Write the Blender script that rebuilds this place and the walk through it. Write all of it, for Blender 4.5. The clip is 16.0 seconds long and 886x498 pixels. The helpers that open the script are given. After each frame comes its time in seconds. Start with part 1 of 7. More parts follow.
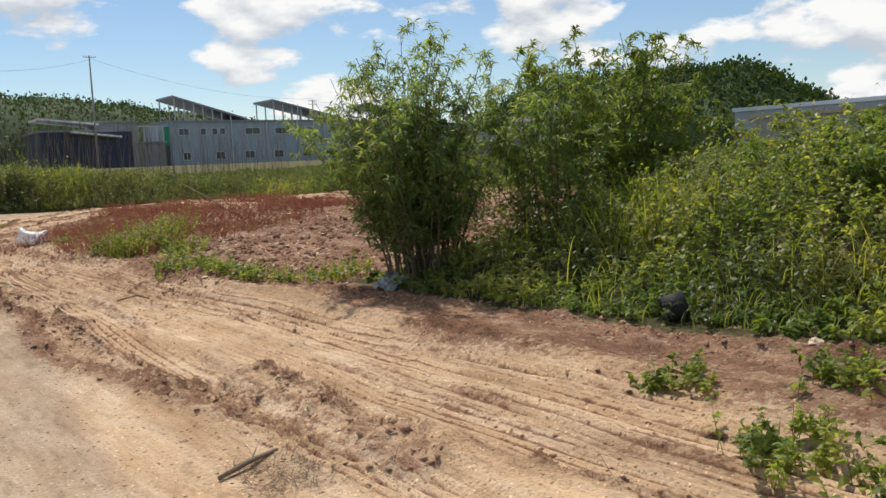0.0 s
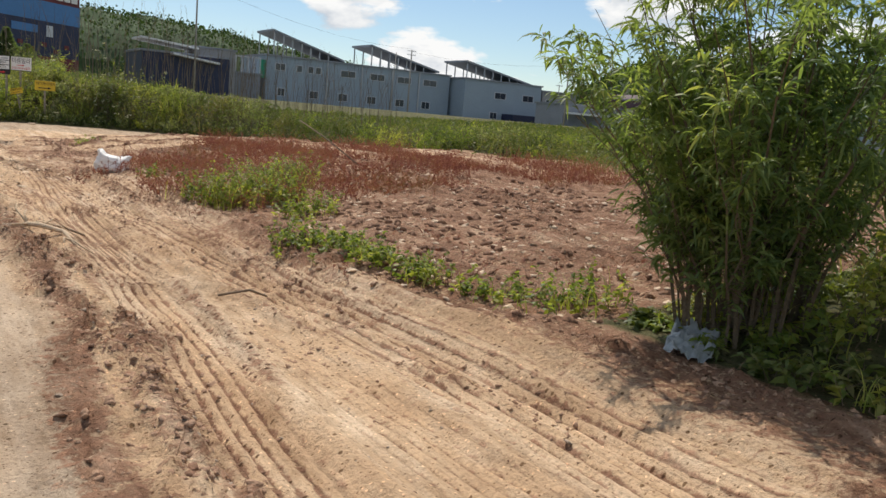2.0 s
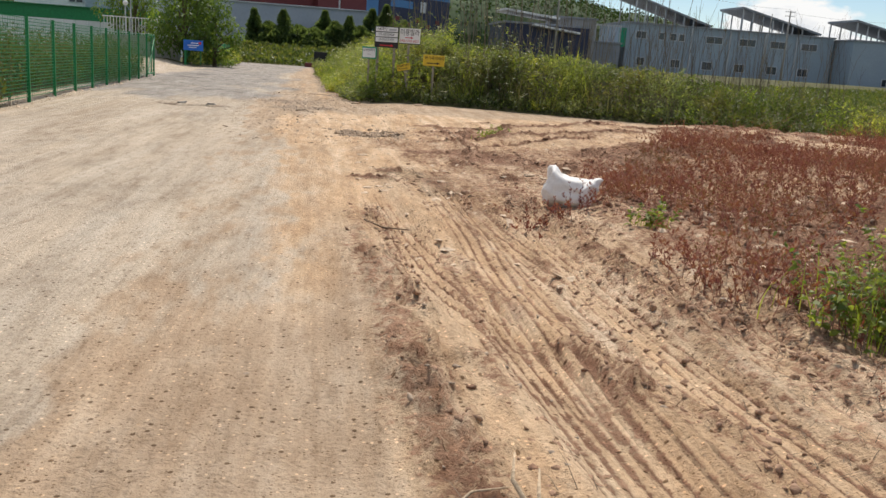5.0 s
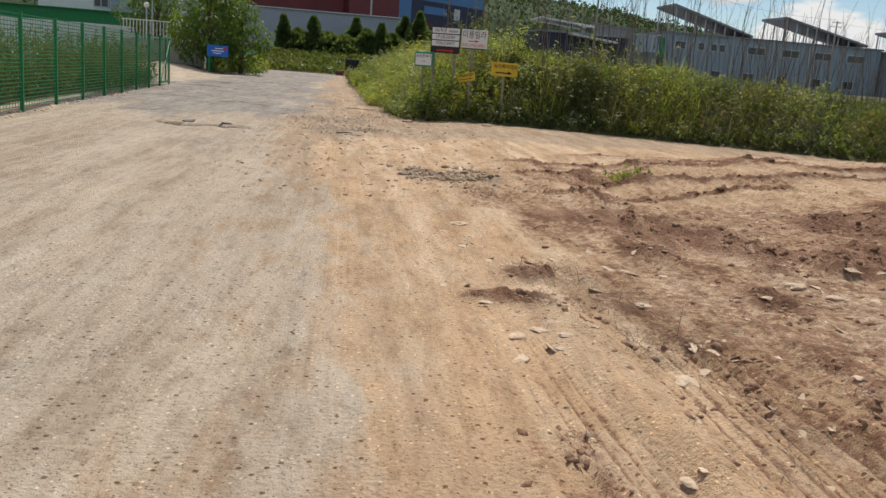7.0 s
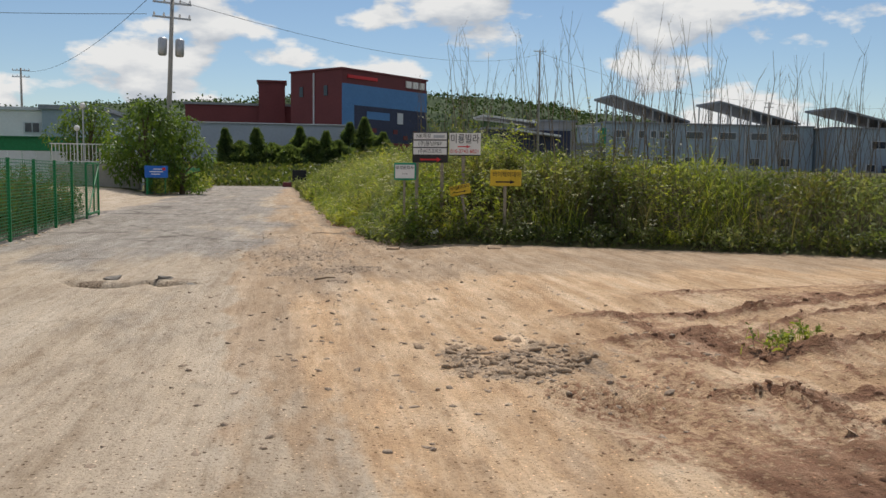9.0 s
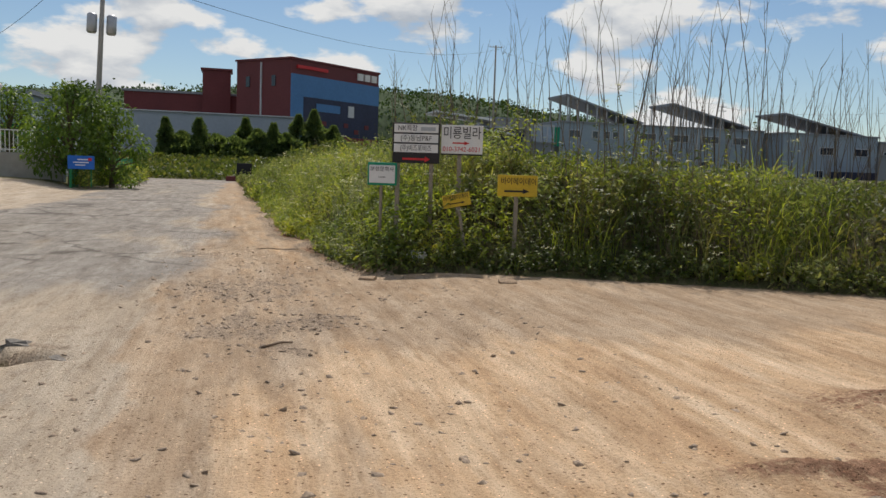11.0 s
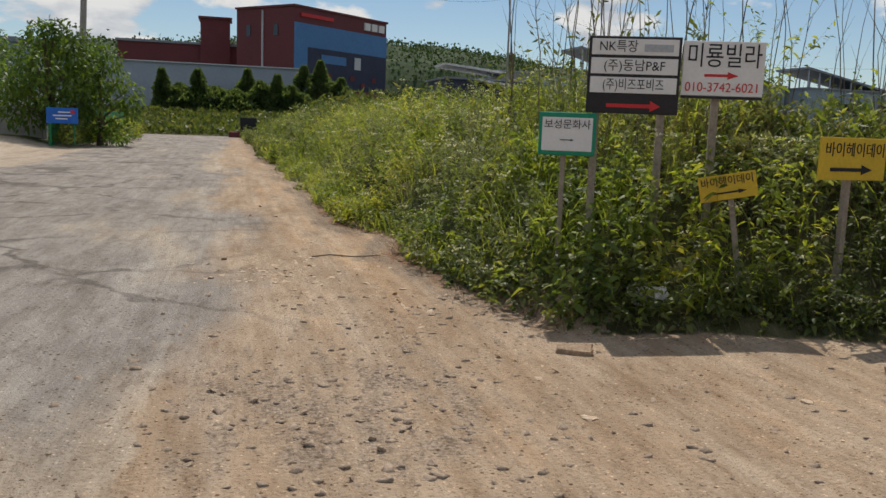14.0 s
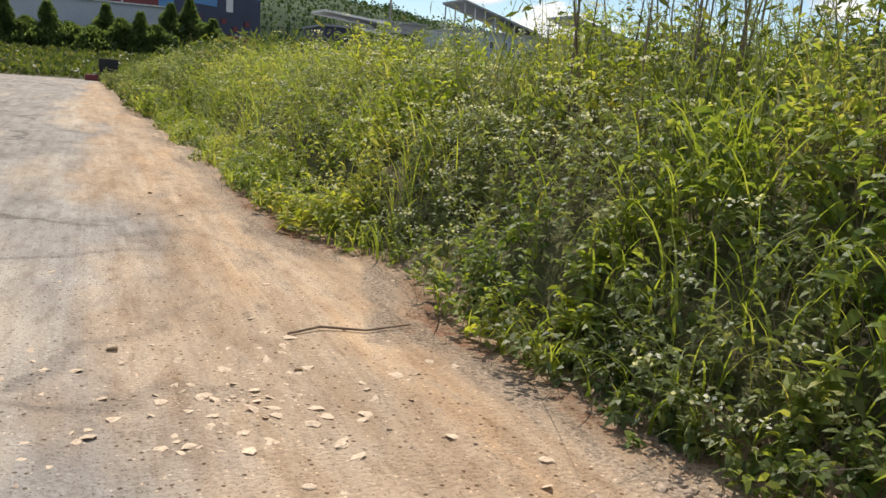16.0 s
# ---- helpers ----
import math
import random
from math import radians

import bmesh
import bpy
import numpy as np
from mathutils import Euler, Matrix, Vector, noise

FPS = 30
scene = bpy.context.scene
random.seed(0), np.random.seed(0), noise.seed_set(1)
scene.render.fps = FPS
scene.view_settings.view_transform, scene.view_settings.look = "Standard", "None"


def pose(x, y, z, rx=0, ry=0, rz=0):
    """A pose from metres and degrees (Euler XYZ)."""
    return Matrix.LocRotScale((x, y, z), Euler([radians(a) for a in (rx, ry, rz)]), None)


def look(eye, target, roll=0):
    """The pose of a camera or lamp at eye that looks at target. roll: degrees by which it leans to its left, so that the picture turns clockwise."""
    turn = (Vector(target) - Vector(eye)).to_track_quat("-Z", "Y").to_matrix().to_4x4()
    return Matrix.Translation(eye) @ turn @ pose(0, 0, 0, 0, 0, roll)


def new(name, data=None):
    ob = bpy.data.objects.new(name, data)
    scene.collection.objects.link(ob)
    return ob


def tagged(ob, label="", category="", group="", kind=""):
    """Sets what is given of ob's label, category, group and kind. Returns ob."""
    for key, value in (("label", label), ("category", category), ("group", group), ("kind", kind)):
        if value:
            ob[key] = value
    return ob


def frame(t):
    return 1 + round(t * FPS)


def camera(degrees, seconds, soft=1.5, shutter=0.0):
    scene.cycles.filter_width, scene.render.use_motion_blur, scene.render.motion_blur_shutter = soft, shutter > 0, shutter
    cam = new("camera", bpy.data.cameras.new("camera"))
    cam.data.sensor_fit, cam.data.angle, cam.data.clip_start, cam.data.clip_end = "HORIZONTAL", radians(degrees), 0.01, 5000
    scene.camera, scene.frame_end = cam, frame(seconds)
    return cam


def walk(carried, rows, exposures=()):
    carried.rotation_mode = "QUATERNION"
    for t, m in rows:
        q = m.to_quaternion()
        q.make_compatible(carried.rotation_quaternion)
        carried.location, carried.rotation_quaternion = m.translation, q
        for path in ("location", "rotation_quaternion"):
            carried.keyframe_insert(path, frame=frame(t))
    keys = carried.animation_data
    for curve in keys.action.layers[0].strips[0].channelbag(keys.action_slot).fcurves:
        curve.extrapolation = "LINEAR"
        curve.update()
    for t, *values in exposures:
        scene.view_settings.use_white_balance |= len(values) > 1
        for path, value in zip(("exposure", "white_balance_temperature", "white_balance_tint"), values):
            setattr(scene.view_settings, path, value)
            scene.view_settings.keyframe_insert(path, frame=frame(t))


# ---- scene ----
cam = camera(55.4, 16.0)
PATH = [
    (0, (1.093, 0.317, 1.324), (2.266, 1.896, 1.118), -2.5),
    (0.5, (1.243, 1.272, 1.286), (2.373, 2.874, 1.021), -0.4),
    (1, (1.455, 2.167, 1.253), (2.530, 3.802, 0.955), 1.1),
    (1.5, (1.691, 3.157, 1.265), (2.733, 4.814, 0.971), 3.6),
    (2, (1.953, 4.134, 1.252), (2.985, 5.797, 0.957), 4.8),
    (2.5, (2.188, 5.141, 1.229), (3.205, 6.811, 0.922), 4.6),
    (3, (2.228, 6.179, 1.225), (3.069, 7.943, 0.896), 4.8),
    (3.5, (2.264, 7.235, 1.222), (2.903, 9.079, 0.857), 4.7),
    (4, (2.235, 8.321, 1.218), (2.824, 10.178, 0.833), 5.4),
    (4.5, (2.161, 9.427, 1.233), (2.533, 11.337, 0.812), 4.2),
    (4.7, (2.125, 9.885, 1.246), (2.451, 11.804, 0.822), 3.8),
    (6.8, (1.779, 15.008, 1.180), (2.033, 16.937, 0.749), 4.6),
    (7, (1.722, 15.421, 1.180), (1.968, 17.357, 0.770), 4.5),
    (7.5, (1.619, 16.419, 1.201), (1.907, 18.353, 0.814), 3.1),
    (8, (1.544, 17.420, 1.231), (2.138, 19.274, 0.837), 4.1),
    (8.5, (1.458, 18.417, 1.267), (2.049, 20.278, 0.900), 4.0),
    (9, (1.277, 19.307, 1.375), (1.632, 21.260, 1.199), 0.7),
    (9.2, (1.246, 19.693, 1.397), (1.528, 21.658, 1.214), 0.6),
    (11.3, (1.416, 23.931, 1.488), (1.916, 25.859, 1.31), 2.3),
    (11.5, (1.449, 24.349, 1.48), (1.952, 26.277, 1.308), 2.5),
    (12, (1.473, 25.374, 1.485), (1.986, 27.298, 1.292), 2.8),
    (12.5, (1.431, 26.409, 1.476), (1.933, 28.333, 1.266), 2.6),
    (13, (1.311, 27.433, 1.476), (1.806, 29.358, 1.252), 1.6),
    (13.5, (1.109, 28.425, 1.467), (1.593, 30.351, 1.227), 1.7),
    (14, (0.93, 29.471, 1.434), (1.414, 31.39, 1.149), 2.2),
    (14.5, (0.906, 30.609, 1.397), (1.457, 32.501, 1.054), 0.4),
    (14.8, (0.878, 31.288, 1.399), (1.613, 33.114, 1.042), 1.7),
    (15, (0.872, 31.763, 1.401), (1.641, 33.575, 1.048), 2.4),
    (15.5, (0.84, 32.911, 1.41), (1.617, 34.718, 1.048), 2.5),
    (16, (0.735, 34.019, 1.409), (1.511, 35.823, 1.034), 4.4),
]
walk(cam, [(t, look(eye, target, roll)) for t, eye, target, roll in PATH],
     exposures=[(0, 0.0), (1, -0.04), (2.5, 0.03), (4.5, 0.03), (7, -0.22), (7.5, -0.28), (8, -0.36), (8.5, -0.32), (9.2, -0.26), (11.5, -0.36), (12.5, -0.40), (14, -0.38), (15, -0.02), (16, 0.24)])

# ---- world, sun, exposure ----
SUN_DIR = Vector((0.155, 0.67, 1.0)).normalized()      # towards the sun
SUN_EL = math.asin(SUN_DIR.z)
SUN_AZ = math.atan2(SUN_DIR.x, SUN_DIR.y)
world = bpy.data.worlds.new("sky")
scene.world = world
world.use_nodes = True
wt = world.node_tree
wn, wl = wt.nodes, wt.links
wn.clear()
w_out = wn.new("ShaderNodeOutputWorld")
w_bg = wn.new("ShaderNodeBackground")
w_sky = wn.new("ShaderNodeTexSky")
w_sky.sky_type = 'NISHITA'
w_sky.sun_disc = False
w_sky.sun_elevation, w_sky.sun_rotation = SUN_EL, SUN_AZ
w_sky.air_density, w_sky.dust_density, w_sky.ozone_density = 1.0, 0.05, 3.0
w_bg.inputs["Strength"].default_value = 0.10
w_tc = wn.new("ShaderNodeTexCoord")
w_map = wn.new("ShaderNodeMapping")
w_map.inputs["Location"].default_value = (0.35, 0.1, 0.0)
w_map.inputs["Scale"].default_value = (1.0, 1.0, 2.3)


def cloud_noise(lift):
    mp = wn.new("ShaderNodeMapping")
    mp.inputs["Location"].default_value = (0.0, 0.0, lift)
    wl.new(w_map.outputs["Vector"], mp.inputs["Vector"])
    t = wn.new("ShaderNodeTexNoise")
    t.inputs["Scale"].default_value, t.inputs["Detail"].default_value, t.inputs["Roughness"].default_value = 6.4, 9.0, 0.54
    wl.new(mp.outputs["Vector"], t.inputs["Vector"])
    return t.outputs["Fac"]


w_n, w_above = cloud_noise(0.0), cloud_noise(0.045)
w_r = wn.new("ShaderNodeValToRGB")
w_r.color_ramp.elements[0].position, w_r.color_ramp.elements[1].position = 0.50, 0.555
w_lit = wn.new("ShaderNodeMath")
w_lit.operation = 'SUBTRACT'
wl.new(w_n, w_lit.inputs[0])
wl.new(w_above, w_lit.inputs[1])
w_cr = wn.new("ShaderNodeMapRange")
w_cr.inputs["From Min"].default_value, w_cr.inputs["From Max"].default_value = -0.10, 0.06
w_tone = wn.new("ShaderNodeMixRGB")
w_tone.inputs["Color1"].default_value, w_tone.inputs["Color2"].default_value = (5.6, 6.1, 6.8, 1), (9.6, 9.6, 9.5, 1)
wl.new(w_lit.outputs[0], w_cr.inputs["Value"])
wl.new(w_cr.outputs["Result"], w_tone.inputs["Fac"])
w_mix = wn.new("ShaderNodeMixRGB")
wl.new(w_tc.outputs["Generated"], w_map.inputs["Vector"])
wl.new(w_n, w_r.inputs["Fac"])
wl.new(w_r.outputs["Color"], w_mix.inputs["Fac"])
wl.new(w_sky.outputs["Color"], w_mix.inputs["Color1"])
wl.new(w_tone.outputs["Color"], w_mix.inputs["Color2"])
wl.new(w_mix.outputs["Color"], w_bg.inputs["Color"])
wl.new(w_bg.outputs["Background"], w_out.inputs["Surface"])

sun = new("sun", bpy.data.lights.new("sun", 'SUN'))
sun.data.energy, sun.data.angle, sun.data.color = 4.3, radians(0.53), (1.0, 0.925, 0.835)
sun.matrix_world = look(SUN_DIR * 60, (0, 0, 0))

# ---- materials ----


def nodes_of(name):
    m = bpy.data.materials.new(name)
    m.use_nodes = True
    return m, m.node_tree.nodes, m.node_tree.links


def plain(name, col, rough=0.8, metal=0.0, vary=0.18, scale=6.0, bump=0.15, fine=60.0, spec=0.3):
    """A surface with stains at one scale, grain at another, and fine relief."""
    m, n, l = nodes_of(name)
    b = n["Principled BSDF"]
    b.inputs["Roughness"].default_value, b.inputs["Metallic"].default_value = rough, metal
    b.inputs["Specular IOR Level"].default_value = spec
    tc = n.new("ShaderNodeTexCoord")
    a, g = n.new("ShaderNodeTexNoise"), n.new("ShaderNodeTexNoise")
    a.inputs["Scale"].default_value, a.inputs["Detail"].default_value = scale, 6
    g.inputs["Scale"].default_value, g.inputs["Detail"].default_value = fine, 3
    l.new(tc.outputs["Object"], a.inputs["Vector"])
    l.new(tc.outputs["Object"], g.inputs["Vector"])
    add = n.new("ShaderNodeMath")
    add.operation = 'ADD'
    l.new(a.outputs["Fac"], add.inputs[0])
    l.new(g.outputs["Fac"], add.inputs[1])
    r = n.new("ShaderNodeMapRange")
    r.inputs["From Min"].default_value, r.inputs["From Max"].default_value = 0.6, 1.4
    r.inputs["To Min"].default_value, r.inputs["To Max"].default_value = 1 - vary, 1 + vary
    l.new(add.outputs[0], r.inputs["Value"])
    mul = n.new("ShaderNodeMixRGB")
    mul.blend_type = 'MULTIPLY'
    mul.inputs["Fac"].default_value = 1
    mul.inputs["Color1"].default_value = (*col, 1)
    l.new(r.outputs["Result"], mul.inputs["Color2"])
    l.new(mul.outputs["Color"], b.inputs["Base Color"])
    bp = n.new("ShaderNodeBump")
    bp.inputs["Strength"].default_value, bp.inputs["Distance"].default_value = bump, 0.02
    l.new(add.outputs[0], bp.inputs["Height"])
    l.new(bp.outputs["Normal"], b.inputs["Normal"])
    return m


def leafy(name, cols, trans=0.4, rough=0.5, spec=0.35):
    """Leaves: colour varies from leaf to leaf, and light comes through them."""
    m, n, l = nodes_of(name)
    b = n["Principled BSDF"]
    b.inputs["Roughness"].default_value = rough
    b.inputs["Specular IOR Level"].default_value = spec
    geo = n.new("ShaderNodeNewGeometry")
    ramp = n.new("ShaderNodeValToRGB")
    e = ramp.color_ramp.elements
    e[0].color, e[1].color = (*cols[0], 1), (*cols[-1], 1)
    for i, c in enumerate(cols[1:-1]):
        e.new((i + 1) / (len(cols) - 1)).color = (*c, 1)
    tc, nz = n.new("ShaderNodeTexCoord"), n.new("ShaderNodeTexNoise")
    nz.inputs["Scale"].default_value, nz.inputs["Detail"].default_value = 0.9, 7
    l.new(tc.outputs["Object"], nz.inputs["Vector"])
    mixv = n.new("ShaderNodeMath")
    mixv.operation = 'MULTIPLY_ADD'
    mixv.inputs[1].default_value = 0.55
    l.new(geo.outputs["Random Per Island"], mixv.inputs[0])
    sh = n.new("ShaderNodeMath")
    sh.operation = 'MULTIPLY_ADD'
    sh.inputs[1].default_value, sh.inputs[2].default_value = 1.9, -0.70
    l.new(nz.outputs["Fac"], sh.inputs[0])
    l.new(sh.outputs[0], mixv.inputs[2])
    l.new(mixv.outputs[0], ramp.inputs["Fac"])
    l.new(ramp.outputs["Color"], b.inputs["Base Color"])
    t = n.new("ShaderNodeBsdfTranslucent")
    bright = n.new("ShaderNodeMixRGB")
    bright.blend_type = 'MULTIPLY'
    bright.inputs["Fac"].default_value = 1
    bright.inputs["Color2"].default_value = (1.75, 1.68, 0.75, 1)
    l.new(ramp.outputs["Color"], bright.inputs["Color1"])
    l.new(bright.outputs["Color"], t.inputs["Color"])
    mx = n.new("ShaderNodeMixShader")
    mx.inputs["Fac"].default_value = trans
    l.new(b.outputs["BSDF"], mx.inputs[1])
    l.new(t.outputs["BSDF"], mx.inputs[2])
    l.new(mx.outputs["Shader"], n["Material Output"].inputs["Surface"])
    return m


def ground_material():
    """Dust, old paving, red soil and litter, laid out by the attributes 'zone' and 'zone2', with grain and stains of their own."""
    m, n, l = nodes_of("ground")
    b = n["Principled BSDF"]
    b.inputs["Roughness"].default_value = 0.95
    b.inputs["Specular IOR Level"].default_value = 0.12
    tc = n.new("ShaderNodeTexCoord")

    def noise_node(scale, detail=5, rough=0.55, stretch=None):
        t = n.new("ShaderNodeTexNoise")
        t.inputs["Scale"].default_value, t.inputs["Detail"].default_value, t.inputs["Roughness"].default_value = scale, detail, rough
        if stretch:
            mp = n.new("ShaderNodeMapping")
            mp.inputs["Scale"].default_value = stretch
            mp.inputs["Location"].default_value = (3.37, 1.71, 0.43)
            l.new(tc.outputs["Object"], mp.inputs["Vector"])
            l.new(mp.outputs["Vector"], t.inputs["Vector"])
        else:
            mp = n.new("ShaderNodeMapping")
            mp.inputs["Location"].default_value = (0.137, 0.291, 0.5 / scale + 0.053)
            l.new(tc.outputs["Object"], mp.inputs["Vector"])
            l.new(mp.outputs["Vector"], t.inputs["Vector"])
        return t.outputs["Fac"]

    def ramp(fac, stops):
        r = n.new("ShaderNodeValToRGB")
        e = r.color_ramp.elements
        e[0].position, e[0].color = stops[0][0], (*stops[0][1], 1)
        e[1].position, e[1].color = stops[-1][0], (*stops[-1][1], 1)
        for p, c in stops[1:-1]:
            e.new(p).color = (*c, 1)
        l.new(fac, r.inputs["Fac"])
        return r.outputs["Color"]

    def mix(fac, c1, c2, kind='MIX'):
        x = n.new("ShaderNodeMixRGB")
        x.blend_type = kind
        if isinstance(fac, float):
            x.inputs["Fac"].default_value = fac
        else:
            l.new(fac, x.inputs["Fac"])
        l.new(c1, x.inputs["Color1"])
        l.new(c2, x.inputs["Color2"])
        return x.outputs["Color"]

    def soft(fac, mask, lo=-0.28, hi=0.28):
        """The mask with a ragged edge."""
        a = n.new("ShaderNodeMath")
        a.operation = 'ADD'
        l.new(mask, a.inputs[0])
        k = n.new("ShaderNodeMapRange")
        k.inputs["From Min"].default_value, k.inputs["From Max"].default_value = 0.3, 0.7
        k.inputs["To Min"].default_value, k.inputs["To Max"].default_value = lo, hi
        l.new(fac, k.inputs["Value"])
        l.new(k.outputs["Result"], a.inputs[1])
        s = n.new("ShaderNodeMapRange")
        s.interpolation_type = 'SMOOTHSTEP'
        s.inputs["From Min"].default_value, s.inputs["From Max"].default_value = 0.3, 0.7
        l.new(a.outputs[0], s.inputs["Value"])
        return s.outputs["Result"]

    za, zb = n.new("ShaderNodeAttribute"), n.new("ShaderNodeAttribute")
    za.attribute_name, zb.attribute_name = "zone", "zone2"
    sa, sb = n.new("ShaderNodeSeparateColor"), n.new("ShaderNodeSeparateColor")
    l.new(za.outputs["Color"], sa.inputs["Color"])
    l.new(zb.outputs["Color"], sb.inputs["Color"])
    big, mid, fine = noise_node(1.0, 6, 0.55, (0.8, 0.22, 1.0)), noise_node(1.0, 6, 0.6, (5.0, 1.5, 1.0)), noise_node(45, 4, 0.6)
    grit = noise_node(160, 2, 0.5)
    streak = noise_node(1.0, 8, 0.62, (3.6, 0.30, 1.0))
    wide = noise_node(1.0, 7, 0.6, (1.5, 0.2, 1.0))
    crumb = noise_node(17, 8, 0.72)
    sand = mix(0.5, ramp(mid, [(0.3, (0.34, 0.23, 0.145)), (0.5, (0.42, 0.308, 0.208)), (0.7, (0.50, 0.395, 0.29))]),
               ramp(streak, [(0.3, (0.35, 0.245, 0.155)), (0.5, (0.41, 0.31, 0.215)), (0.68, (0.49, 0.40, 0.305))]))
    warm = mix(0.45, ramp(streak, [(0.3, (0.43, 0.275, 0.16)), (0.48, (0.54, 0.375, 0.235)), (0.66, (0.67, 0.525, 0.375))]), ramp(mid, [(0.3, (0.38, 0.235, 0.13)), (0.5, (0.51, 0.35, 0.21)), (0.68, (0.66, 0.52, 0.37))]))
    sand = mix(soft(wide, sb.outputs["Blue"], -0.35, 0.35), sand, warm)
    paving = mix(0.5, ramp(big, [(0.3, (0.38, 0.305, 0.228)), (0.55, (0.48, 0.395, 0.30)), (0.7, (0.53, 0.43, 0.315))]),
                 ramp(streak, [(0.32, (0.38, 0.30, 0.215)), (0.5, (0.45, 0.375, 0.29)), (0.66, (0.51, 0.45, 0.37))]))
    tar = mix(0.45, ramp(mid, [(0.3, (0.21, 0.187, 0.163)), (0.55, (0.32, 0.29, 0.256)), (0.72, (0.41, 0.375, 0.333))]),
              ramp(streak, [(0.3, (0.22, 0.197, 0.172)), (0.6, (0.37, 0.335, 0.295)), (0.75, (0.45, 0.41, 0.362))]))
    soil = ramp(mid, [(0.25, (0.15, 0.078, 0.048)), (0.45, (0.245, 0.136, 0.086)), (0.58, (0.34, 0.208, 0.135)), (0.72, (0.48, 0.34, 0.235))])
    # hollows of the crumb noise are darker; the bump uses the same noise
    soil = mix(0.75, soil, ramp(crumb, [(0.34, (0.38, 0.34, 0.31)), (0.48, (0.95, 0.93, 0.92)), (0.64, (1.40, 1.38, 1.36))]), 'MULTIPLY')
    litter = ramp(mid, [(0.3, (0.055, 0.052, 0.028)), (0.5, (0.095, 0.098, 0.042)), (0.62, (0.13, 0.12, 0.06)), (0.75, (0.20, 0.165, 0.10))])
    grey = ramp(fine, [(0.3, (0.16, 0.12, 0.088)), (0.52, (0.31, 0.24, 0.175)), (0.72, (0.47, 0.375, 0.285))])
    col = mix(soft(mid, sa.outputs["Red"]), sand, paving)
    col = mix(soft(big, sb.outputs["Red"], -0.4, 0.4), col, tar)
    # cracks and broken joints in the old surfacing
    vor = n.new("ShaderNodeTexVoronoi")
    vor.feature = 'DISTANCE_TO_EDGE'
    vor.inputs["Scale"].default_value = 0.42
    warp = n.new("ShaderNodeTexNoise")
    warp.inputs["Scale"].default_value, warp.inputs["Detail"].default_value = 1.8, 5
    l.new(tc.outputs["Object"], warp.inputs["Vector"])
    wadd = n.new("ShaderNodeVectorMath")
    wadd.operation = 'MULTIPLY_ADD'
    wadd.inputs[1].default_value = (0.9, 0.9, 0.0)
    l.new(warp.outputs["Color"], wadd.inputs[0])
    l.new(tc.outputs["Object"], wadd.inputs[2])
    l.new(wadd.outputs["Vector"], vor.inputs["Vector"])
    thin = n.new("ShaderNodeMapRange")
    thin.inputs["From Min"].default_value, thin.inputs["From Max"].default_value = 0.010, 0.032
    thin.inputs["To Min"].default_value, thin.inputs["To Max"].default_value = 1.0, 0.0
    l.new(vor.outputs["Distance"], thin.inputs["Value"])
    some = n.new("ShaderNodeMapRange")
    some.inputs["From Min"].default_value, some.inputs["From Max"].default_value = 0.43, 0.52
    l.new(big, some.inputs["Value"])
    cm = n.new("ShaderNodeMath")
    cm.operation = 'MULTIPLY'
    l.new(thin.outputs["Result"], cm.inputs[0])
    l.new(some.outputs["Result"], cm.inputs[1])
    cm2 = n.new("ShaderNodeMath")
    cm2.operation = 'MULTIPLY'
    l.new(cm.outputs[0], cm2.inputs[0])
    l.new(sb.outputs["Red"], cm2.inputs[1])
    dark = ramp(fine, [(0.3, (0.09, 0.08, 0.07)), (0.7, (0.17, 0.15, 0.13))])
    col = mix(cm2.outputs[0], col, dark)
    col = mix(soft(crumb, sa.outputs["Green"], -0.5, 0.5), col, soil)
    col = mix(soft(mid, sb.outputs["Green"], -0.35, 0.35), col, grey)
    col = mix(soft(mid, sa.outputs["Blue"]), col, litter)
    # tyre polish drawn out along the track, and specks of grit
    lines = noise_node(1.0, 6, 0.6, (16.0, 0.35, 1.0))
    col = mix(0.55, col, ramp(lines, [(0.34, (0.86, 0.84, 0.81)), (0.5, (1, 1, 1)), (0.66, (1.10, 1.10, 1.09))]), 'MULTIPLY')
    blot = noise_node(1.0, 9, 0.66, (2.6, 0.55, 1.0))
    col = mix(0.9, col, ramp(blot, [(0.33, (0.80, 0.765, 0.73)), (0.46, (1.0, 0.995, 0.99)), (0.62, (1.16, 1.16, 1.16))]), 'MULTIPLY')
    chips = noise_node(1.0, 7, 0.7, (12.0, 3.6, 1.0))
    col = mix(0.8, col, ramp(chips, [(0.34, (0.74, 0.70, 0.66)), (0.46, (1, 1, 1)), (0.64, (1.10, 1.10, 1.10))]), 'MULTIPLY')
    for sc, lo, tone in ((24.0, 0.93, (0.36, 0.31, 0.27)), (52.0, 0.87, (0.48, 0.43, 0.38)), (36.0, 0.93, (1.6, 1.57, 1.52))):
        vs = n.new("ShaderNodeTexVoronoi")
        vs.voronoi_dimensions = '2D'
        vs.inputs["Scale"].default_value = sc
        l.new(tc.outputs["Object"], vs.inputs["Vector"])
        near = n.new("ShaderNodeMapRange")
        near.inputs["From Min"].default_value, near.inputs["From Max"].default_value = 0.17, 0.26
        near.inputs["To Min"].default_value, near.inputs["To Max"].default_value = 1.0, 0.0
        l.new(vs.outputs["Distance"], near.inputs["Value"])
        sp = n.new("ShaderNodeSeparateColor")
        l.new(vs.outputs["Color"], sp.inputs["Color"])
        pick = n.new("ShaderNodeMath")
        pick.operation = 'GREATER_THAN'
        pick.inputs[1].default_value = lo
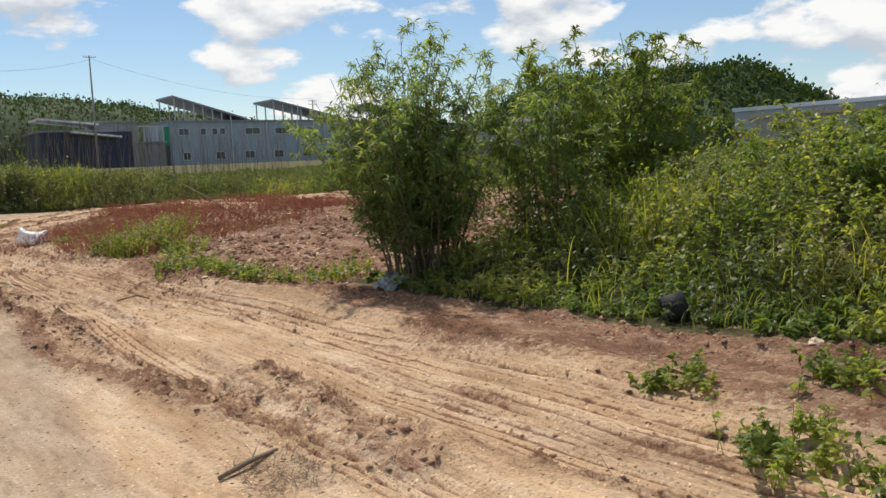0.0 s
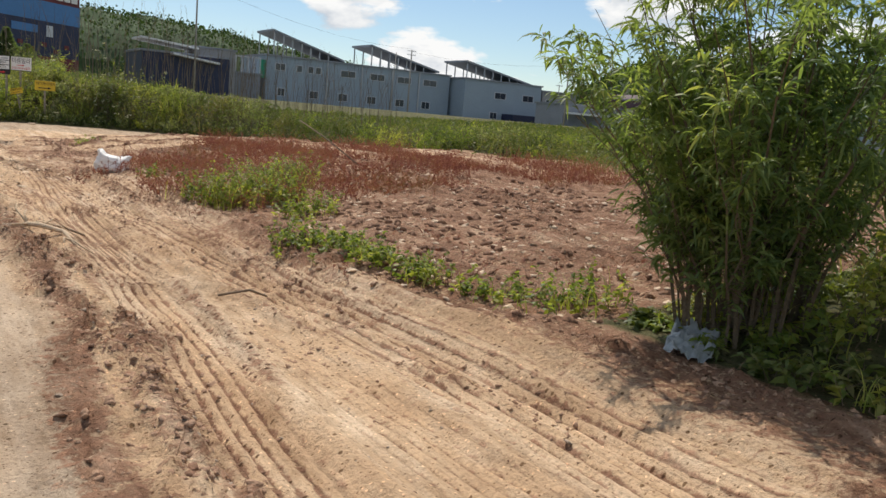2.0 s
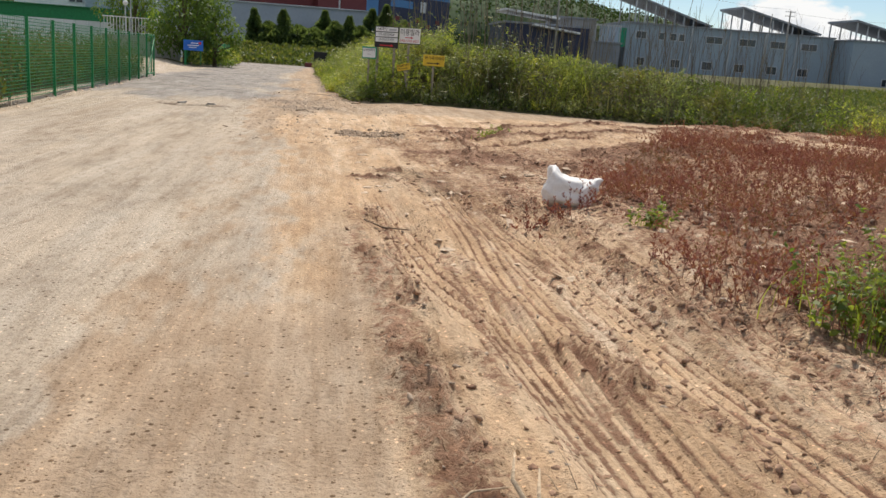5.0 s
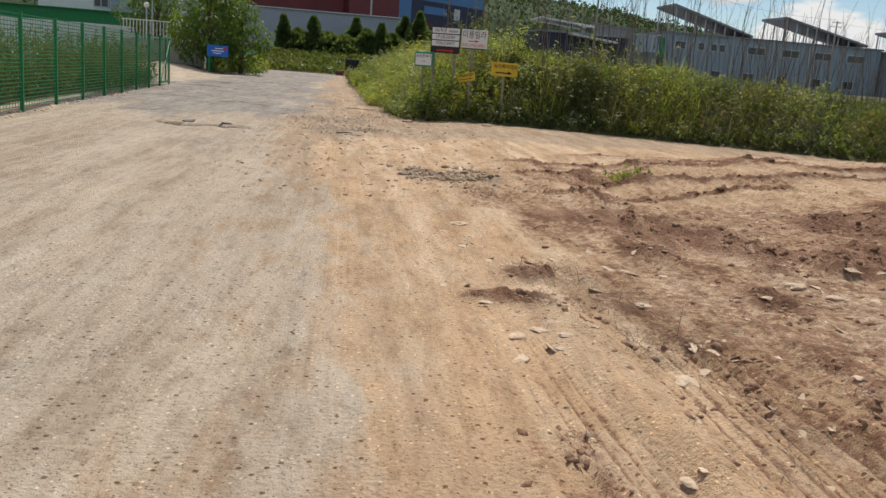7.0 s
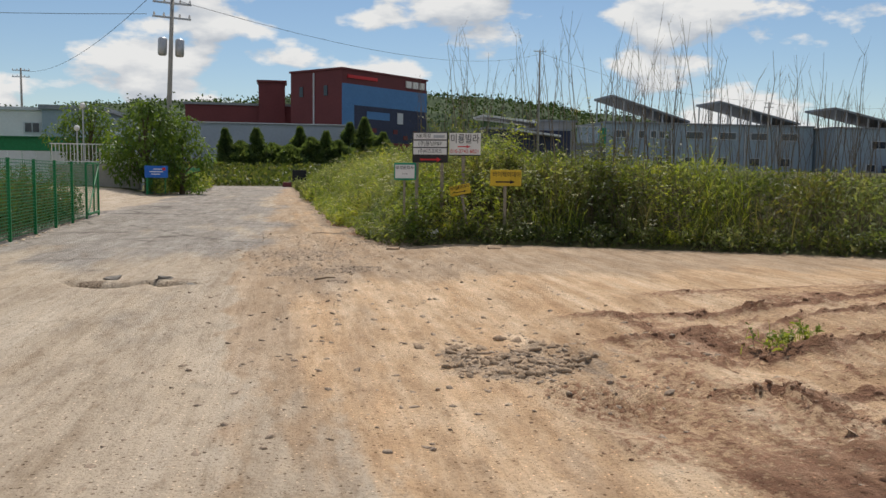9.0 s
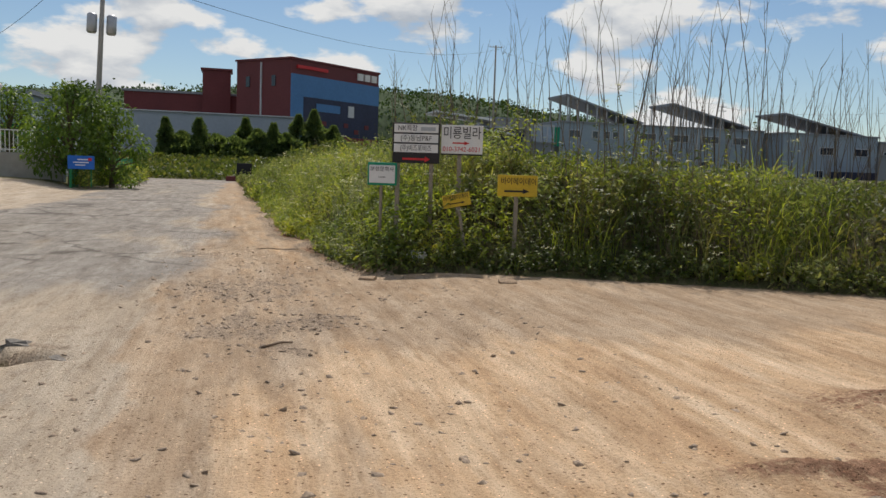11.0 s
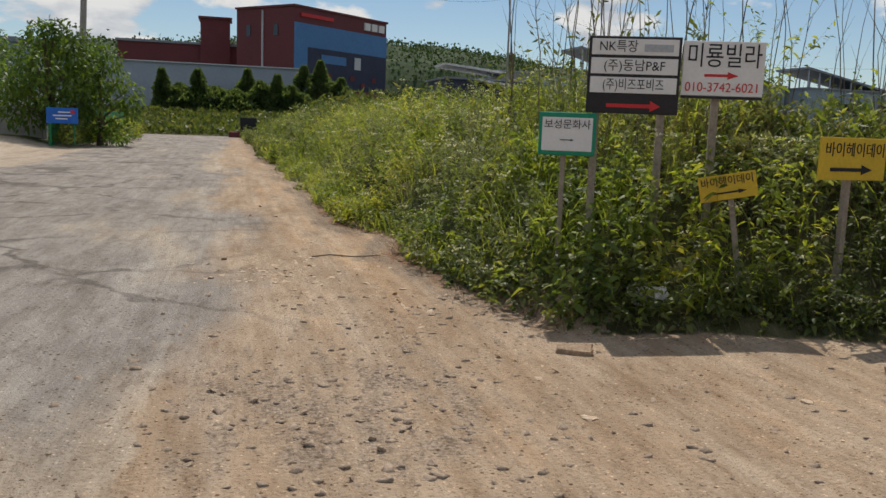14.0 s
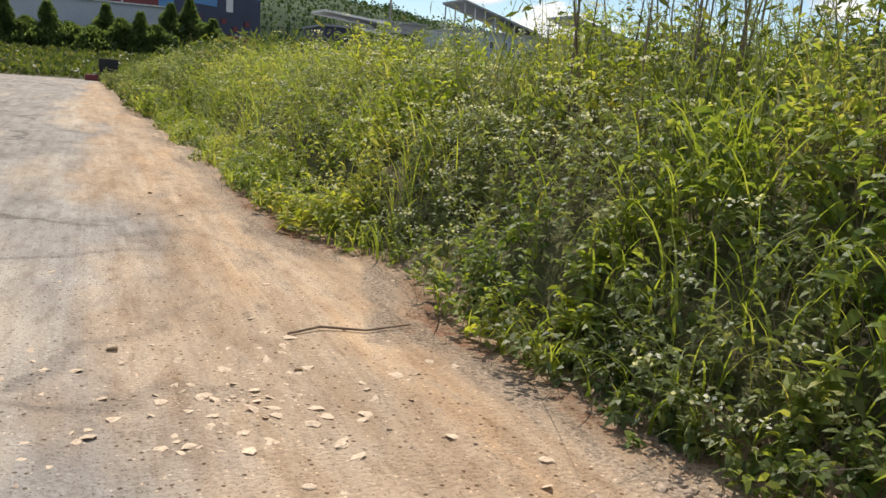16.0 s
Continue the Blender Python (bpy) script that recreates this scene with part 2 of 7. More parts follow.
        l.new(sp.outputs["Red"], pick.inputs[0])
        both = n.new("ShaderNodeMath")
        both.operation = 'MULTIPLY'
        l.new(near.outputs["Result"], both.inputs[0])
        l.new(pick.outputs[0], both.inputs[1])
        k = n.new("ShaderNodeMixRGB")
        k.blend_type = 'MULTIPLY'
        l.new(both.outputs[0], k.inputs["Fac"])
        l.new(col, k.inputs["Color1"])
        k.inputs["Color2"].default_value = (*tone, 1)
        col = k.outputs["Color"]
    g = ramp(fine, [(0.3, (0.78, 0.765, 0.75)), (0.46, (1, 1, 1)), (0.7, (1.12, 1.115, 1.11))])
    col = mix(1.0, col, g, 'MULTIPLY')
    g2 = ramp(grit, [(0.24, (0.70, 0.68, 0.66)), (0.36, (1, 1, 1)), (0.7, (1.03, 1.03, 1.03))])
    col = mix(1.0, col, g2, 'MULTIPLY')
    l.new(col, b.inputs["Base Color"])
    hsum = n.new("ShaderNodeMath")
    hsum.operation = 'MULTIPLY_ADD'
    hsum.inputs[1].default_value = 0.35
    l.new(grit, hsum.inputs[0])
    l.new(fine, hsum.inputs[2])
    wgt = n.new("ShaderNodeMath")
    wgt.operation = 'MULTIPLY_ADD'
    wgt.inputs[1].default_value, wgt.inputs[2].default_value = 3.2, 0.35
    l.new(sa.outputs["Green"], wgt.inputs[0])
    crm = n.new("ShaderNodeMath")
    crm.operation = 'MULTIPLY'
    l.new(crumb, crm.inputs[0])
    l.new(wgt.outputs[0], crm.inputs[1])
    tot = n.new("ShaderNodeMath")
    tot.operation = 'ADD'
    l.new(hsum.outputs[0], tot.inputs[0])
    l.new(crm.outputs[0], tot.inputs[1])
    bp = n.new("ShaderNodeBump")
    bp.inputs["Strength"].default_value, bp.inputs["Distance"].default_value = 0.85, 0.026
    l.new(tot.outputs[0], bp.inputs["Height"])
    l.new(bp.outputs["Normal"], b.inputs["Normal"])
    return m


M_GROUND = ground_material()
M_STONE = plain("stone", (0.62, 0.475, 0.335), 0.9, vary=0.3, scale=9, bump=0.5)
M_CLOD = plain("soil_clod", (0.235, 0.132, 0.082), 0.95, vary=0.4, scale=14, bump=0.6)
M_CRUMB = plain("crumbled_earth", (0.36, 0.225, 0.145), 0.95, vary=0.35, scale=14, bump=0.6)
M_GRAVEL = plain("gravel", (0.36, 0.275, 0.20), 0.9, vary=0.5, scale=20, bump=0.4)
M_RUBBLE = plain("rubble", (0.37, 0.265, 0.175), 0.9, vary=0.5, scale=9, bump=0.5)
M_ASPHALT = plain("old_asphalt", (0.21, 0.19, 0.165), 0.9, vary=0.4, scale=14, bump=0.6)
M_MAROON = plain("dark_maroon_cladding", (0.085, 0.05, 0.058), 0.7, vary=0.2, scale=0.4, fine=4)
M_WOOD = plain("weathered_timber", (0.30, 0.255, 0.20), 0.85, vary=0.3, scale=12, bump=0.4)
M_DRIFT = plain("dry_branch", (0.54, 0.41, 0.275), 0.85, vary=0.35, scale=16, bump=0.6)
M_TWIG = plain("dead_twig", (0.20, 0.145, 0.10), 0.9, vary=0.3, scale=20)
M_STRAW = plain("straw", (0.40, 0.34, 0.25), 0.9, vary=0.3, scale=9)
M_SIGNWHITE = plain("sign_white", (0.74, 0.73, 0.72), 0.5, vary=0.07, scale=5, bump=0.02)
M_SIGNBLACK = plain("sign_black", (0.028, 0.024, 0.026), 0.5, vary=0.3, scale=5, bump=0.03)
M_INK = plain("sign_ink", (0.02, 0.02, 0.025), 0.55, vary=0.1, bump=0.0)
M_RED = plain("sign_red", (0.55, 0.035, 0.04), 0.5, vary=0.12, bump=0.02)
M_YELLOW = plain("sign_yellow", (0.62, 0.42, 0.035), 0.5, vary=0.14, scale=5, bump=0.03)
M_TEAL = plain("sign_green", (0.015, 0.25, 0.145), 0.5, vary=0.15, bump=0.03)
M_BLUE = plain("sign_blue", (0.02, 0.13, 0.50), 0.45, vary=0.15, bump=0.02)
M_SACK = plain("white_sack", (0.80, 0.77, 0.73), 0.55, vary=0.1, scale=5, bump=0.2)
M_PLASTIC = plain("pale_plastic", (0.31, 0.33, 0.33), 0.35, vary=0.12, scale=7, bump=0.2, spec=0.6)
M_FENCE = plain("green_fence_paint", (0.02, 0.20, 0.07), 0.5, vary=0.3, scale=4, bump=0.05)
M_RUBBER = plain("black_rubber", (0.022, 0.022, 0.024), 0.75, vary=0.3, scale=9, bump=0.2)
M_FACTORY = plain("pale_cladding", (0.29, 0.355, 0.415), 0.6, vary=0.10, scale=0.25, fine=3, bump=0.05)
M_FACTORY2 = plain("beige_cladding", (0.30, 0.30, 0.30), 0.7, vary=0.12, scale=0.3, fine=3, bump=0.05)
M_DARKROOF = plain("dark_roof", (0.24, 0.26, 0.29), 0.5, vary=0.2, scale=0.4, fine=4)
M_WHITEROOF = plain("white_roof", (0.72, 0.73, 0.74), 0.5, vary=0.08, scale=0.4, fine=4)
M_BLUEROOF = plain("pale_blue_roof", (0.50, 0.58, 0.66), 0.45, vary=0.08, scale=0.4, fine=4)
M_BRICK = plain("dark_red_cladding", (0.145, 0.036, 0.04), 0.6, vary=0.16, scale=0.3, fine=3)
M_PANELBLUE = plain("blue_panel", (0.075, 0.20, 0.42), 0.5, vary=0.1, scale=0.3, fine=3)
M_PANELNAVY = plain("navy_panel", (0.028, 0.035, 0.075), 0.4, vary=0.3, scale=0.3, fine=3)
M_WALL = plain("grey_wall", (0.36, 0.40, 0.46), 0.7, vary=0.1, scale=0.3, fine=3)
M_CONC = plain("concrete", (0.40, 0.37, 0.33), 0.85, vary=0.2, scale=3, bump=0.3)
M_GLASS = plain("dark_window", (0.03, 0.04, 0.055), 0.12, vary=0.2, scale=1, bump=0.0, spec=0.6)
M_FRAME = plain("window_frame", (0.55, 0.57, 0.60), 0.5, vary=0.1)
M_STEEL = plain("galvanised_steel", (0.42, 0.43, 0.45), 0.45, 0.6, vary=0.15, scale=4)
M_POLE = plain("pole_concrete", (0.33, 0.31, 0.28), 0.85, vary=0.15, scale=3)
M_CABLE = plain("cable", (0.03, 0.03, 0.03), 0.6, vary=0.1)
M_BARK = plain("bark", (0.13, 0.10, 0.065), 0.9, vary=0.35, scale=12, bump=0.6)
M_HILL = plain("wooded_hill", (0.045, 0.075, 0.028), 0.9, vary=0.5, scale=0.06, fine=0.5, bump=0.0)
M_CROP = plain("crop_rows", (0.05, 0.085, 0.03), 0.9, vary=0.4, scale=0.3, fine=4, bump=0.0)
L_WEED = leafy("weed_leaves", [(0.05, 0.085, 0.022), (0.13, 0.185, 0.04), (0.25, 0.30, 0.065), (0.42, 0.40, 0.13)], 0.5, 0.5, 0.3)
L_MUGWORT = leafy("grey_green_leaves", [(0.08, 0.11, 0.045), (0.15, 0.19, 0.075), (0.23, 0.27, 0.11), (0.33, 0.33, 0.17)], 0.45, 0.5, 0.3)
L_LIME = leafy("yellow_green_leaves", [(0.07, 0.11, 0.02), (0.165, 0.22, 0.036), (0.29, 0.33, 0.056), (0.42, 0.385, 0.095)], 0.52, 0.5, 0.3)
L_GRASS = leafy("grass_blades", [(0.09, 0.125, 0.025), (0.18, 0.235, 0.04), (0.28, 0.325, 0.065), (0.42, 0.38, 0.15)], 0.48, 0.5, 0.3)
# darker grass and leaf tones: shade on the bank's face put into colour
L_SHADE_GRASS = leafy("shade_toned_grass", [(0.05, 0.07, 0.022), (0.09, 0.12, 0.035), (0.15, 0.17, 0.055), (0.26, 0.22, 0.11)], 0.3, 0.5, 0.3)
L_SHADE_LEAF = leafy("shade_toned_leaves", [(0.035, 0.056, 0.017), (0.075, 0.105, 0.027), (0.13, 0.16, 0.042), (0.21, 0.195, 0.075)], 0.35, 0.5, 0.3)
L_WILLOW = leafy("willow_leaves", [(0.075, 0.12, 0.045), (0.13, 0.19, 0.07), (0.20, 0.265, 0.095), (0.34, 0.36, 0.13)], 0.52, 0.5, 0.3)
L_BUSH = leafy("bush_leaves", [(0.065, 0.11, 0.025), (0.125, 0.185, 0.036), (0.20, 0.25, 0.05), (0.31, 0.285, 0.075)], 0.42, 0.5, 0.3)
L_TREE = leafy("tree_leaves", [(0.05, 0.09, 0.022), (0.10, 0.165, 0.032), (0.18, 0.25, 0.05)], 0.42)
L_PINE = leafy("conifer_leaves", [(0.05, 0.085, 0.042), (0.095, 0.14, 0.062), (0.16, 0.205, 0.085)], 0.5, 0.6)
L_HILL = leafy("far_woods", [(0.02, 0.04, 0.012), (0.04, 0.075, 0.02), (0.07, 0.11, 0.03)], 0.25, 0.7, 0.2)
L_REDWEED = leafy("red_weed", [(0.13, 0.045, 0.042), (0.23, 0.082, 0.074), (0.31, 0.14, 0.115), (0.20, 0.13, 0.07)], 0.25, 0.8, 0.1)
L_DRY = leafy("dry_stalks", [(0.10, 0.076, 0.056), (0.18, 0.14, 0.10), (0.28, 0.23, 0.175)], 0.1, 0.8, 0.1)
L_ROOT = leafy("brown_roots", [(0.10, 0.05, 0.035), (0.19, 0.105, 0.07), (0.36, 0.25, 0.17)], 0.1, 0.8, 0.1)
L_FLOWER = leafy("white_flowers", [(0.62, 0.60, 0.50), (0.75, 0.74, 0.66)], 0.3, 0.7, 0.1)

# ---- mesh helpers ----
RNG = np.random.default_rng(7)


def part(name, bm, mat, parent=None, label="", smooth=False):
    me = bpy.data.meshes.new(name)
    bm.to_mesh(me)
    bm.free()
    for mt in (mat if isinstance(mat, (list, tuple)) else [mat]):
        me.materials.append(mt)
    if smooth:
        me.shade_smooth()
    ob = new(name, me)
    if parent:
        ob.parent = parent
    if label:
        ob["label"] = label
    return ob


def empty(name, m=None):
    e = new(name)
    if m is not None:
        e.matrix_world = m
    return e


def box_bm(x0, x1, y0, y1, z0, z1, bevel=0.0, bm=None):
    bm = bm or bmesh.new()
    m = Matrix.Translation(((x0 + x1) / 2, (y0 + y1) / 2, (z0 + z1) / 2)) @ Matrix.Diagonal((x1 - x0, y1 - y0, z1 - z0, 1))
    r = bmesh.ops.create_cube(bm, size=1, matrix=m)
    if bevel:
        es = list({e for v in r["verts"] for e in v.link_edges})
        bmesh.ops.bevel(bm, geom=es, offset=bevel, segments=1, affect='EDGES')
    return bm


def tube_bm(points, radii, sides=6, bm=None):
    """A tapered tube along points."""
    bm = bm or bmesh.new()
    pts = [Vector(p) for p in points]
    rings = []
    for i, p in enumerate(pts):
        d = (pts[min(i + 1, len(pts) - 1)] - pts[max(i - 1, 0)]).normalized()
        a = d.orthogonal().normalized() if not rings else (prev - d * prev.dot(d)).normalized()
        prev = a
        b = d.cross(a)
        r = radii[i] if hasattr(radii, "__len__") else radii
        rings.append([bm.verts.new(p + (a * math.cos(2 * math.pi * k / sides) + b * math.sin(2 * math.pi * k / sides)) * r) for k in range(sides)])
    for r0, r1 in zip(rings, rings[1:]):
        for k in range(sides):
            bm.faces.new((r0[k], r0[(k + 1) % sides], r1[(k + 1) % sides], r1[k]))
    bm.faces.new(rings[0][::-1])
    bm.faces.new(rings[-1])
    return bm


def tri_object(name, verts, tris, mats, index=None, smooth=False):
    """One mesh from arrays of vertices and triangles."""
    me = bpy.data.meshes.new(name)
    verts, tris = np.asarray(verts, np.float32), np.asarray(tris, np.int32)
    me.vertices.add(len(verts))
    me.vertices.foreach_set("co", verts.ravel())
    me.loops.add(tris.size)
    me.loops.foreach_set("vertex_index", tris.ravel())
    me.polygons.add(len(tris))
    me.polygons.foreach_set("loop_start", np.arange(0, tris.size, 3, dtype=np.int32))
    for mt in mats:
        me.materials.append(mt)
    if index is not None:
        me.polygons.foreach_set("material_index", np.asarray(index, np.int32))
    me.polygons.foreach_set("use_smooth", np.full(len(tris), smooth))
    me.update(calc_edges=True)
    me.validate()
    return new(name, me)


def lattice(ix, iy, seed):
    h = (ix.astype(np.int64) * 374761393 + iy.astype(np.int64) * 668265263 + seed * 974711) & 0x7FFFFFFF
    h = ((h ^ (h >> 13)) * 1274126177) & 0x7FFFFFFF
    return ((h ^ (h >> 16)) & 0xFFFF) / 65535.0


def vnoise(x, y, seed=0):
    """Smooth noise from -1 to 1 on arrays."""
    ix, iy = np.floor(x), np.floor(y)
    fx, fy = x - ix, y - iy
    fx, fy = fx * fx * (3 - 2 * fx), fy * fy * (3 - 2 * fy)
    a, b = lattice(ix, iy, seed), lattice(ix + 1, iy, seed)
    c, d = lattice(ix, iy + 1, seed), lattice(ix + 1, iy + 1, seed)
    return ((a * (1 - fx) + b * fx) * (1 - fy) + (c * (1 - fx) + d * fx) * fy) * 2 - 1


def fbm(x, y, seed=0, octaves=4):
    s, a = 0.0, 1.0
    for i in range(octaves):
        s = s + a * vnoise(x * 2 ** i, y * 2 ** i, seed + i * 17)
        a *= 0.5
    return s


def step(a, b, v):
    t = np.clip((v - a) / (b - a), 0, 1)
    return t * t * (3 - 2 * t)


# ---- the lie of the land ----


def weed_inside(x, y):
    """Metres inside the field of weeds (negative on the road)."""
    edge_x = np.interp(y, [30, 34, 35, 36, 37, 38.5, 40, 45, 53, 62, 75, 95, 120], [3.4, 3.3, 3.2, 3.02, 2.86, 2.72, 2.62, 2.4, 2.25, 2.1, 1.9, 1.6, 1.6])
    edge_y = np.interp(x, [0, 3.2, 4.6, 7.8, 10.5, 14, 18, 25, 60, 200], [35.4, 34.95, 34.4, 33.05, 31.7, 28.9, 24.8, 21.5, 15, 10])
    ragged = 0.14 * vnoise(x * 0.25, y * 0.55, 101) + 0.12 * vnoise(x * 0.9, y * 1.3, 103)
    return np.minimum(x - edge_x, y - edge_y) + ragged * step(35.5, 38, y) + 0.3 * ragged


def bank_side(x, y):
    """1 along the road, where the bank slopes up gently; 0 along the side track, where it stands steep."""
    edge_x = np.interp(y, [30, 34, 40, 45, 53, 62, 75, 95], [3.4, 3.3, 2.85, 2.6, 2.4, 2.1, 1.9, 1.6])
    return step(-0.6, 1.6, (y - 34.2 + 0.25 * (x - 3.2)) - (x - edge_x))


def shrub_inside(x, y):
    """Metres inside the shrubs beside the start of the walk."""
    edge_x = np.interp(y, [-20, 2.6, 3.7, 5.5, 7.3, 30], [5.6, 5.35, 5.15, 5.0, 4.9, 4.9])
    edge_x = edge_x - 0.12 * vnoise(x * 0.9, y * 0.9, 105)
    return np.minimum(x - edge_x, 8.0 + 0.7 * vnoise(x * 0.45, y * 0.45, 107) * step(6.5, 8.5, x) + 0.25 * np.clip(x - 7, 0, 40) - y)


RUTS = ((2.45, 0.22, 0.42, 2.9, 0.22), (2.95, 0.16, 0.33, 0.6, 0.27), (3.42, 0.14, 0.28, 0.0, 0.25), (3.92, 0.14, 0.25, 2.0, 0.2))


# heaps of crumbled soil beside and between the tyre tracks: width, strength and course
BANDS = ((0.17, 1.0, ((2.35, 9.1), (2.2, 8.2), (2.17, 6.7), (2.26, 5.54), (2.4, 5.0))),
         (0.14, 1.0, ((2.78, 5.5), (2.66, 4.73), (2.57, 4.0), (2.4, 3.4))),
         (0.34, 0.75, ((3.88, 15.4), (4.16, 13.3), (4.34, 11.8), (4.36, 9.8), (4.42, 7.9), (4.55, 6.9), (4.85, 5.8), (4.9, 3.9), (5.0, 2.5))),
         (0.17, 1.0, ((1.8, 12.74), (2.04, 12.28), (2.22, 11.43), (2.32, 10.57), (2.5, 10.4))),
         (0.12, 0.9, ((1.99, 10.2), (2.12, 9.5))),
         (0.14, 0.8, ((2.36, 10.79), (2.68, 10.76))),
         (0.34, 0.85, ((3.66, 18.3), (3.67, 15.3), (3.95, 13.9), (4.2, 13.1), (4.42, 12.5))),
         (0.10, 0.8, ((2.24, 18.2), (2.13, 14.3), (2.11, 12.8))),
         (0.10, 0.8, ((2.88, 14.4), (3.11, 13.46), (3.21, 12.38), (3.23, 11.6))),
         (0.10, 0.7, ((3.55, 10.6), (3.62, 9.0), (3.5, 7.6))),
         (0.16, 0.9, ((1.82, 11.43), (2.26, 10.7))),
         (0.07, 0.9, ((2.91, 3.2), (2.95, 2.5))),
         (0.13, 1.0, ((3.86, 22.3), (3.62, 21.4))),
         (0.18, 0.9, ((4.0, 24.0), (4.08, 23.4))))


def heaps(x, y):
    """How deep in a heap of crumbled soil, 0 to 1."""
    out = np.zeros_like(x)
    px, py = x + 0.09 * vnoise(x * 3.3, y * 3.3, 131), y + 0.12 * vnoise(x * 2.1, y * 2.1, 133)
    for width, strength, course in BANDS:
        for (ax, ay), (bx, by) in zip(course, course[1:]):
            dx, dy = bx - ax, by - ay
            f = np.clip(((px - ax) * dx + (py - ay) * dy) / (dx * dx + dy * dy), 0, 1)
            r = np.hypot(px - ax - f * dx, py - ay - f * dy)
            out = np.maximum(out, strength * np.exp(-(r / width) ** 2 * 0.9))
    return out * step(-0.75, 0.1, vnoise(x * 1.4, y * 1.1, 135) + 0.25)


def land(x, y):
    """Height of the ground, and the weights of its kinds of soil; the soil weight also darkens tread grooves."""
    x, y = np.asarray(x, float), np.asarray(y, float)
    d = weed_inside(x, y)
    s = shrub_inside(x, y)
    near = step(70, 45, np.abs(y - 20)) * step(40, 20, np.abs(x))
    plot = step(3.75, 4.5, x + 0.25 * vnoise(x * 0.8, y * 0.8, 3)) * step(28.2, 26.6, y + 0.5 * vnoise(x * 0.5, y * 0.5, 5))
    z = -0.05 + 0.05 * step(24, 34, y)
    z = z + plot * (0.05 + 0.34 * step(4.0, 7.5, x)) + 0.10 * step(3.0, 4.5, x) * (1 - plot)
    z = z + 0.10 * np.exp(-((x - 4.2 - 0.1 * vnoise(y * 0.5, y * 0, 9)) / 0.28) ** 2) * step(21, 15, y) * (0.5 + 0.5 * vnoise(x * 1.3, y * 1.3, 11))
    z = z + np.where(d > 0, (0.85 * step(0.1, 2.8, d) * (1 - bank_side(x, y)) + 1.4 * np.clip((d - 0.1) / 3.2, 0, 1) ** 0.8 * bank_side(x, y)) * step(13, 5, d) * step(15, 9, x) + 0.15 * step(0.1, 2.0, d), 0) * step(3.0, 3.4, x) * step(120, 60, y)
    z = z + 0.07 * step(0.0, 0.14, d) * (1 - bank_side(x, y)) * step(2.9, 3.3, x) * step(16, 11, x)
    z = z + 2.3 * step(104, 140, y) + 1.2 * step(30, 90, x) * step(140, 92, y) + 0.45 * step(-5.4, -9, x) * step(48, 68, y) * step(100, 85, y)
    z = z + 0.42 * np.clip((s - 0.2) / 3.5, 0, 1) * step(30, 20, y) * step(25, 14, x)
    rough = plot * step(0.3, -0.3, s)
    lane = step(1.75, 2.25, x + 0.22 * vnoise(x * 1.1, y * 1.1, 21)) * step(20.5, 17.5, y + 0.8 * vnoise(x * 0.9, y * 0.9, 23)) * (1 - plot)
    wx, wy = x + 0.10 * vnoise(x * 4, y * 4, 25), y + 0.10 * vnoise(x * 4, y * 4, 27)
    clod = np.zeros_like(x)
    for i, (fr, am) in enumerate(((4.3, 0.5), (8.9, 0.55), (15.5, 0.5), (26.0, 0.25))):
        ca, sa = math.cos(0.7 + 1.3 * i), math.sin(0.7 + 1.3 * i)
        v = vnoise((wx * ca - wy * sa) * fr, (wx * sa + wy * ca) * fr, 31 + i)
        clod = clod + am * np.maximum(0, v) ** 1.4
    patch = step(-0.15, 0.45, fbm(x * 1.1 + 0.3 * wy, y * 0.55, 29, 3))
    rut_any = np.zeros_like(x)
    groove_shade = np.zeros_like(x)
    heap = heaps(x, y)
    for c, a, w, ph, half in RUTS:
        u = x - (c + a * np.sin(w * y + ph) + 0.05 * vnoise(y * 0.7, y * 0 + c, 41))
        band = np.exp(-(u / half) ** 4)
        tread = np.tanh(2.0 * np.sin(2 * math.pi * u / 0.072 + 1.1 * vnoise(y * 0.6, y * 0 + c, 45)) + 0.5)
        on = lane * step(-0.6, 0.2, vnoise(y * 0.3, y * 0 + c * 3, 47) + 0.6)
        z = z + on * (-0.05 * band + 0.017 * band * tread * (0.6 + 0.5 * vnoise(x * 2, y * 1.2, 46)) + (0.024 + 0.014 * clod) * np.exp(-((np.abs(u) - half * 1.35) / 0.07) ** 2))
        rut_any = np.maximum(rut_any, band * on)
        groove_shade = np.maximum(groove_shade, on * band * step(0.1, -0.8, tread) + 0.7 * on * np.exp(-((np.abs(u) - half * 1.25) / 0.06) ** 2) * step(-0.3, 0.5, vnoise(x * 4, y * 1.5, 48)))
    berm = np.exp(-((x - np.interp(y, [0, 3, 4.5, 5.5, 7, 10, 12, 16, 20], [2.45, 2.4, 2.3, 2.0, 1.8, 2.05, 2.1, 2.05, 2.0]) - 0.1 * vnoise(x, y * 1.2, 51)) / 0.16) ** 2) * step(20, 16, y) * step(-0.4, 0.4, vnoise(x * 0.3, y * 0.45, 53) + 0.2)
    z = z + berm * (0.015 + 0.10 * clod) + near * heap * (0.012 + 0.075 * clod)
    z = z + near * (lane * (1 - 0.8 * rut_any) * (0.045 * clod * (0.35 + patch) + 0.012 * fbm(x * 3, y * 3, 55, 3)) + rough * (0.055 * fbm(x * 0.9, y * 0.9, 61, 2) + (0.075 - 0.045 * step(15, 18, y)) * clod * (0.3 + patch) + 0.010 * fbm(x * 5, y * 5, 63, 3)))
    z = z + near * 0.008 * fbm(x * 1.9 + y * 0.6, y * 1.1 - x * 0.7, 71, 2)
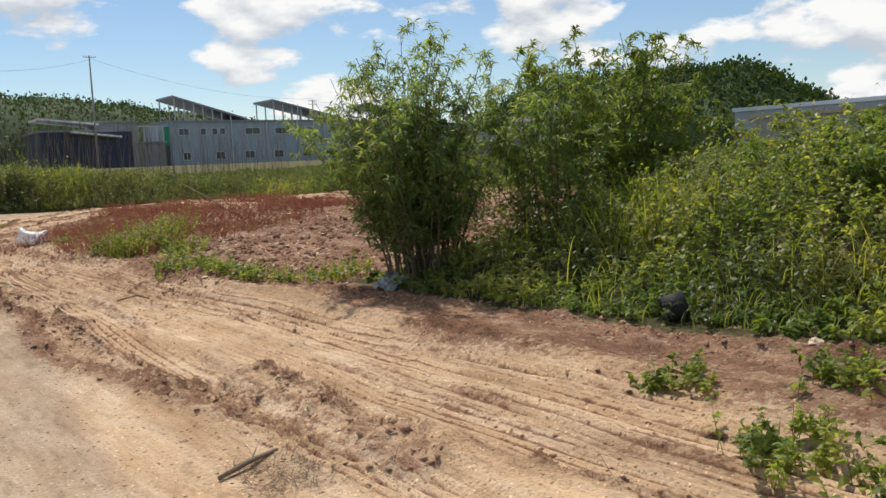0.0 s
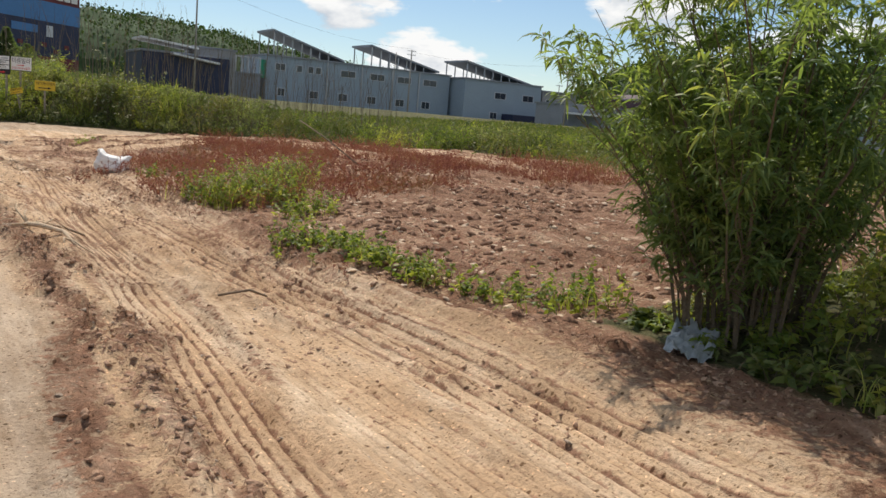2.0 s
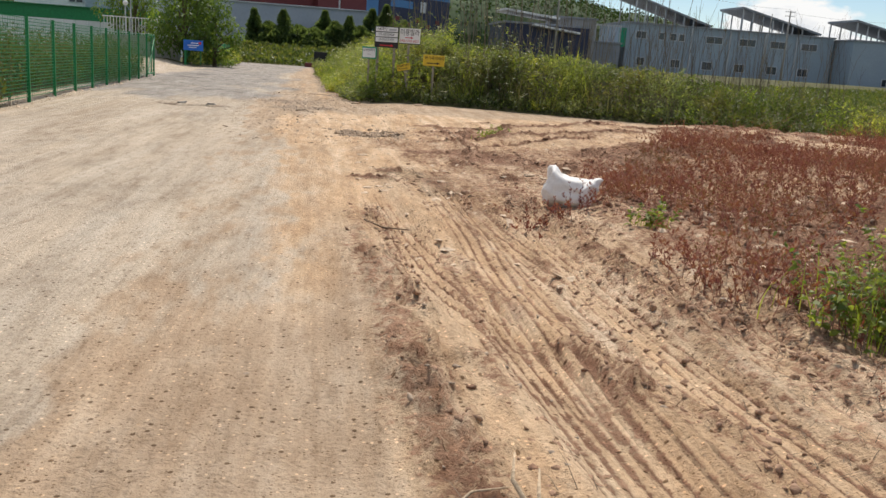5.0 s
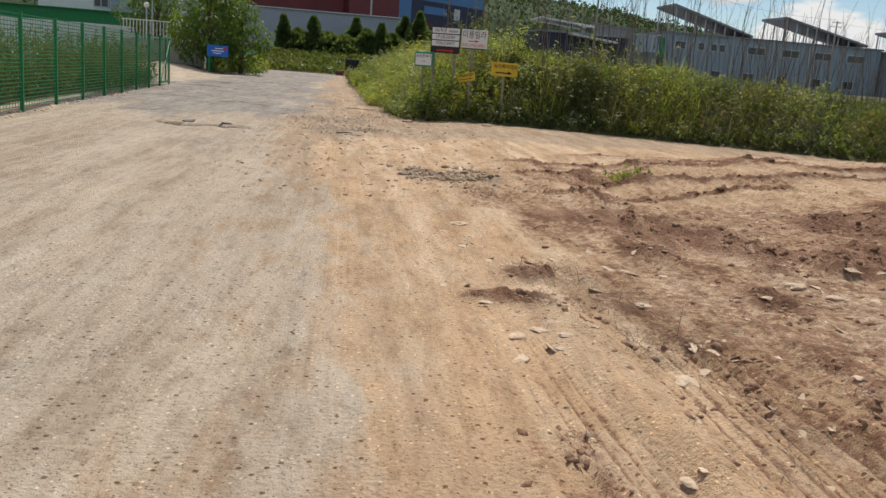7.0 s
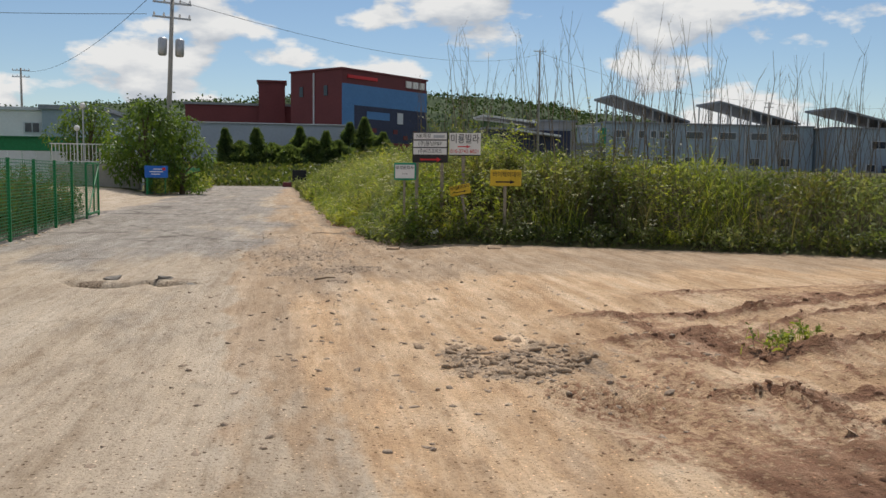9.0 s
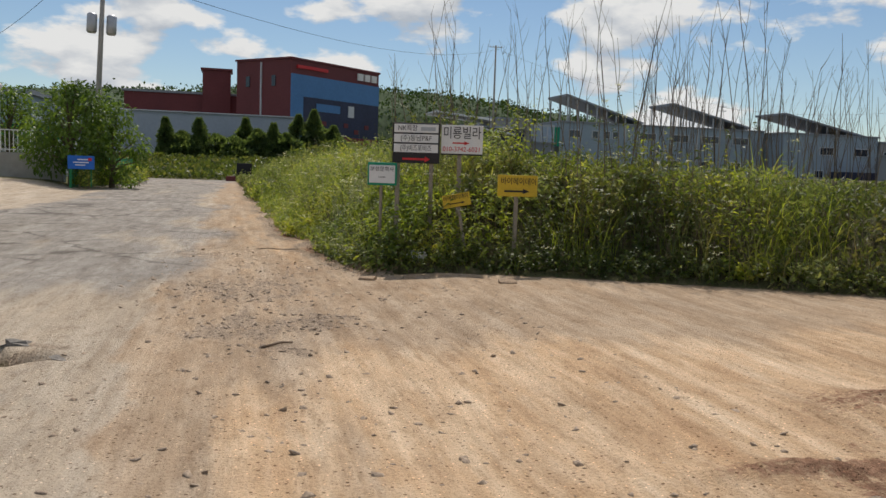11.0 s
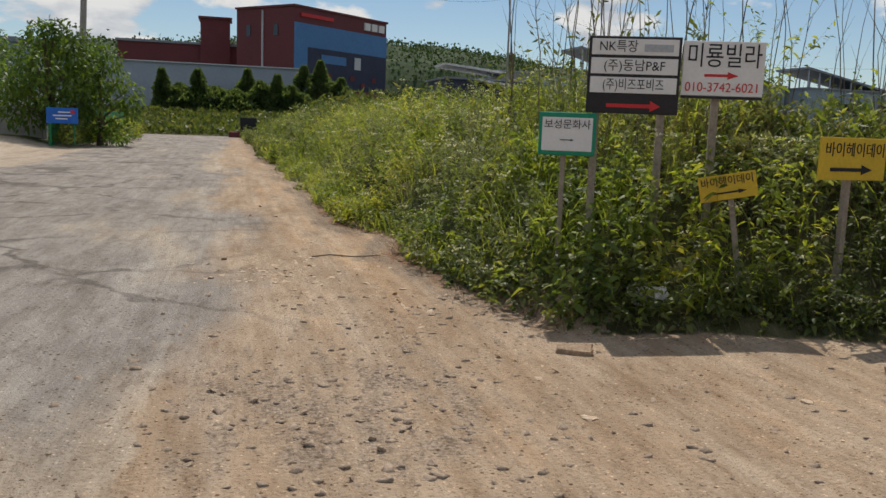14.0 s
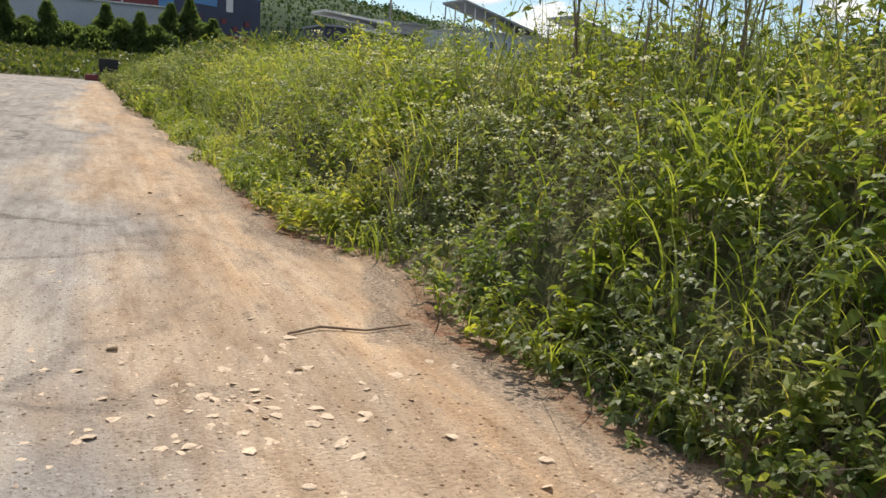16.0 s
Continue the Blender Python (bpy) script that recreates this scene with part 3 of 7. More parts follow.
    far_edge = np.exp(-((y - 27.6 - 0.5 * vnoise(x * 0.4, y * 0.1, 73)) / 0.35) ** 2) * step(4.2, 5.5, x) * step(16, 12, x)
    z = z + far_edge * (0.03 + 0.05 * clod)
    ridge = np.zeros_like(x)
    for c0, sl, ph in ((26.9, -0.02, 0.0), (26.2, 0.03, 2.0), (25.6, 0.06, 4.0), (24.9, 0.02, 5.0), (24.3, -0.05, 1.0)):
        u = y - (c0 + sl * (x - 4) + 0.22 * np.sin(0.8 * x + ph) + 0.12 * vnoise(x * 1.5, y * 0 + c0, 74))
        ridge = np.maximum(ridge, np.exp(-(u / 0.13) ** 2) * step(-0.3, 0.3, vnoise(x * 0.7, y * 0 + c0 * 3, 76) + 0.15))
    ridge = ridge * step(3.0, 4.2, x) * step(14, 11, x)
    for px, py, ax, ay in ((3.66, 21.6, 0.22, 0.8), (3.97, 23.9, 0.4, 0.6), (2.81, 20.6, 0.42, 0.32), (2.92, 19.2, 0.36, 0.32), (2.33, 20.0, 0.28, 0.16), (3.85, 20.0, 0.4, 0.5), (4.6, 20.6, 0.6, 0.5)):
        ridge = np.maximum(ridge, np.exp(-(((x - px) / ax) ** 2 + ((y - py) / ay) ** 2) ** 2) * step(-0.4, 0.5, vnoise(x * 3.1, y * 3.1, 80)))
    z = z + ridge * (0.02 + 0.075 * clod)
    wheel = step(2.3, 2.9, x) * step(7.0, 6.0, x) * step(20, 21, y) * step(27.3, 25.3, y)
    mark = np.sin(2 * math.pi * (x + 0.45 * y + 0.1 * vnoise(x, y, 5)) / 0.11) * step(-0.2, 0.3, vnoise(x * 0.7, y * 0.7, 77))
    z = z + wheel * (0.03 * fbm(x * 1.6, y * 1.6, 75, 3) + 0.03 * clod - 0.02 * mark)
    groove_shade = np.maximum(groove_shade, wheel * step(0.2, 0.9, mark))
    hole = np.exp(-(((x + 0.72 + 0.2 * vnoise(x * 3, y * 3, 79)) / 0.7) ** 2 + ((y - 30.25 + 0.25 * vnoise(x * 4, y, 78)) / 0.2) ** 2) ** 3)
    z = z - 0.20 * hole
    paving = step(0.75, 0.35, x + 0.12 * vnoise(x * 0.6, y * 0.6, 81) + 0.12 * vnoise(x, y * 2.5, 83)) * step(-40, -20, x)
    paving = np.maximum(paving, 0.6 * step(2.1, 0.9, x + 0.3 * vnoise(x * 0.8, y * 0.35, 84)) * step(12, 16, y) * step(28, 23, y))
    tar = 0.8 * step(2.4, -0.6, x + 0.6 * vnoise(x * 0.5, y * 0.3, 85)) * step(27, 36, y) * step(-6.6, -5.6, x)
    drive = step(-4.4, -5.4, x) * step(47, 49, y) * step(71, 66, y)
    tar = np.maximum(tar, 0.14 * step(0.62, 0.5, x + 0.05 * vnoise(x, y * 1.5, 86)) * step(15.5, 17.5, y) * step(-6.6, -5.6, x))
    tar = tar * (1 - drive)
    paving = np.maximum(paving, drive)
    soil = np.maximum.reduce([plot * (0.66 + 0.3 * patch + 0.2 * clod) * (1 - step(16.5, 19.5, y) * (0.68 - 0.5 * patch - 0.4 * clod)), 0.75 * berm, lane * (0.25 * clod + 0.08 * patch) * (1 - 0.85 * rut_any), lane * step(3.2, 3.7, x + 0.2 * vnoise(x, y * 1.5, 113)) * step(5, 8, y) * (0.45 + 0.3 * patch) * (1 - 0.6 * rut_any), 0.6 * far_edge, (0.2 + 0.25 * patch) * wheel, ridge])
    strip = np.exp(-((d - 0.1) / 0.22) ** 2) * step(3.6, 2.2, x - 0.3 * (y < 36)) * step(48, 42, y) * step(34, 35, y)
    worn = step(3.15, 3.8, x + 0.3 * vnoise(x * 1.1, y * 0.6, 115)) * step(8.5, 11, y) * step(20, 18, y) + step(2.5, 3.1, x + 0.4 * vnoise(x * 0.9, y * 0.9, 117)) * step(17, 18.5, y) * step(24.5, 22.5, y)
    # tread grooves get darker soil colour, which also stands in for their shade
    soil = np.maximum.reduce([soil, 0.75 * strip, np.clip(worn, 0, 1) * (0.40 + 0.35 * patch + 0.4 * clod) * (1 - 0.5 * rut_any), 0.85 * heap * (0.55 + 0.45 * clod), 0.72 * groove_shade * step(28, 26, y), 0.6 * ridge * (0.5 + 0.5 * clod)])
    out = step(-3.9 - 0.055 * (y - 29), -4.5 - 0.055 * (y - 29), x) * (1 - drive)
    # side-track foot: litter colour carried past the edge, darkening it for shade
    litter = np.maximum.reduce([np.where(bank_side(x, y) < 0.5, step(-0.15, 0.12, d), step(0.15, 0.6, d)), step(-0.35, 0.2, s) * step(30, 20, y), out, step(101, 105, y + 0 * x)])
    # pothole: broken dark asphalt, with its depth shade also put into colour
    crater = np.maximum.reduce([hole, np.exp(-(((x + 0.72) / 1.0) ** 2 + ((y - 30.3) / 0.38) ** 2) ** 2) * step(-0.25, 0.25, vnoise(x * 2.6, y * 5.5, 82) + 0.15)])
    litter = np.maximum(litter, 0.55 * hole)
    litter = np.where(x > 30, 1.0, litter)
    litter = np.where(y < -12, 0.0, litter)
    grav = 0.62 * np.exp(-(((x - 2.8) / 0.8) ** 2 + ((y - 25.4) / 0.7) ** 2) ** 2) + 0.72 * np.exp(-(((x - 1.85 + 0.4 * vnoise(x * 1.3, y * 1.3, 171)) / 0.85) ** 2 + ((y - 31.3 + 0.5 * vnoise(x * 1.3, y * 1.3, 173)) / 1.1) ** 2)) * (0.75 + 0.4 * vnoise(x * 3.5, y * 3.5, 175))
    grav = np.maximum(grav, 0.5 * np.exp(-(((x - 1.5) / 1.1) ** 2 + ((y - 33.6) / 1.3) ** 2) ** 2))
    grav = np.maximum(grav, 0.30 * step(0.2, 1.6, x) * step(29, 32, y) * step(3.4, 2.4, x))
    grav = np.maximum(grav, 0.6 * np.exp(-((d + 0.15) / 0.3) ** 2) * step(34, 36, y))
    grav = np.maximum(grav, 0.8 * crater)
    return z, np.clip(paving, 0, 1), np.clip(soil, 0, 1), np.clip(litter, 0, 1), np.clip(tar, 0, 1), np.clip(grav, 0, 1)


def ground_z(x, y):
    return land(x, y)[0]


def spaced(stops):
    """Grid lines: (from, to, spacing) stretches joined."""
    out = []
    for a, b, w in stops:
        out.extend(np.linspace(a, b, max(2, int(round((b - a) / w)) + 1))[:-1])
    out.append(stops[-1][1])
    return np.array(out)


GX = spaced([(-3000, -800, 550), (-800, -200, 100), (-200, -40, 16), (-40, -8, 2), (-8, -2, 0.25), (-2, 1.9, 0.06), (1.9, 4.7, 0.0175), (4.7, 8, 0.05), (8, 16, 0.14), (16, 30, 0.7), (30, 100, 4), (100, 300, 20), (300, 3000, 300)])
GY = spaced([(-3000, -300, 450), (-300, -40, 30), (-40, -5, 2.5), (-5, 0.5, 0.18), (0.5, 20, 0.04), (20, 42, 0.06), (42, 60, 0.18), (60, 100, 0.8), (100, 200, 5), (200, 600, 50), (600, 3500, 400)])


def build_ground():
    X, Y = np.meshgrid(GX, GY)
    Z, pav, soil, lit, tar, grav = land(X, Y)
    warm = step(1.0, 2.2, X + 0.4 * vnoise(X * 0.5, Y * 0.25, 87)) * step(31.5, 29, Y) * 0.85 + 0.3 * step(0.5, 1.5, X) * step(31.5, 33, Y)
    warm = np.maximum(warm, 0.6 * step(0.9, 1.5, X) * step(13, 16, Y) * step(31, 28, Y))
    nx, ny = len(GX), len(GY)
    me = bpy.data.meshes.new("ground")
    me.vertices.add(nx * ny)
    me.vertices.foreach_set("co", np.stack([X, Y, Z], -1).astype(np.float32).ravel())
    i = (np.arange(ny - 1)[:, None] * nx + np.arange(nx - 1)[None, :]).ravel()
    quads = np.stack([i, i + 1, i + 1 + nx, i + nx], -1).astype(np.int32)
    me.loops.add(quads.size)
    me.loops.foreach_set("vertex_index", quads.ravel())
    me.polygons.add(len(quads))
    me.polygons.foreach_set("loop_start", np.arange(0, quads.size, 4, dtype=np.int32))
    me.polygons.foreach_set("use_smooth", np.full(len(quads), True))
    me.update(calc_edges=True)
    one = np.ones_like(pav)
    for name, chans in (("zone", (pav, soil, lit, one)), ("zone2", (tar, grav, warm, one))):
        at = me.attributes.new(name, 'FLOAT_COLOR', 'POINT')
        at.data.foreach_set("color", np.stack(chans, -1).astype(np.float32).ravel())
    me.materials.append(M_GROUND)
    return tagged(new("ground", me), "dusty track, old paving and rough reddish soil", "ground", kind="structure")


build_ground()

# ---- plants ----


def unit(v):
    return v / np.maximum(np.linalg.norm(v, axis=-1, keepdims=True), 1e-9)


class Foliage:
    """Collects leaves, blades and stems as arrays, and makes one mesh of them."""

    def __init__(self):
        self.v, self.t, self.m, self.n = [], [], [], 0

    def add(self, v, t, mat):
        self.v.append(v.reshape(-1, 3))
        self.t.append(t.reshape(-1, 3) + self.n)
        self.m.append(np.full(t.reshape(-1, 3).shape[0], mat))
        self.n += self.v[-1].shape[0]

    def leaves(self, p, d, length, width, mat=0, fold=0.25, droop=0.25):
        """Pointed leaves with a folded midrib: base, two mid pairs and a tip."""
        n = len(p)
        if n == 0:
            return
        length, width = np.broadcast_to(length, n)[:, None], np.broadcast_to(width, n)[:, None]
        d = unit(d)
        side = unit(np.cross(d, np.array([0, 0, 1.0]) + 0.5 * RNG.normal(size=(n, 3))))
        up = np.cross(side, d)
        a = p + d * length * 0.35 - up * width * fold
        c = p + d * length * 0.7 - np.array([0, 0, 1.0]) * length * droop * 0.3
        tip = p + d * length - np.array([0, 0, 1.0]) * length * droop
        v = np.stack([p, a + side * width * 0.5 + up * width * fold * 2, a - side * width * 0.5 + up * width * fold * 2, c + side * width * 0.38, c - side * width * 0.38, tip], 1)
        k = np.arange(n)[:, None, None] * 6
        t = np.array([[0, 1, 2], [1, 3, 2], [2, 3, 4], [3, 5, 4]])[None] + k
        self.add(v, t, mat)

    def flakes(self, p, d, length, width, mat=0):
        """Small flat leaves of two triangles."""
        n = len(p)
        length, width = np.broadcast_to(length, n)[:, None], np.broadcast_to(width, n)[:, None]
        d = unit(d)
        side = unit(np.cross(d, RNG.normal(size=(n, 3))))
        mid = p + d * length * 0.5 + np.cross(side, d) * width * 0.15
        v = np.stack([p, mid + side * width * 0.5, p + d * length, mid - side * width * 0.5], 1)
        t = np.array([[0, 1, 2], [0, 2, 3]])[None] + np.arange(n)[:, None, None] * 4
        self.add(v, t, mat)

    def blades(self, p, lean, length, width, mat=0, segs=4, bend=0.9):
        """Grass blades that arch over; lean is the way they fall."""
        n = len(p)
        length, width = np.broadcast_to(length, n), np.broadcast_to(width, n)
        lean = unit(lean * np.array([1, 1, 0.0]))
        side = np.stack([-lean[:, 1], lean[:, 0], np.zeros(n)], -1)
        bend = np.broadcast_to(bend, n)
        rows, pos = [], p.copy()
        for i in range(segs + 1):
            f = i / segs
            w = (width * (1 - f ** 1.6) * 0.5 + 0.0006)[:, None]
            rows.append(np.stack([pos - side * w, pos + side * w], 1))
            ang = 0.12 + bend * f * 1.25
            pos = pos + (lean * np.sin(ang)[:, None] + np.array([0, 0, 1.0]) * np.cos(ang)[:, None]) * (length / segs)[:, None]
        v = np.concatenate(rows, 1)
        t = []
        for i in range(segs):
            a = 2 * i
            t += [[a, a + 1, a + 3], [a, a + 3, a + 2]]
        self.add(v, np.array(t)[None] + np.arange(n)[:, None, None] * (2 * segs + 2), mat)

    def stems(self, pts, radius, mat=1):
        """Three-sided tapered stems along pts (n, k, 3)."""
        n, k, _ = pts.shape
        radius = np.broadcast_to(radius, n)[:, None]
        rings = []
        for i in range(k):
            r = radius * (1 - 0.75 * i / (k - 1))
            for a in (0.3, 2.4, 4.5):
                rings.append(pts[:, i] + r * np.array([math.cos(a), math.sin(a), 0]))
        v = np.stack(rings, 1)
        t = []
        for i in range(k - 1):
            for j in range(3):
                a, b = 3 * i + j, 3 * i + (j + 1) % 3
                t += [[a, b, b + 3], [a, b + 3, a + 3]]
        self.add(v, np.array(t)[None] + np.arange(n)[:, None, None] * (3 * k), mat)

    def make(self, name, mats):
        return tri_object(name, np.concatenate(self.v), np.concatenate(self.t), mats, np.concatenate(self.m))


def stem_paths(root, height, lean, k=5, wobble=0.05):
    n = len(root)
    pts, f = [], np.linspace(0, 1, k)
    for i in range(k):
        off = lean * (f[i] ** 1.7)
        w = RNG.normal(size=(n, 3)) * wobble * (i > 0) * height[:, None] * 0.5
        w[:, 2] = 0
        pts.append(root + off * height[:, None] * np.array([1, 1, 0.0]) + w + np.array([0, 0, 1.0]) * (height * f[i])[:, None])
    return np.stack(pts, 1)


def along(pts, f):
    """Points at the fractions f (n, m) of the stems pts (n, k, 3), and the stems' direction there."""
    n, k, _ = pts.shape
    g = np.clip(f, 0, 0.9999) * (k - 1)
    i = g.astype(int)
    r = (g - i)[..., None]
    idx = np.arange(n)[:, None]
    a, b = pts[idx, i], pts[idx, i + 1]
    return a * (1 - r) + b * r, unit(b - a)


def leafy_stems(fo, root, height, leaves, length, width, lean=0.25, lo=0.15, spread=0.9, rise=0.35, rad=0.004, droop=0.3, flowers=0.0, fmat=2, small=False, mat=0):
    """Upright weeds: stems with leaves all along them."""
    n = len(root)
    if n == 0:
        return
    ln = RNG.normal(size=(n, 3)) * lean
    pts = stem_paths(root, height, ln)
    fo.stems(pts, rad, 1)
    f = lo + (1 - lo) * RNG.random((n, leaves)) ** 0.8
    p, d = along(pts, f)
    az = RNG.random((n, leaves)) * 2 * math.pi
    out = np.stack([np.cos(az), np.sin(az), rise + 0.5 * RNG.normal(size=az.shape)], -1) * spread + d * 0.25
    p, out = p.reshape(-1, 3), out.reshape(-1, 3)
    size = (1.15 - 0.55 * f).reshape(-1) * (0.7 + 0.6 * RNG.random(n * leaves))
    if small:
        fo.flakes(p, out, length * size, width * size, mat)
    else:
        fo.leaves(p, out, length * size, width * size, mat, droop=droop)
    if flowers:
        k = RNG.random(n) < flowers
        top = pts[k, -1]
        m = 14
        q = (top[:, None] + RNG.normal(size=(len(top), m, 3)) * np.array([0.045, 0.045, 0.010])).reshape(-1, 3)
        fo.flakes(q, RNG.normal(size=q.shape) * np.array([1, 1, 0.3]), 0.026, 0.022, fmat)


def scatter(n, x0, x1, y0, y1, keep):
    """Points on the ground in a rectangle where keep(x, y) holds."""
    x, y = RNG.uniform(x0, x1, n), RNG.uniform(y0, y1, n)
    k = keep(x, y)
    x, y = x[k], y[k]
    return np.stack([x, y, ground_z(x, y) - 0.01], -1)


# ---- the field of weeds beside the road ----
def under_signs(p, h):
    """Keeps the growth below the boards at the corner."""
    x, y = p[:, 0], p[:, 1]
    top = np.where(y < 35.0, 0.95, np.where(y < 36.3, np.where(x < 4.1, 1.15, 1.45), 9.0))
    return np.where((x < 6.1) & (y < 36.3), np.clip(np.minimum(h, top - p[:, 2]), 0.12, None), h)


def low_crown(p, h):
    """Keeps the field's growth at the height it has beside the side track."""
    x, y = p[:, 0], p[:, 1]
    top = np.interp(x, [5.5, 7, 9, 11, 13, 20, 30], [1.7, 1.85, 1.65, 1.55, 1.45, 1.3, 1.2]) + 0.16 * vnoise(x * 0.8, y * 0.8, 141)
    cut = np.clip(np.minimum(h, (top - p[:, 2]) * (0.8 + 0.2 * RNG.random(len(h)))), 0.15, None)
    return np.where((x > 5.2) & (y < 60), cut, h)


def clumps(p, cell, seed):
    """Which clump each plant belongs to: a random number of it, and how far out from its middle (0 to 1)."""
    ix, iy = np.floor(p[:, 0] / cell), np.floor(p[:, 1] / cell)
    best, num = np.full(len(p), 9.0), np.zeros(len(p))
    for dx in (-1, 0, 1):
        for dy in (-1, 0, 1):
            cx, cy = ix + dx, iy + dy
            qx, qy = (cx + lattice(cx, cy, seed)) * cell, (cy + lattice(cx, cy, seed + 1)) * cell
            r = np.hypot(p[:, 0] - qx, p[:, 1] - qy) / cell
            k = r < best
            best, num = np.where(k, r, best), np.where(k, lattice(cx, cy, seed + 2), num)
    return num, np.clip(best / 0.75, 0, 1)


def weed_bank():
    fo = Foliage()
    # along the road, and along the side track: the part that the walk passes
    a = scatter(11000, 2.0, 8.5, 33.0, 60.0, lambda x, y: (weed_inside(x, y) > np.where((y < 40) & (bank_side(x, y) > 0.5), 0.15, 0.08)) & (weed_inside(x, y) < 2.8 + 1.2 * vnoise(x, y, 5)) & (RNG.random(len(x)) < np.where(y < 46, 1.0, 0.6)))
    d = weed_inside(a[:, 0], a[:, 1])
    bs = bank_side(a[:, 0], a[:, 1])
    kind, out = clumps(a, 0.85, 11)
    h = (0.24 + (0.80 - 0.40 * bs) * step(0.0, 1.2, d)) * (0.8 + 0.4 * RNG.random(len(a))) * (1.25 - 0.75 * out ** 2) * (0.7 + 0.6 * (kind * 7.3 % 1))
    h = under_signs(a, h)
    for lo, hi, mat, leaf, width, lv, fl in ((0.0, 0.36, 0, 0.105, 0.034, 20, 0.05), (0.36, 0.60, 4, 0.09, 0.026, 23, 0.16), (0.60, 0.82, 5, 0.125, 0.038, 18, 0.02), (0.82, 1.01, 0, 0.155, 0.046, 14, 0.0)):
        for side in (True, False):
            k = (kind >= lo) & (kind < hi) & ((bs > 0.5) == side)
            # facing the side track, most clumps take leaf colour darkened for shade
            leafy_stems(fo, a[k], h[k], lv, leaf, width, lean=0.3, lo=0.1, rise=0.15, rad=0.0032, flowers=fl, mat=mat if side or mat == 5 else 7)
    g = scatter(26000, 2.0, 9.5, 33.0, 60.0, lambda x, y: (weed_inside(x, y) > np.where((y < 40) & (bank_side(x, y) > 0.5), 0.14, 0.06)) & (weed_inside(x, y) < 3.2))
    kg, og = clumps(g, 0.85, 11)
    keep = ((kg * 13.7 % 1) < 0.5) & (og < 0.95) | (RNG.random(len(g)) < 0.12)
    g, kg, og = g[keep], kg[keep], og[keep]
    dg = weed_inside(g[:, 0], g[:, 1])
    gh = under_signs(g, (0.35 + (0.55 - 0.15 * bank_side(g[:, 0], g[:, 1])) * step(0, 1.0, dg)) * (0.7 + 0.7 * RNG.random(len(g))) * (1.15 - 0.4 * og))
    fo.blades(g, RNG.normal(size=g.shape) + np.array([-0.7, -0.5, 0]), gh, 0.007 + 0.015 * RNG.random(len(g)) ** 2, mat=3, segs=5, bend=0.9 + 0.9 * RNG.random(len(g)))
    # low creeping growth over the foot of the bank
    e = scatter(9000, 1.5, 12.0, 31.0, 62.0, lambda x, y: (weed_inside(x, y) > np.where(bank_side(x, y) < 0.5, 0.05, 0.05) + 0.15 * vnoise(x * 2, y * 2, 3)) & (weed_inside(x, y) < 0.7))
    leafy_stems(fo, e, 0.06 + 0.26 * RNG.random(len(e)) ** 1.5, 12, 0.065, 0.030, lean=0.9, lo=0.05, rad=0.002)
    # growth hanging over the foot beside the side track, leaves darkened for shade
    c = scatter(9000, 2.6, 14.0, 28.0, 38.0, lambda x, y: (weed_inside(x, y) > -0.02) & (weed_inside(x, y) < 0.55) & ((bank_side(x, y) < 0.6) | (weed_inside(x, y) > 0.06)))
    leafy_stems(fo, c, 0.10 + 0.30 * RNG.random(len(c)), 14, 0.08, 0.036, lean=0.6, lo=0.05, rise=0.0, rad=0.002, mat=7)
    # bleached stalks that lie against the slope and at its foot
    s = scatter(5200, 2.0, 9.0, 33.0, 58.0, lambda x, y: (weed_inside(x, y) > -0.12) & (weed_inside(x, y) < 0.6))
    q = stem_paths(s, 0.05 + 0.28 * RNG.random(len(s)) ** 1.6, RNG.normal(size=(len(s), 3)) * 1.3 + np.array([-0.5, -0.3, 0]), 4, 0.08)
    fo.stems(q, 0.0025, 6)
    ob = fo.make("roadside_weeds", [L_WEED, M_TWIG, L_FLOWER, L_GRASS, L_MUGWORT, L_LIME, L_DRY, L_SHADE_LEAF])
    tagged(ob, "dense mixed green weeds and grass beside the track", "weeds", kind="stuff")


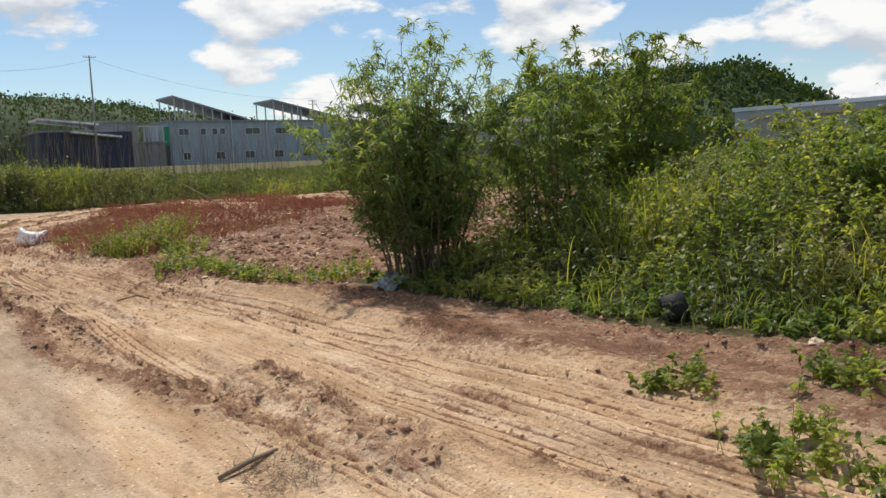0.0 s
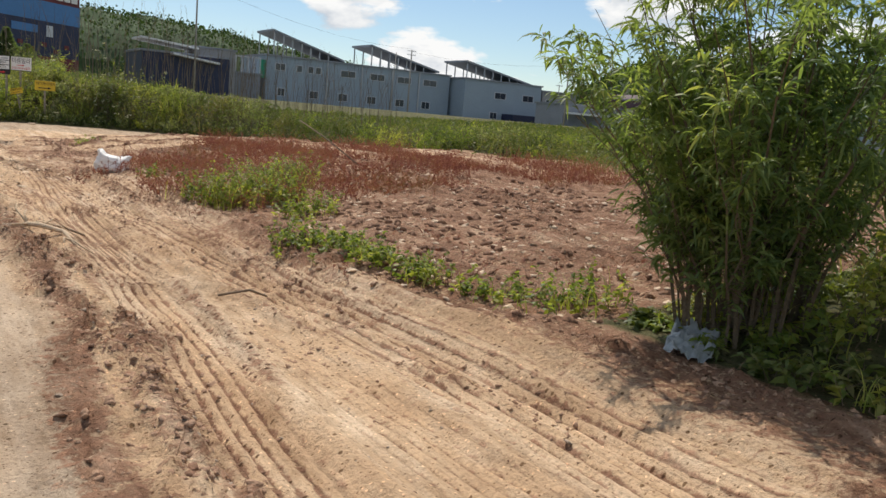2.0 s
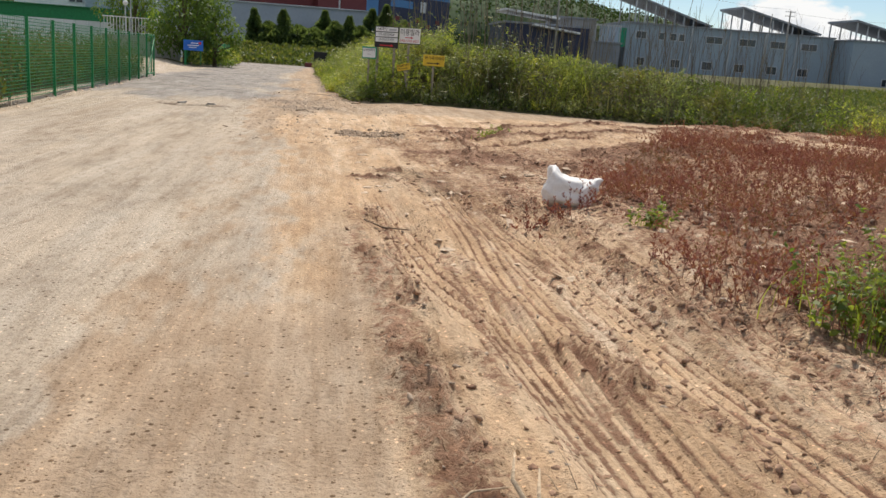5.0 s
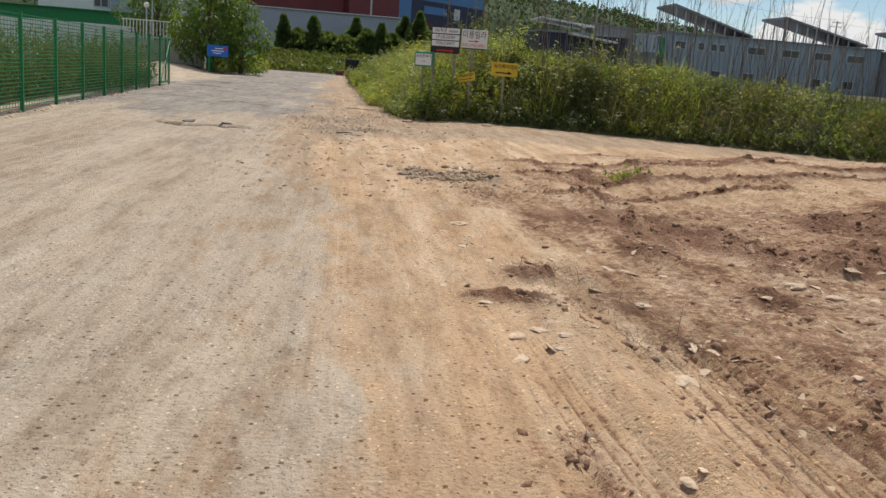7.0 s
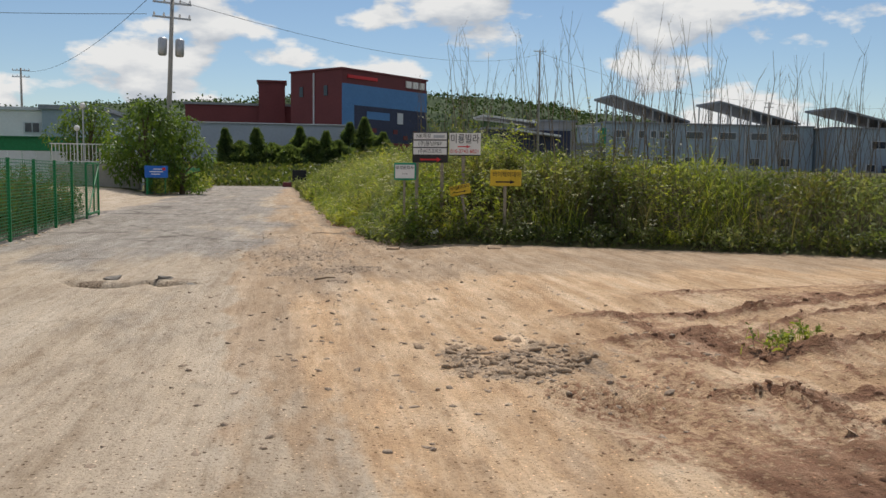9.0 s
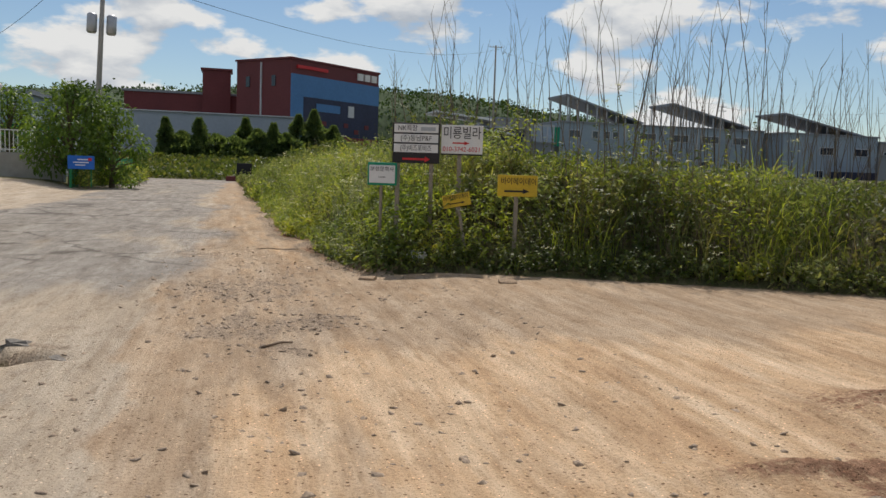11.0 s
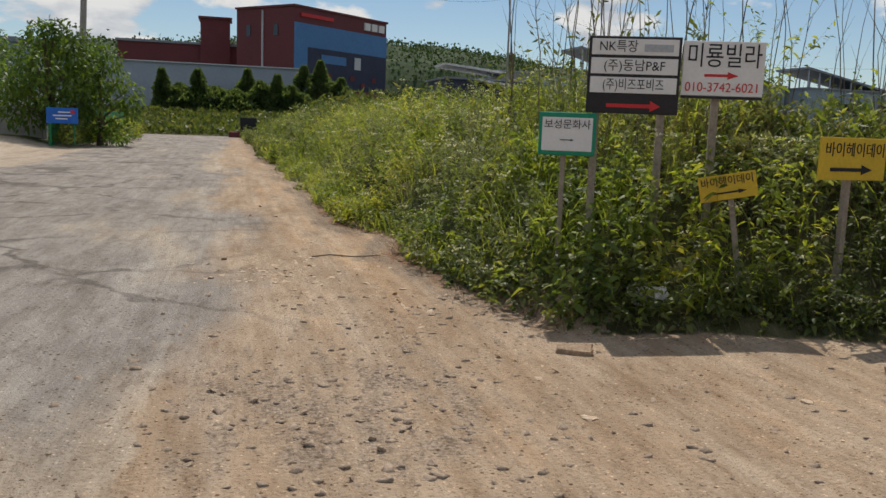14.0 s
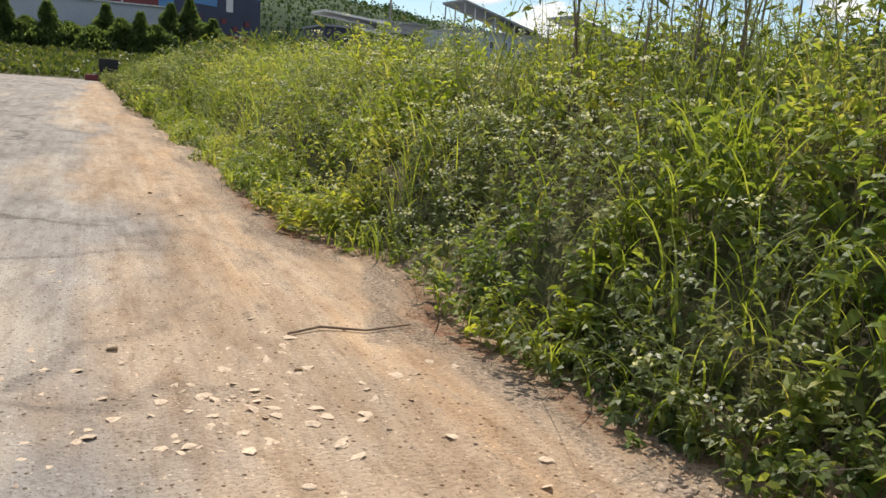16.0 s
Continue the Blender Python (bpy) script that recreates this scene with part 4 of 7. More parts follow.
def side_weeds():
    fo = Foliage()
    a = scatter(15000, 5.0, 26.0, 20.0, 40.0, lambda x, y: (weed_inside(x, y) > 0.05) & (weed_inside(x, y) < 3.0) & ((x > 8.3) | (weed_inside(x, y) > 1.2)))
    d = weed_inside(a[:, 0], a[:, 1])
    kind, out = clumps(a, 1.3, 21)
    h = (0.35 + 0.55 * step(0.0, 1.0, d)) * (0.75 + 0.5 * RNG.random(len(a))) * (1.15 - 0.45 * out ** 2) * (0.75 + 0.5 * (kind * 7.3 % 1)) * np.interp(a[:, 0], [7, 13], [1.25, 0.85])
    h = low_crown(a, under_signs(a, h))
    for lo, hi, mat in ((0.0, 0.45, 0), (0.45, 0.7, 4), (0.7, 1.01, 5)):
        k = (kind >= lo) & (kind < hi)
        leafy_stems(fo, a[k], h[k], 14, 0.14, 0.045, lean=0.25, rad=0.005, small=True, mat=mat)
    g = scatter(22000, 4.0, 28.0, 20.0, 42.0, lambda x, y: (weed_inside(x, y) > 0.05) & (weed_inside(x, y) < 3.0))
    g = g[(g[:, 0] > 6.2) | (g[:, 1] > 35.9)]
    kg, og = clumps(g, 1.3, 21)
    gh = (0.5 + 0.65 * RNG.random(len(g))) * (1.1 - 0.35 * og) * (0.7 + 0.6 * (kg * 3.7 % 1)) * np.interp(g[:, 0], [7, 13], [1.25, 0.8])
    gh = low_crown(g, gh)
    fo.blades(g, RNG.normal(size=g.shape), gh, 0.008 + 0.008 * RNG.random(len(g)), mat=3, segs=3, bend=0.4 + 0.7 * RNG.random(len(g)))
    v = scatter(6500, 1.2, 7.0, 57.0, 101.0, lambda x, y: (weed_inside(x, y) > 0.0) & (weed_inside(x, y) < 3.6))
    kv, ov = clumps(v, 1.6, 31)
    hv = (0.3 + 0.5 * RNG.random(len(v))) * (1.3 - 0.6 * ov) * (0.7 + 0.7 * kv)
    for lo, hi, mat in ((0.0, 0.5, 0), (0.5, 0.8, 4), (0.8, 1.01, 5)):
        k = (kv >= lo) & (kv < hi)
        leafy_stems(fo, v[k], hv[k], 11, 0.20, 0.07, lean=0.25, rad=0.005, small=True, mat=mat, flowers=0.08)
    # leaf and grass colours here include the shade on this face
    tagged(fo.make("side_track_weeds", [L_SHADE_LEAF, M_TWIG, L_FLOWER, L_SHADE_GRASS, L_MUGWORT, L_WEED]), "tall grass and weeds edging the side track", "weeds", kind="stuff")


def far_field():
    fo = Foliage()
    a = scatter(30000, 1.8, 75.0, 12.0, 105.0, lambda x, y: (weed_inside(x, y) > 2.6) & (RNG.random(len(x)) < np.where(y < 60, 1.0, 0.45)))
    h = (0.5 + 0.35 * RNG.random(len(a))) * np.where(a[:, 0] < 10, 1.3, 0.85) + 0.2 * fbm(a[:, 0] * 0.22, a[:, 1] * 0.22, 3, 3)
    h = low_crown(a, h)
    big = 0.13 + 0.0045 * np.maximum(0, a[:, 1] - 35)
    n = len(a)
    p = (a[:, None] + np.array([0, 0, 1.0]) * (h[:, None] * (0.35 + 0.65 * RNG.random((n, 12))))[..., None] + RNG.normal(size=(n, 12, 3)) * np.array([0.25, 0.25, 0.05]))
    dr = RNG.normal(size=(n * 12, 3)) * np.array([1, 1, 0.6]) + np.array([0, 0, 0.6])
    fo.flakes(p.reshape(-1, 3), dr, np.repeat(big, 12) * (0.5 + RNG.random(n * 12)), np.repeat(big, 12) * 0.30)
    b = scatter(9000, 13.5, 32.0, -4.0, 27.5, lambda x, y: (weed_inside(x, y) < 0.3) & (shrub_inside(x, y) < 0.5) & (x > 15.5 + 1.8 * vnoise(x * 0.3, y * 0.3, 7)))
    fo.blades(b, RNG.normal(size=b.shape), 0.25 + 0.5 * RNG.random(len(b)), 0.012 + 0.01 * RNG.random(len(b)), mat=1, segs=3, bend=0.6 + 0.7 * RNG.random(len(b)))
    b = scatter(2500, 13.0, 34.0, -6.0, 26.0, lambda x, y: (weed_inside(x, y) < 0.3) & (x > 15.5 + 1.5 * vnoise(x * 0.3, y * 0.3, 7)))
    m = len(b)
    p = b[:, None] + np.array([0, 0, 1.0]) * (0.45 * RNG.random((m, 10)))[..., None] + RNG.normal(size=(m, 10, 3)) * np.array([0.2, 0.2, 0.03])
    fo.flakes(p.reshape(-1, 3), RNG.normal(size=(m * 10, 3)) * np.array([1, 1, 0.6]) + np.array([0, 0, 0.5]), 0.12, 0.045)
    tagged(fo.make("field_weeds", [L_SHADE_LEAF, L_SHADE_GRASS]), "overgrown green field between road and factories", "weeds", kind="stuff")


def dead_reeds():
    fo = Foliage()
    n = 300
    a = scatter(n * 4, 4.2, 20.0, 34.5, 43.0, lambda x, y: (weed_inside(x, y) > 1.2) & ((x > 6) | (y > 36.4)) & (vnoise(x * 0.55, y * 0.5, 61) + 0.35 * vnoise(x * 1.7, y, 63) > np.where(x < 6.0, 0.25, -0.12)))[:n]
    h = 1.7 + 1.9 * RNG.random(len(a)) ** 0.8
    pts = stem_paths(a, h, RNG.normal(size=(len(a), 3)) * 0.10, 6, 0.018)
    fo.stems(pts, 0.009 + 0.007 * RNG.random(len(a)), 0)
    f = 0.55 + 0.45 * RNG.random((len(a), 5))
    p, d = along(pts, f)
    az = RNG.random(f.shape) * 6.28
    out = (np.stack([np.cos(az), np.sin(az), 1.3 + 0 * az], -1)).reshape(-1, 3)
    p = p.reshape(-1, 3)
    keep = RNG.random(len(p)) < 0.55
    p, out = p[keep], unit(out[keep])
    ln = 0.12 + 0.32 * RNG.random(len(p))
    tw = np.stack([p, p + out * (ln * 0.5)[:, None] + np.array([0, 0, 0.03]), p + out * ln[:, None] + np.array([0, 0, 0.10])], 1)
    fo.stems(tw, 0.005, 0)
    # dry stalks of last year standing low among the green
    b = scatter(9000, 3.8, 26.0, 22.0, 44.0, lambda x, y: (weed_inside(x, y) > 0.4) & (weed_inside(x, y) < 5) & (vnoise(x * 0.5, y * 0.5, 67) > -0.05))
    b = b[(b[:, 0] > 6.1) | (b[:, 1] > 36.3)]
    q = stem_paths(b, 0.72 * low_crown(b, 0.8 + 0.6 * RNG.random(len(b))), RNG.normal(size=(len(b), 3)) * 0.22, 4, 0.03)
    fo.stems(q, 0.005, 0)
    tagged(fo.make("dead_reed_stalks", [L_DRY]), "tall bare grey-brown dead stalks above the weeds", "reeds", kind="stuff")


weed_bank()
side_weeds()
far_field()
dead_reeds()


# ---- bushes beside the start ----
def willow(name, x, y, height, spread, n, label, mat, leaf=(0.085, 0.013), per=34, twigs=9):
    """A many-stemmed bush: stems, side twigs and narrow hanging leaves."""
    z = float(ground_z(x, y))
    base = empty(name, pose(x, y, z))
    fs, fl = Foliage(), Foliage()
    az = RNG.random(n) * 6.28
    r = spread * np.sqrt(RNG.random(n))
    root = np.stack([np.cos(az) * r * 0.30, np.sin(az) * r * 0.30, -0.05 + 0 * r], -1)
    h = height * (0.55 + 0.45 * RNG.random(n)) * (1 - 0.25 * (r / spread) ** 2)
    lean = np.stack([np.cos(az) * r, np.sin(az) * r, 0 * r], -1) * 0.62 / h[:, None] + RNG.normal(size=(n, 3)) * 0.06
    pts = stem_paths(root, h, lean, 7, 0.025)
    fs.stems(pts, 0.007 + 0.010 * RNG.random(n), 0)
    f = 0.13 + 0.87 * RNG.random((n, twigs)) ** 0.9
    p, d = along(pts, f)
    a2 = RNG.random(f.shape) * 6.28
    td = unit(np.stack([np.cos(a2), np.sin(a2), 0.9 + 0.5 * RNG.random(f.shape)], -1))
    tl = (0.22 + 0.34 * RNG.random(f.shape)) * (1.15 - 0.5 * f)
    p0, p1 = p.reshape(-1, 3), (p + td * tl[..., None]).reshape(-1, 3)
    mid = (p0 + p1) / 2 + np.array([0, 0, 0.03])
    end = p1 - np.array([0, 0, 0.05])
    tw = np.stack([p0, mid, end], 1)
    fs.stems(tw, 0.003, 0)
    g = RNG.random((len(tw), per)) ** 0.8
    q, dd = along(tw, g)
    a3 = RNG.random(g.shape) * 6.28
    out = np.stack([np.cos(a3), np.sin(a3), -0.15 + 0.55 * RNG.normal(size=a3.shape)], -1) * 0.8 + dd * 0.6
    m = q.reshape(-1, 3).shape[0]
    fl.leaves(q.reshape(-1, 3), out.reshape(-1, 3), leaf[0] * (0.6 + 0.7 * RNG.random(m)), leaf[1], droop=0.35, fold=0.1)
    s = tagged(fs.make("woody_base", [M_BARK]), kind="stuff")
    c = fl.make("crown", [mat])
    s.parent = c.parent = base
    return tagged(base, label, "bush")


willow("willow_bush", 5.5, 7.4, 2.55, 1.35, 72, "tall green willow bush with narrow drooping leaves", L_WILLOW, (0.105, 0.016), per=25, twigs=14)
willow("willow_bush", 6.7, 6.8, 2.15, 1.1, 22, "green willow bush with narrow leaves among shrubs", L_WILLOW, (0.115, 0.018), per=26, twigs=11)
willow("broadleaf_bush", 8.2, 7.2, 2.6, 1.45, 42, "high yellow-green bush with dense leaves", L_BUSH, (0.095, 0.022), 34, 14)
willow("broadleaf_bush", 9.4, 5.2, 1.15, 1.5, 26, "broad yellow-green bush with dense leaves", L_BUSH, (0.10, 0.028), 24, 9)
willow("broadleaf_bush", 8.2, 4.0, 0.8, 1.3, 20, "rounded green bush at the edge of the lot", L_BUSH, (0.09, 0.028), 22, 8)
willow("broadleaf_bush", 11.0, 3.0, 0.8, 1.6, 20, "sprawling green bush behind other shrubs", L_BUSH, (0.10, 0.03), 22, 8)


def shrub_floor():
    fo = Foliage()
    a = scatter(8000, 4.8, 13.0, -3.0, 9.5, lambda x, y: (shrub_inside(x, y) > 0.0 + 0.15 * vnoise(x * 1.5, y * 1.5, 5)) & (RNG.random(len(x)) < np.where(x < 8.5, 1.0, 0.55)))
    s = shrub_inside(a[:, 0], a[:, 1])
    kind, out = clumps(a, 0.8, 41)
    h = (0.15 + 0.42 * step(0.1, 1.8, s)) * (0.7 + 0.6 * RNG.random(len(a))) * (1.3 - 0.7 * out ** 2) * (0.6 + 0.8 * (kind * 7.3 % 1))
    for lo, hi, mat, leaf, width, lv in ((0.0, 0.4, 0, 0.09, 0.034, 16), (0.4, 0.7, 4, 0.11, 0.036, 14), (0.7, 1.01, 5, 0.08, 0.034, 17)):
        k = (kind >= lo) & (kind < hi)
        leafy_stems(fo, a[k], h[k], lv, leaf, width, lean=0.4, lo=0.05, rise=0.15, rad=0.003, mat=mat)
    g = scatter(16000, 4.8, 13.0, -3.0, 9.0, lambda x, y: (shrub_inside(x, y) > 0.0))
    kg, og = clumps(g, 0.8, 41)
    g = g[((kg * 13.7 % 1) < 0.4) | (RNG.random(len(g)) < 0.1)]
    fo.blades(g, RNG.normal(size=g.shape), (0.22 + 0.40 * step(0, 1.5, shrub_inside(g[:, 0], g[:, 1]))) * (0.6 + 0.8 * RNG.random(len(g))), 0.004 + 0.006 * RNG.random(len(g)), mat=3, segs=4, bend=0.8 + 0.9 * RNG.random(len(g)))
    t = np.stack([RNG.normal(6.6, 0.4, 420), RNG.normal(5.7, 0.35, 420)], -1)
    t = np.stack([t[:, 0], t[:, 1], ground_z(t[:, 0], t[:, 1]) - 0.01], -1)
    fo.blades(t, RNG.normal(size=t.shape), 0.35 + 0.4 * RNG.random(len(t)), 0.006 + 0.006 * RNG.random(len(t)), mat=3, segs=5, bend=0.35 + 0.6 * RNG.random(len(t)))
    o = scatter(4200, 12.5, 26.0, -6.0, 13.0, lambda x, y: shrub_inside(x, y) > 0.2)
    leafy_stems(fo, o, 0.25 + 0.4 * RNG.random(len(o)), 12, 0.16, 0.06, lean=0.4, lo=0.05, rise=0.15, rad=0.004, small=True, mat=4)
    w = scatter(420, 6.0, 13.0, -2.0, 8.0, lambda x, y: shrub_inside(x, y) > 0.8)
    leafy_stems(fo, w, 0.45 + 0.45 * RNG.random(len(w)), 36, 0.085, 0.03, lean=0.2, lo=0.25, rise=-0.1, rad=0.004, mat=5)
    tagged(fo.make("undergrowth", [L_WEED, M_TWIG, L_FLOWER, L_GRASS, L_SHADE_LEAF, L_BUSH]), "green undergrowth of grass and weeds around the bushes", "undergrowth", kind="stuff")


shrub_floor()


def weed_clump(x, y, size, h, n, label, grassy=0.3, mat=None):
    z = float(ground_z(x, y))
    base = empty("weed_clump", pose(x, y, z))

    def spots(k, f):
        p = np.stack([RNG.normal(size=k) * size * f, RNG.normal(size=k) * size * f, np.zeros(k)], -1)
        p[:, 2] = ground_z(x + p[:, 0], y + p[:, 1]) - z - 0.01
        return p
    fo = Foliage()
    leafy_stems(fo, spots(n, 0.45), h * (0.5 + 0.6 * RNG.random(n)), 16, 0.07, 0.027, lean=0.35, lo=0.05, rad=0.003)
    fl = tagged(fo.make("foliage", [mat or L_WEED, M_TWIG]), kind="stuff")
    fl.parent = base
    k = int(n * grassy * 4)
    if k > 10:
        gr = Foliage()
        gr.blades(spots(k, 0.4), RNG.normal(size=(k, 3)), h * (0.5 + 0.6 * RNG.random(k)), 0.006, bend=0.7 + 0.7 * RNG.random(k))
        gt = tagged(gr.make("grass_tuft", [L_GRASS]), kind="stuff")
        gt.parent = base
    tagged(base, label, "weed", "weed clumps on the bare soil")


for cx, cy, cs, ch, cn, cg in ((4.1, 3.24, 0.22, 0.15, 22, 0.1), (3.6, 2.38, 0.30, 0.17, 40, 0.1), (4.56, 2.54, 0.28, 0.18, 30, 0.1), (3.5, 1.72, 0.26, 0.24, 40, 0.1),
                               (4.6, 14.4, 0.55, 0.48, 70, 0.8), (5.1, 14.7, 0.5, 0.5, 60, 0.8), (5.6, 14.9, 0.5, 0.42, 50, 0.7), (5.2, 14.0, 0.4, 0.3, 36, 0.5), (5.09, 13.0, 0.4, 0.26, 36, 0.3),
                               (4.22, 10.9, 0.38, 0.24, 36, 0.3), (4.47, 10.55, 0.4, 0.18, 34, 0.3), (4.4, 10.1, 0.36, 0.22, 36, 0.3), (4.6, 9.7, 0.36, 0.2, 26, 0.4), (4.85, 9.1, 0.3, 0.18, 18, 0.3),
                               (4.31, 16.93, 0.2, 0.22, 12, 0.3), (4.9, 25.4, 0.3, 0.18, 16, 0.6), (5.1, 8.5, 0.4, 0.3, 26, 0.5)):
    weed_clump(cx, cy, cs, ch, cn, "low clump of bright green weeds on bare soil" if ch < 0.4 else "taller clump of green grass and weeds on soil", cg)


def red_weeds():
    """Withered red-brown dock and sorrel over the rough plot."""
    fo = Foliage()

    def keep(x, y):
        lo = np.interp(x, [3.4, 4.0, 5.0, 7.0, 8.3, 14], [16.2, 14.4, 13.4, 13.6, 13.6, 16.5])
        hi = np.interp(x, [3.4, 7.3, 12.7, 15], [17.3, 23.5, 25.0, 24.0])
        return (y > lo) & (y < hi) & (vnoise(x * 0.7, y * 0.7, 91) + 0.4 * vnoise(x * 2, y * 2, 93) > -0.12)
    a = scatter(15000, 3.3, 15.0, 12.5, 25.5, keep)
    h = 0.07 + 0.24 * RNG.random(len(a)) ** 1.3
    leafy_stems(fo, a, h * (0.55 + 0.9 * step(-0.4, 0.5, vnoise(a[:, 0] * 0.9, a[:, 1] * 0.9, 99))), 16, 0.040, 0.016, lean=0.75, lo=0.25, rise=0.9, rad=0.0028, small=True)
    tufts = scatter(2600, 2.3, 8.5, 7.5, 20.0, lambda x, y: (vnoise(x * 0.9, y * 0.9, 95) > 0.28) & (x > 4.1 + 0.5 * vnoise(x, y * 0.5, 97)))
    leafy_stems(fo, tufts, 0.05 + 0.10 * RNG.random(len(tufts)), 9, 0.03, 0.010, lean=0.7, lo=0.2, rad=0.002, small=True)
    ob = fo.make("red_sorrel", [L_REDWEED, L_REDWEED])
    tagged(ob, "withered reddish-brown sorrel over the bare plot", "weeds", kind="stuff")


red_weeds()


# ---- stones, clods and litter on the ground ----
def pebbles(name, pos, size, mat, label, category, flat=0.5):
    n = len(pos)
    base = np.array([[1, 0, 0], [-1, 0, 0], [0, 1, 0], [0, -1, 0], [0, 0, 1], [0, 0, -1], [0.6, 0.6, 0.55], [-0.6, 0.55, 0.5], [-0.55, -0.6, 0.5], [0.6, -0.55, 0.55]])
    tri = np.array([[4, 6, 7], [4, 7, 8], [4, 8, 9], [4, 9, 6], [0, 6, 9], [0, 2, 6], [2, 7, 6], [2, 1, 7], [1, 8, 7], [1, 3, 8], [3, 9, 8], [3, 0, 9], [0, 5, 2], [2, 5, 1], [1, 5, 3], [3, 5, 0]])
    v = base[None] * (1 + 0.28 * RNG.normal(size=(n, 10, 1))) * np.array([1, 0.8, flat])
    a = RNG.random(n) * 6.28
    ca, sa = np.cos(a)[:, None], np.sin(a)[:, None]
    v = np.stack([v[..., 0] * ca - v[..., 1] * sa, v[..., 0] * sa + v[..., 1] * ca, v[..., 2] + 0.3 * v[..., 0] * RNG.normal(size=(n, 1))], -1)
    v = v * size[:, None, None] + pos[:, None]
    t = tri[None] + np.arange(n)[:, None, None] * 10
    tagged(tri_object(name, v.reshape(-1, 3), t.reshape(-1, 3), [mat], smooth=flat > 0.4), label, category, kind="stuff")


def ground_litter():
    p = scatter(64000, 0.0, 4.4, 23.5, 36.5, lambda x, y: RNG.random(len(x)) < 0.03 + 0.95 * np.maximum(0, land(x, y)[5] - 0.22))
    pebbles("gravel", p + np.array([0, 0, 0.004]), 0.008 + 0.032 * RNG.random(len(p)) ** 2.5, M_GRAVEL, "patches of broken brownish-grey gravel on the track", "gravel")
    p = scatter(16000, 2.5, 5.6, 8.5, 24.5, lambda x, y: (x > 3.2 - 0.6 * (y > 17.5)) & (vnoise(x * 1.3, y * 0.9, 119) + 0.5 * vnoise(x * 3.7, y * 3.1, 121) > 0.15))
    pebbles("worn_clods", p, 0.006 + 0.030 * RNG.random(len(p)) ** 2.8, M_CRUMB, "loose crumbs of reddish earth over the rough soil", "soil", 0.7)
    p = scatter(900, 2.0, 3.4, 24.7, 26.4, lambda x, y: RNG.random(len(x)) < 0.9 * np.exp(-(((x - 2.72) / 0.62) ** 2 + ((y - 25.55) / 0.6) ** 2) ** 2) * step(-0.5, 0.2, vnoise(x * 4, y * 4, 151)))
    pebbles("broken_rubble", p + np.array([0, 0, 0.006]), 0.014 + 0.05 * RNG.random(len(p)) ** 1.8, M_RUBBLE, "patch of broken grey-brown rubble on the track", "rubble", 0.6)
    p = scatter(48000, 1.7, 9.0, 0.5, 28.0, lambda x, y: RNG.random(len(x)) < 0.36 * land(x, y)[2])
    pebbles("soil_clods", p, 0.006 + 0.026 * RNG.random(len(p)) ** 2.6, M_CLOD, "crumbled clods of reddish soil", "soil")
    p = scatter(120000, 1.5, 5.4, 1.5, 24.5, lambda x, y: RNG.random(len(x)) < 0.75 * np.maximum(0, heaps(x, y) - 0.25))
    pebbles("heaped_clods", p, 0.006 + 0.024 * RNG.random(len(p)) ** 2.6, M_CRUMB, "heaped clods of soil beside tyre tracks", "soil", 0.75)
    p = scatter(34000, 1.6, 4.3, 1.5, 20.0, lambda x, y: RNG.random(len(x)) < 0.7 * step(0.05, 0.5, vnoise(x * 1.6, y * 0.7, 111) + 0.5 * np.exp(-((x - 2.1) / 0.25) ** 2) - 0.15))
    pebbles("lane_clods", p, 0.004 + 0.022 * RNG.random(len(p)) ** 2.6, M_CRUMB, "crumbled earth beside the tyre tracks", "soil", 0.7)
    p = scatter(26000, 2.0, 10.0, 17.0, 27.5, lambda x, y: RNG.random(len(x)) < 0.7 * step(0.75, 0.95, land(x, y)[2]))
    pebbles("earth_clods", p, 0.009 + 0.036 * RNG.random(len(p)) ** 2.4, M_CLOD, "rough dark clods of reddish soil in rows", "soil", 0.7)
    p = scatter(46000, -3.5, 3.6, 0.5, 46, lambda x, y: (weed_inside(x, y) < 0) & (RNG.random(len(x)) < 0.16 + 0.5 * step(0.3, 1.6, x)))
    pebbles("pebbles", p, 0.005 + 0.017 * RNG.random(len(p)) ** 2.8, M_GRAVEL, "small scattered pebbles on the dusty track", "pebbles")
    p = scatter(3600, 4.2, 9.5, 8.0, 18, lambda x, y: (shrub_inside(x, y) < 0))
    pebbles("plot_stones", p, 0.007 + 0.045 * RNG.random(len(p)) ** 3.0, M_STONE, "pale stones strewn over the rough plot", "stones")
    p = scatter(9000, 4.2, 10.0, 8.0, 19.0, lambda x, y: (shrub_inside(x, y) < 0) & (vnoise(x * 0.9, y * 0.9, 161) + 0.4 * vnoise(x * 2.7, y * 2.7, 163) > 0.05))
    pebbles("plot_clods", p, 0.01 + 0.05 * RNG.random(len(p)) ** 2.4, M_CLOD, "rough reddish clods turned up over the plot", "soil", 0.75)
    p = scatter(900, 1.9, 5.5, 15.5, 23.5, lambda x, y: vnoise(x * 1.2, y * 1.2, 29) > -0.1)
    pebbles("crust_flakes", p, 0.012 + 0.055 * RNG.random(len(p)) ** 2.2, M_STONE, "pale flakes of broken earth crust on the soil", "stones", 0.22)
    p = scatter(2200, 0.3, 2.9, 33.0, 46.0, lambda x, y: (vnoise(x * 1.4, y * 0.9, 19) > 0.0) & (weed_inside(x, y) < 0.1))
    q = np.stack([RNG.normal(1.35, 0.42, 130), RNG.normal(37.5, 0.55, 130)], -1)
    p = np.concatenate([p, np.stack([q[:, 0], q[:, 1], ground_z(q[:, 0], q[:, 1])], -1)])
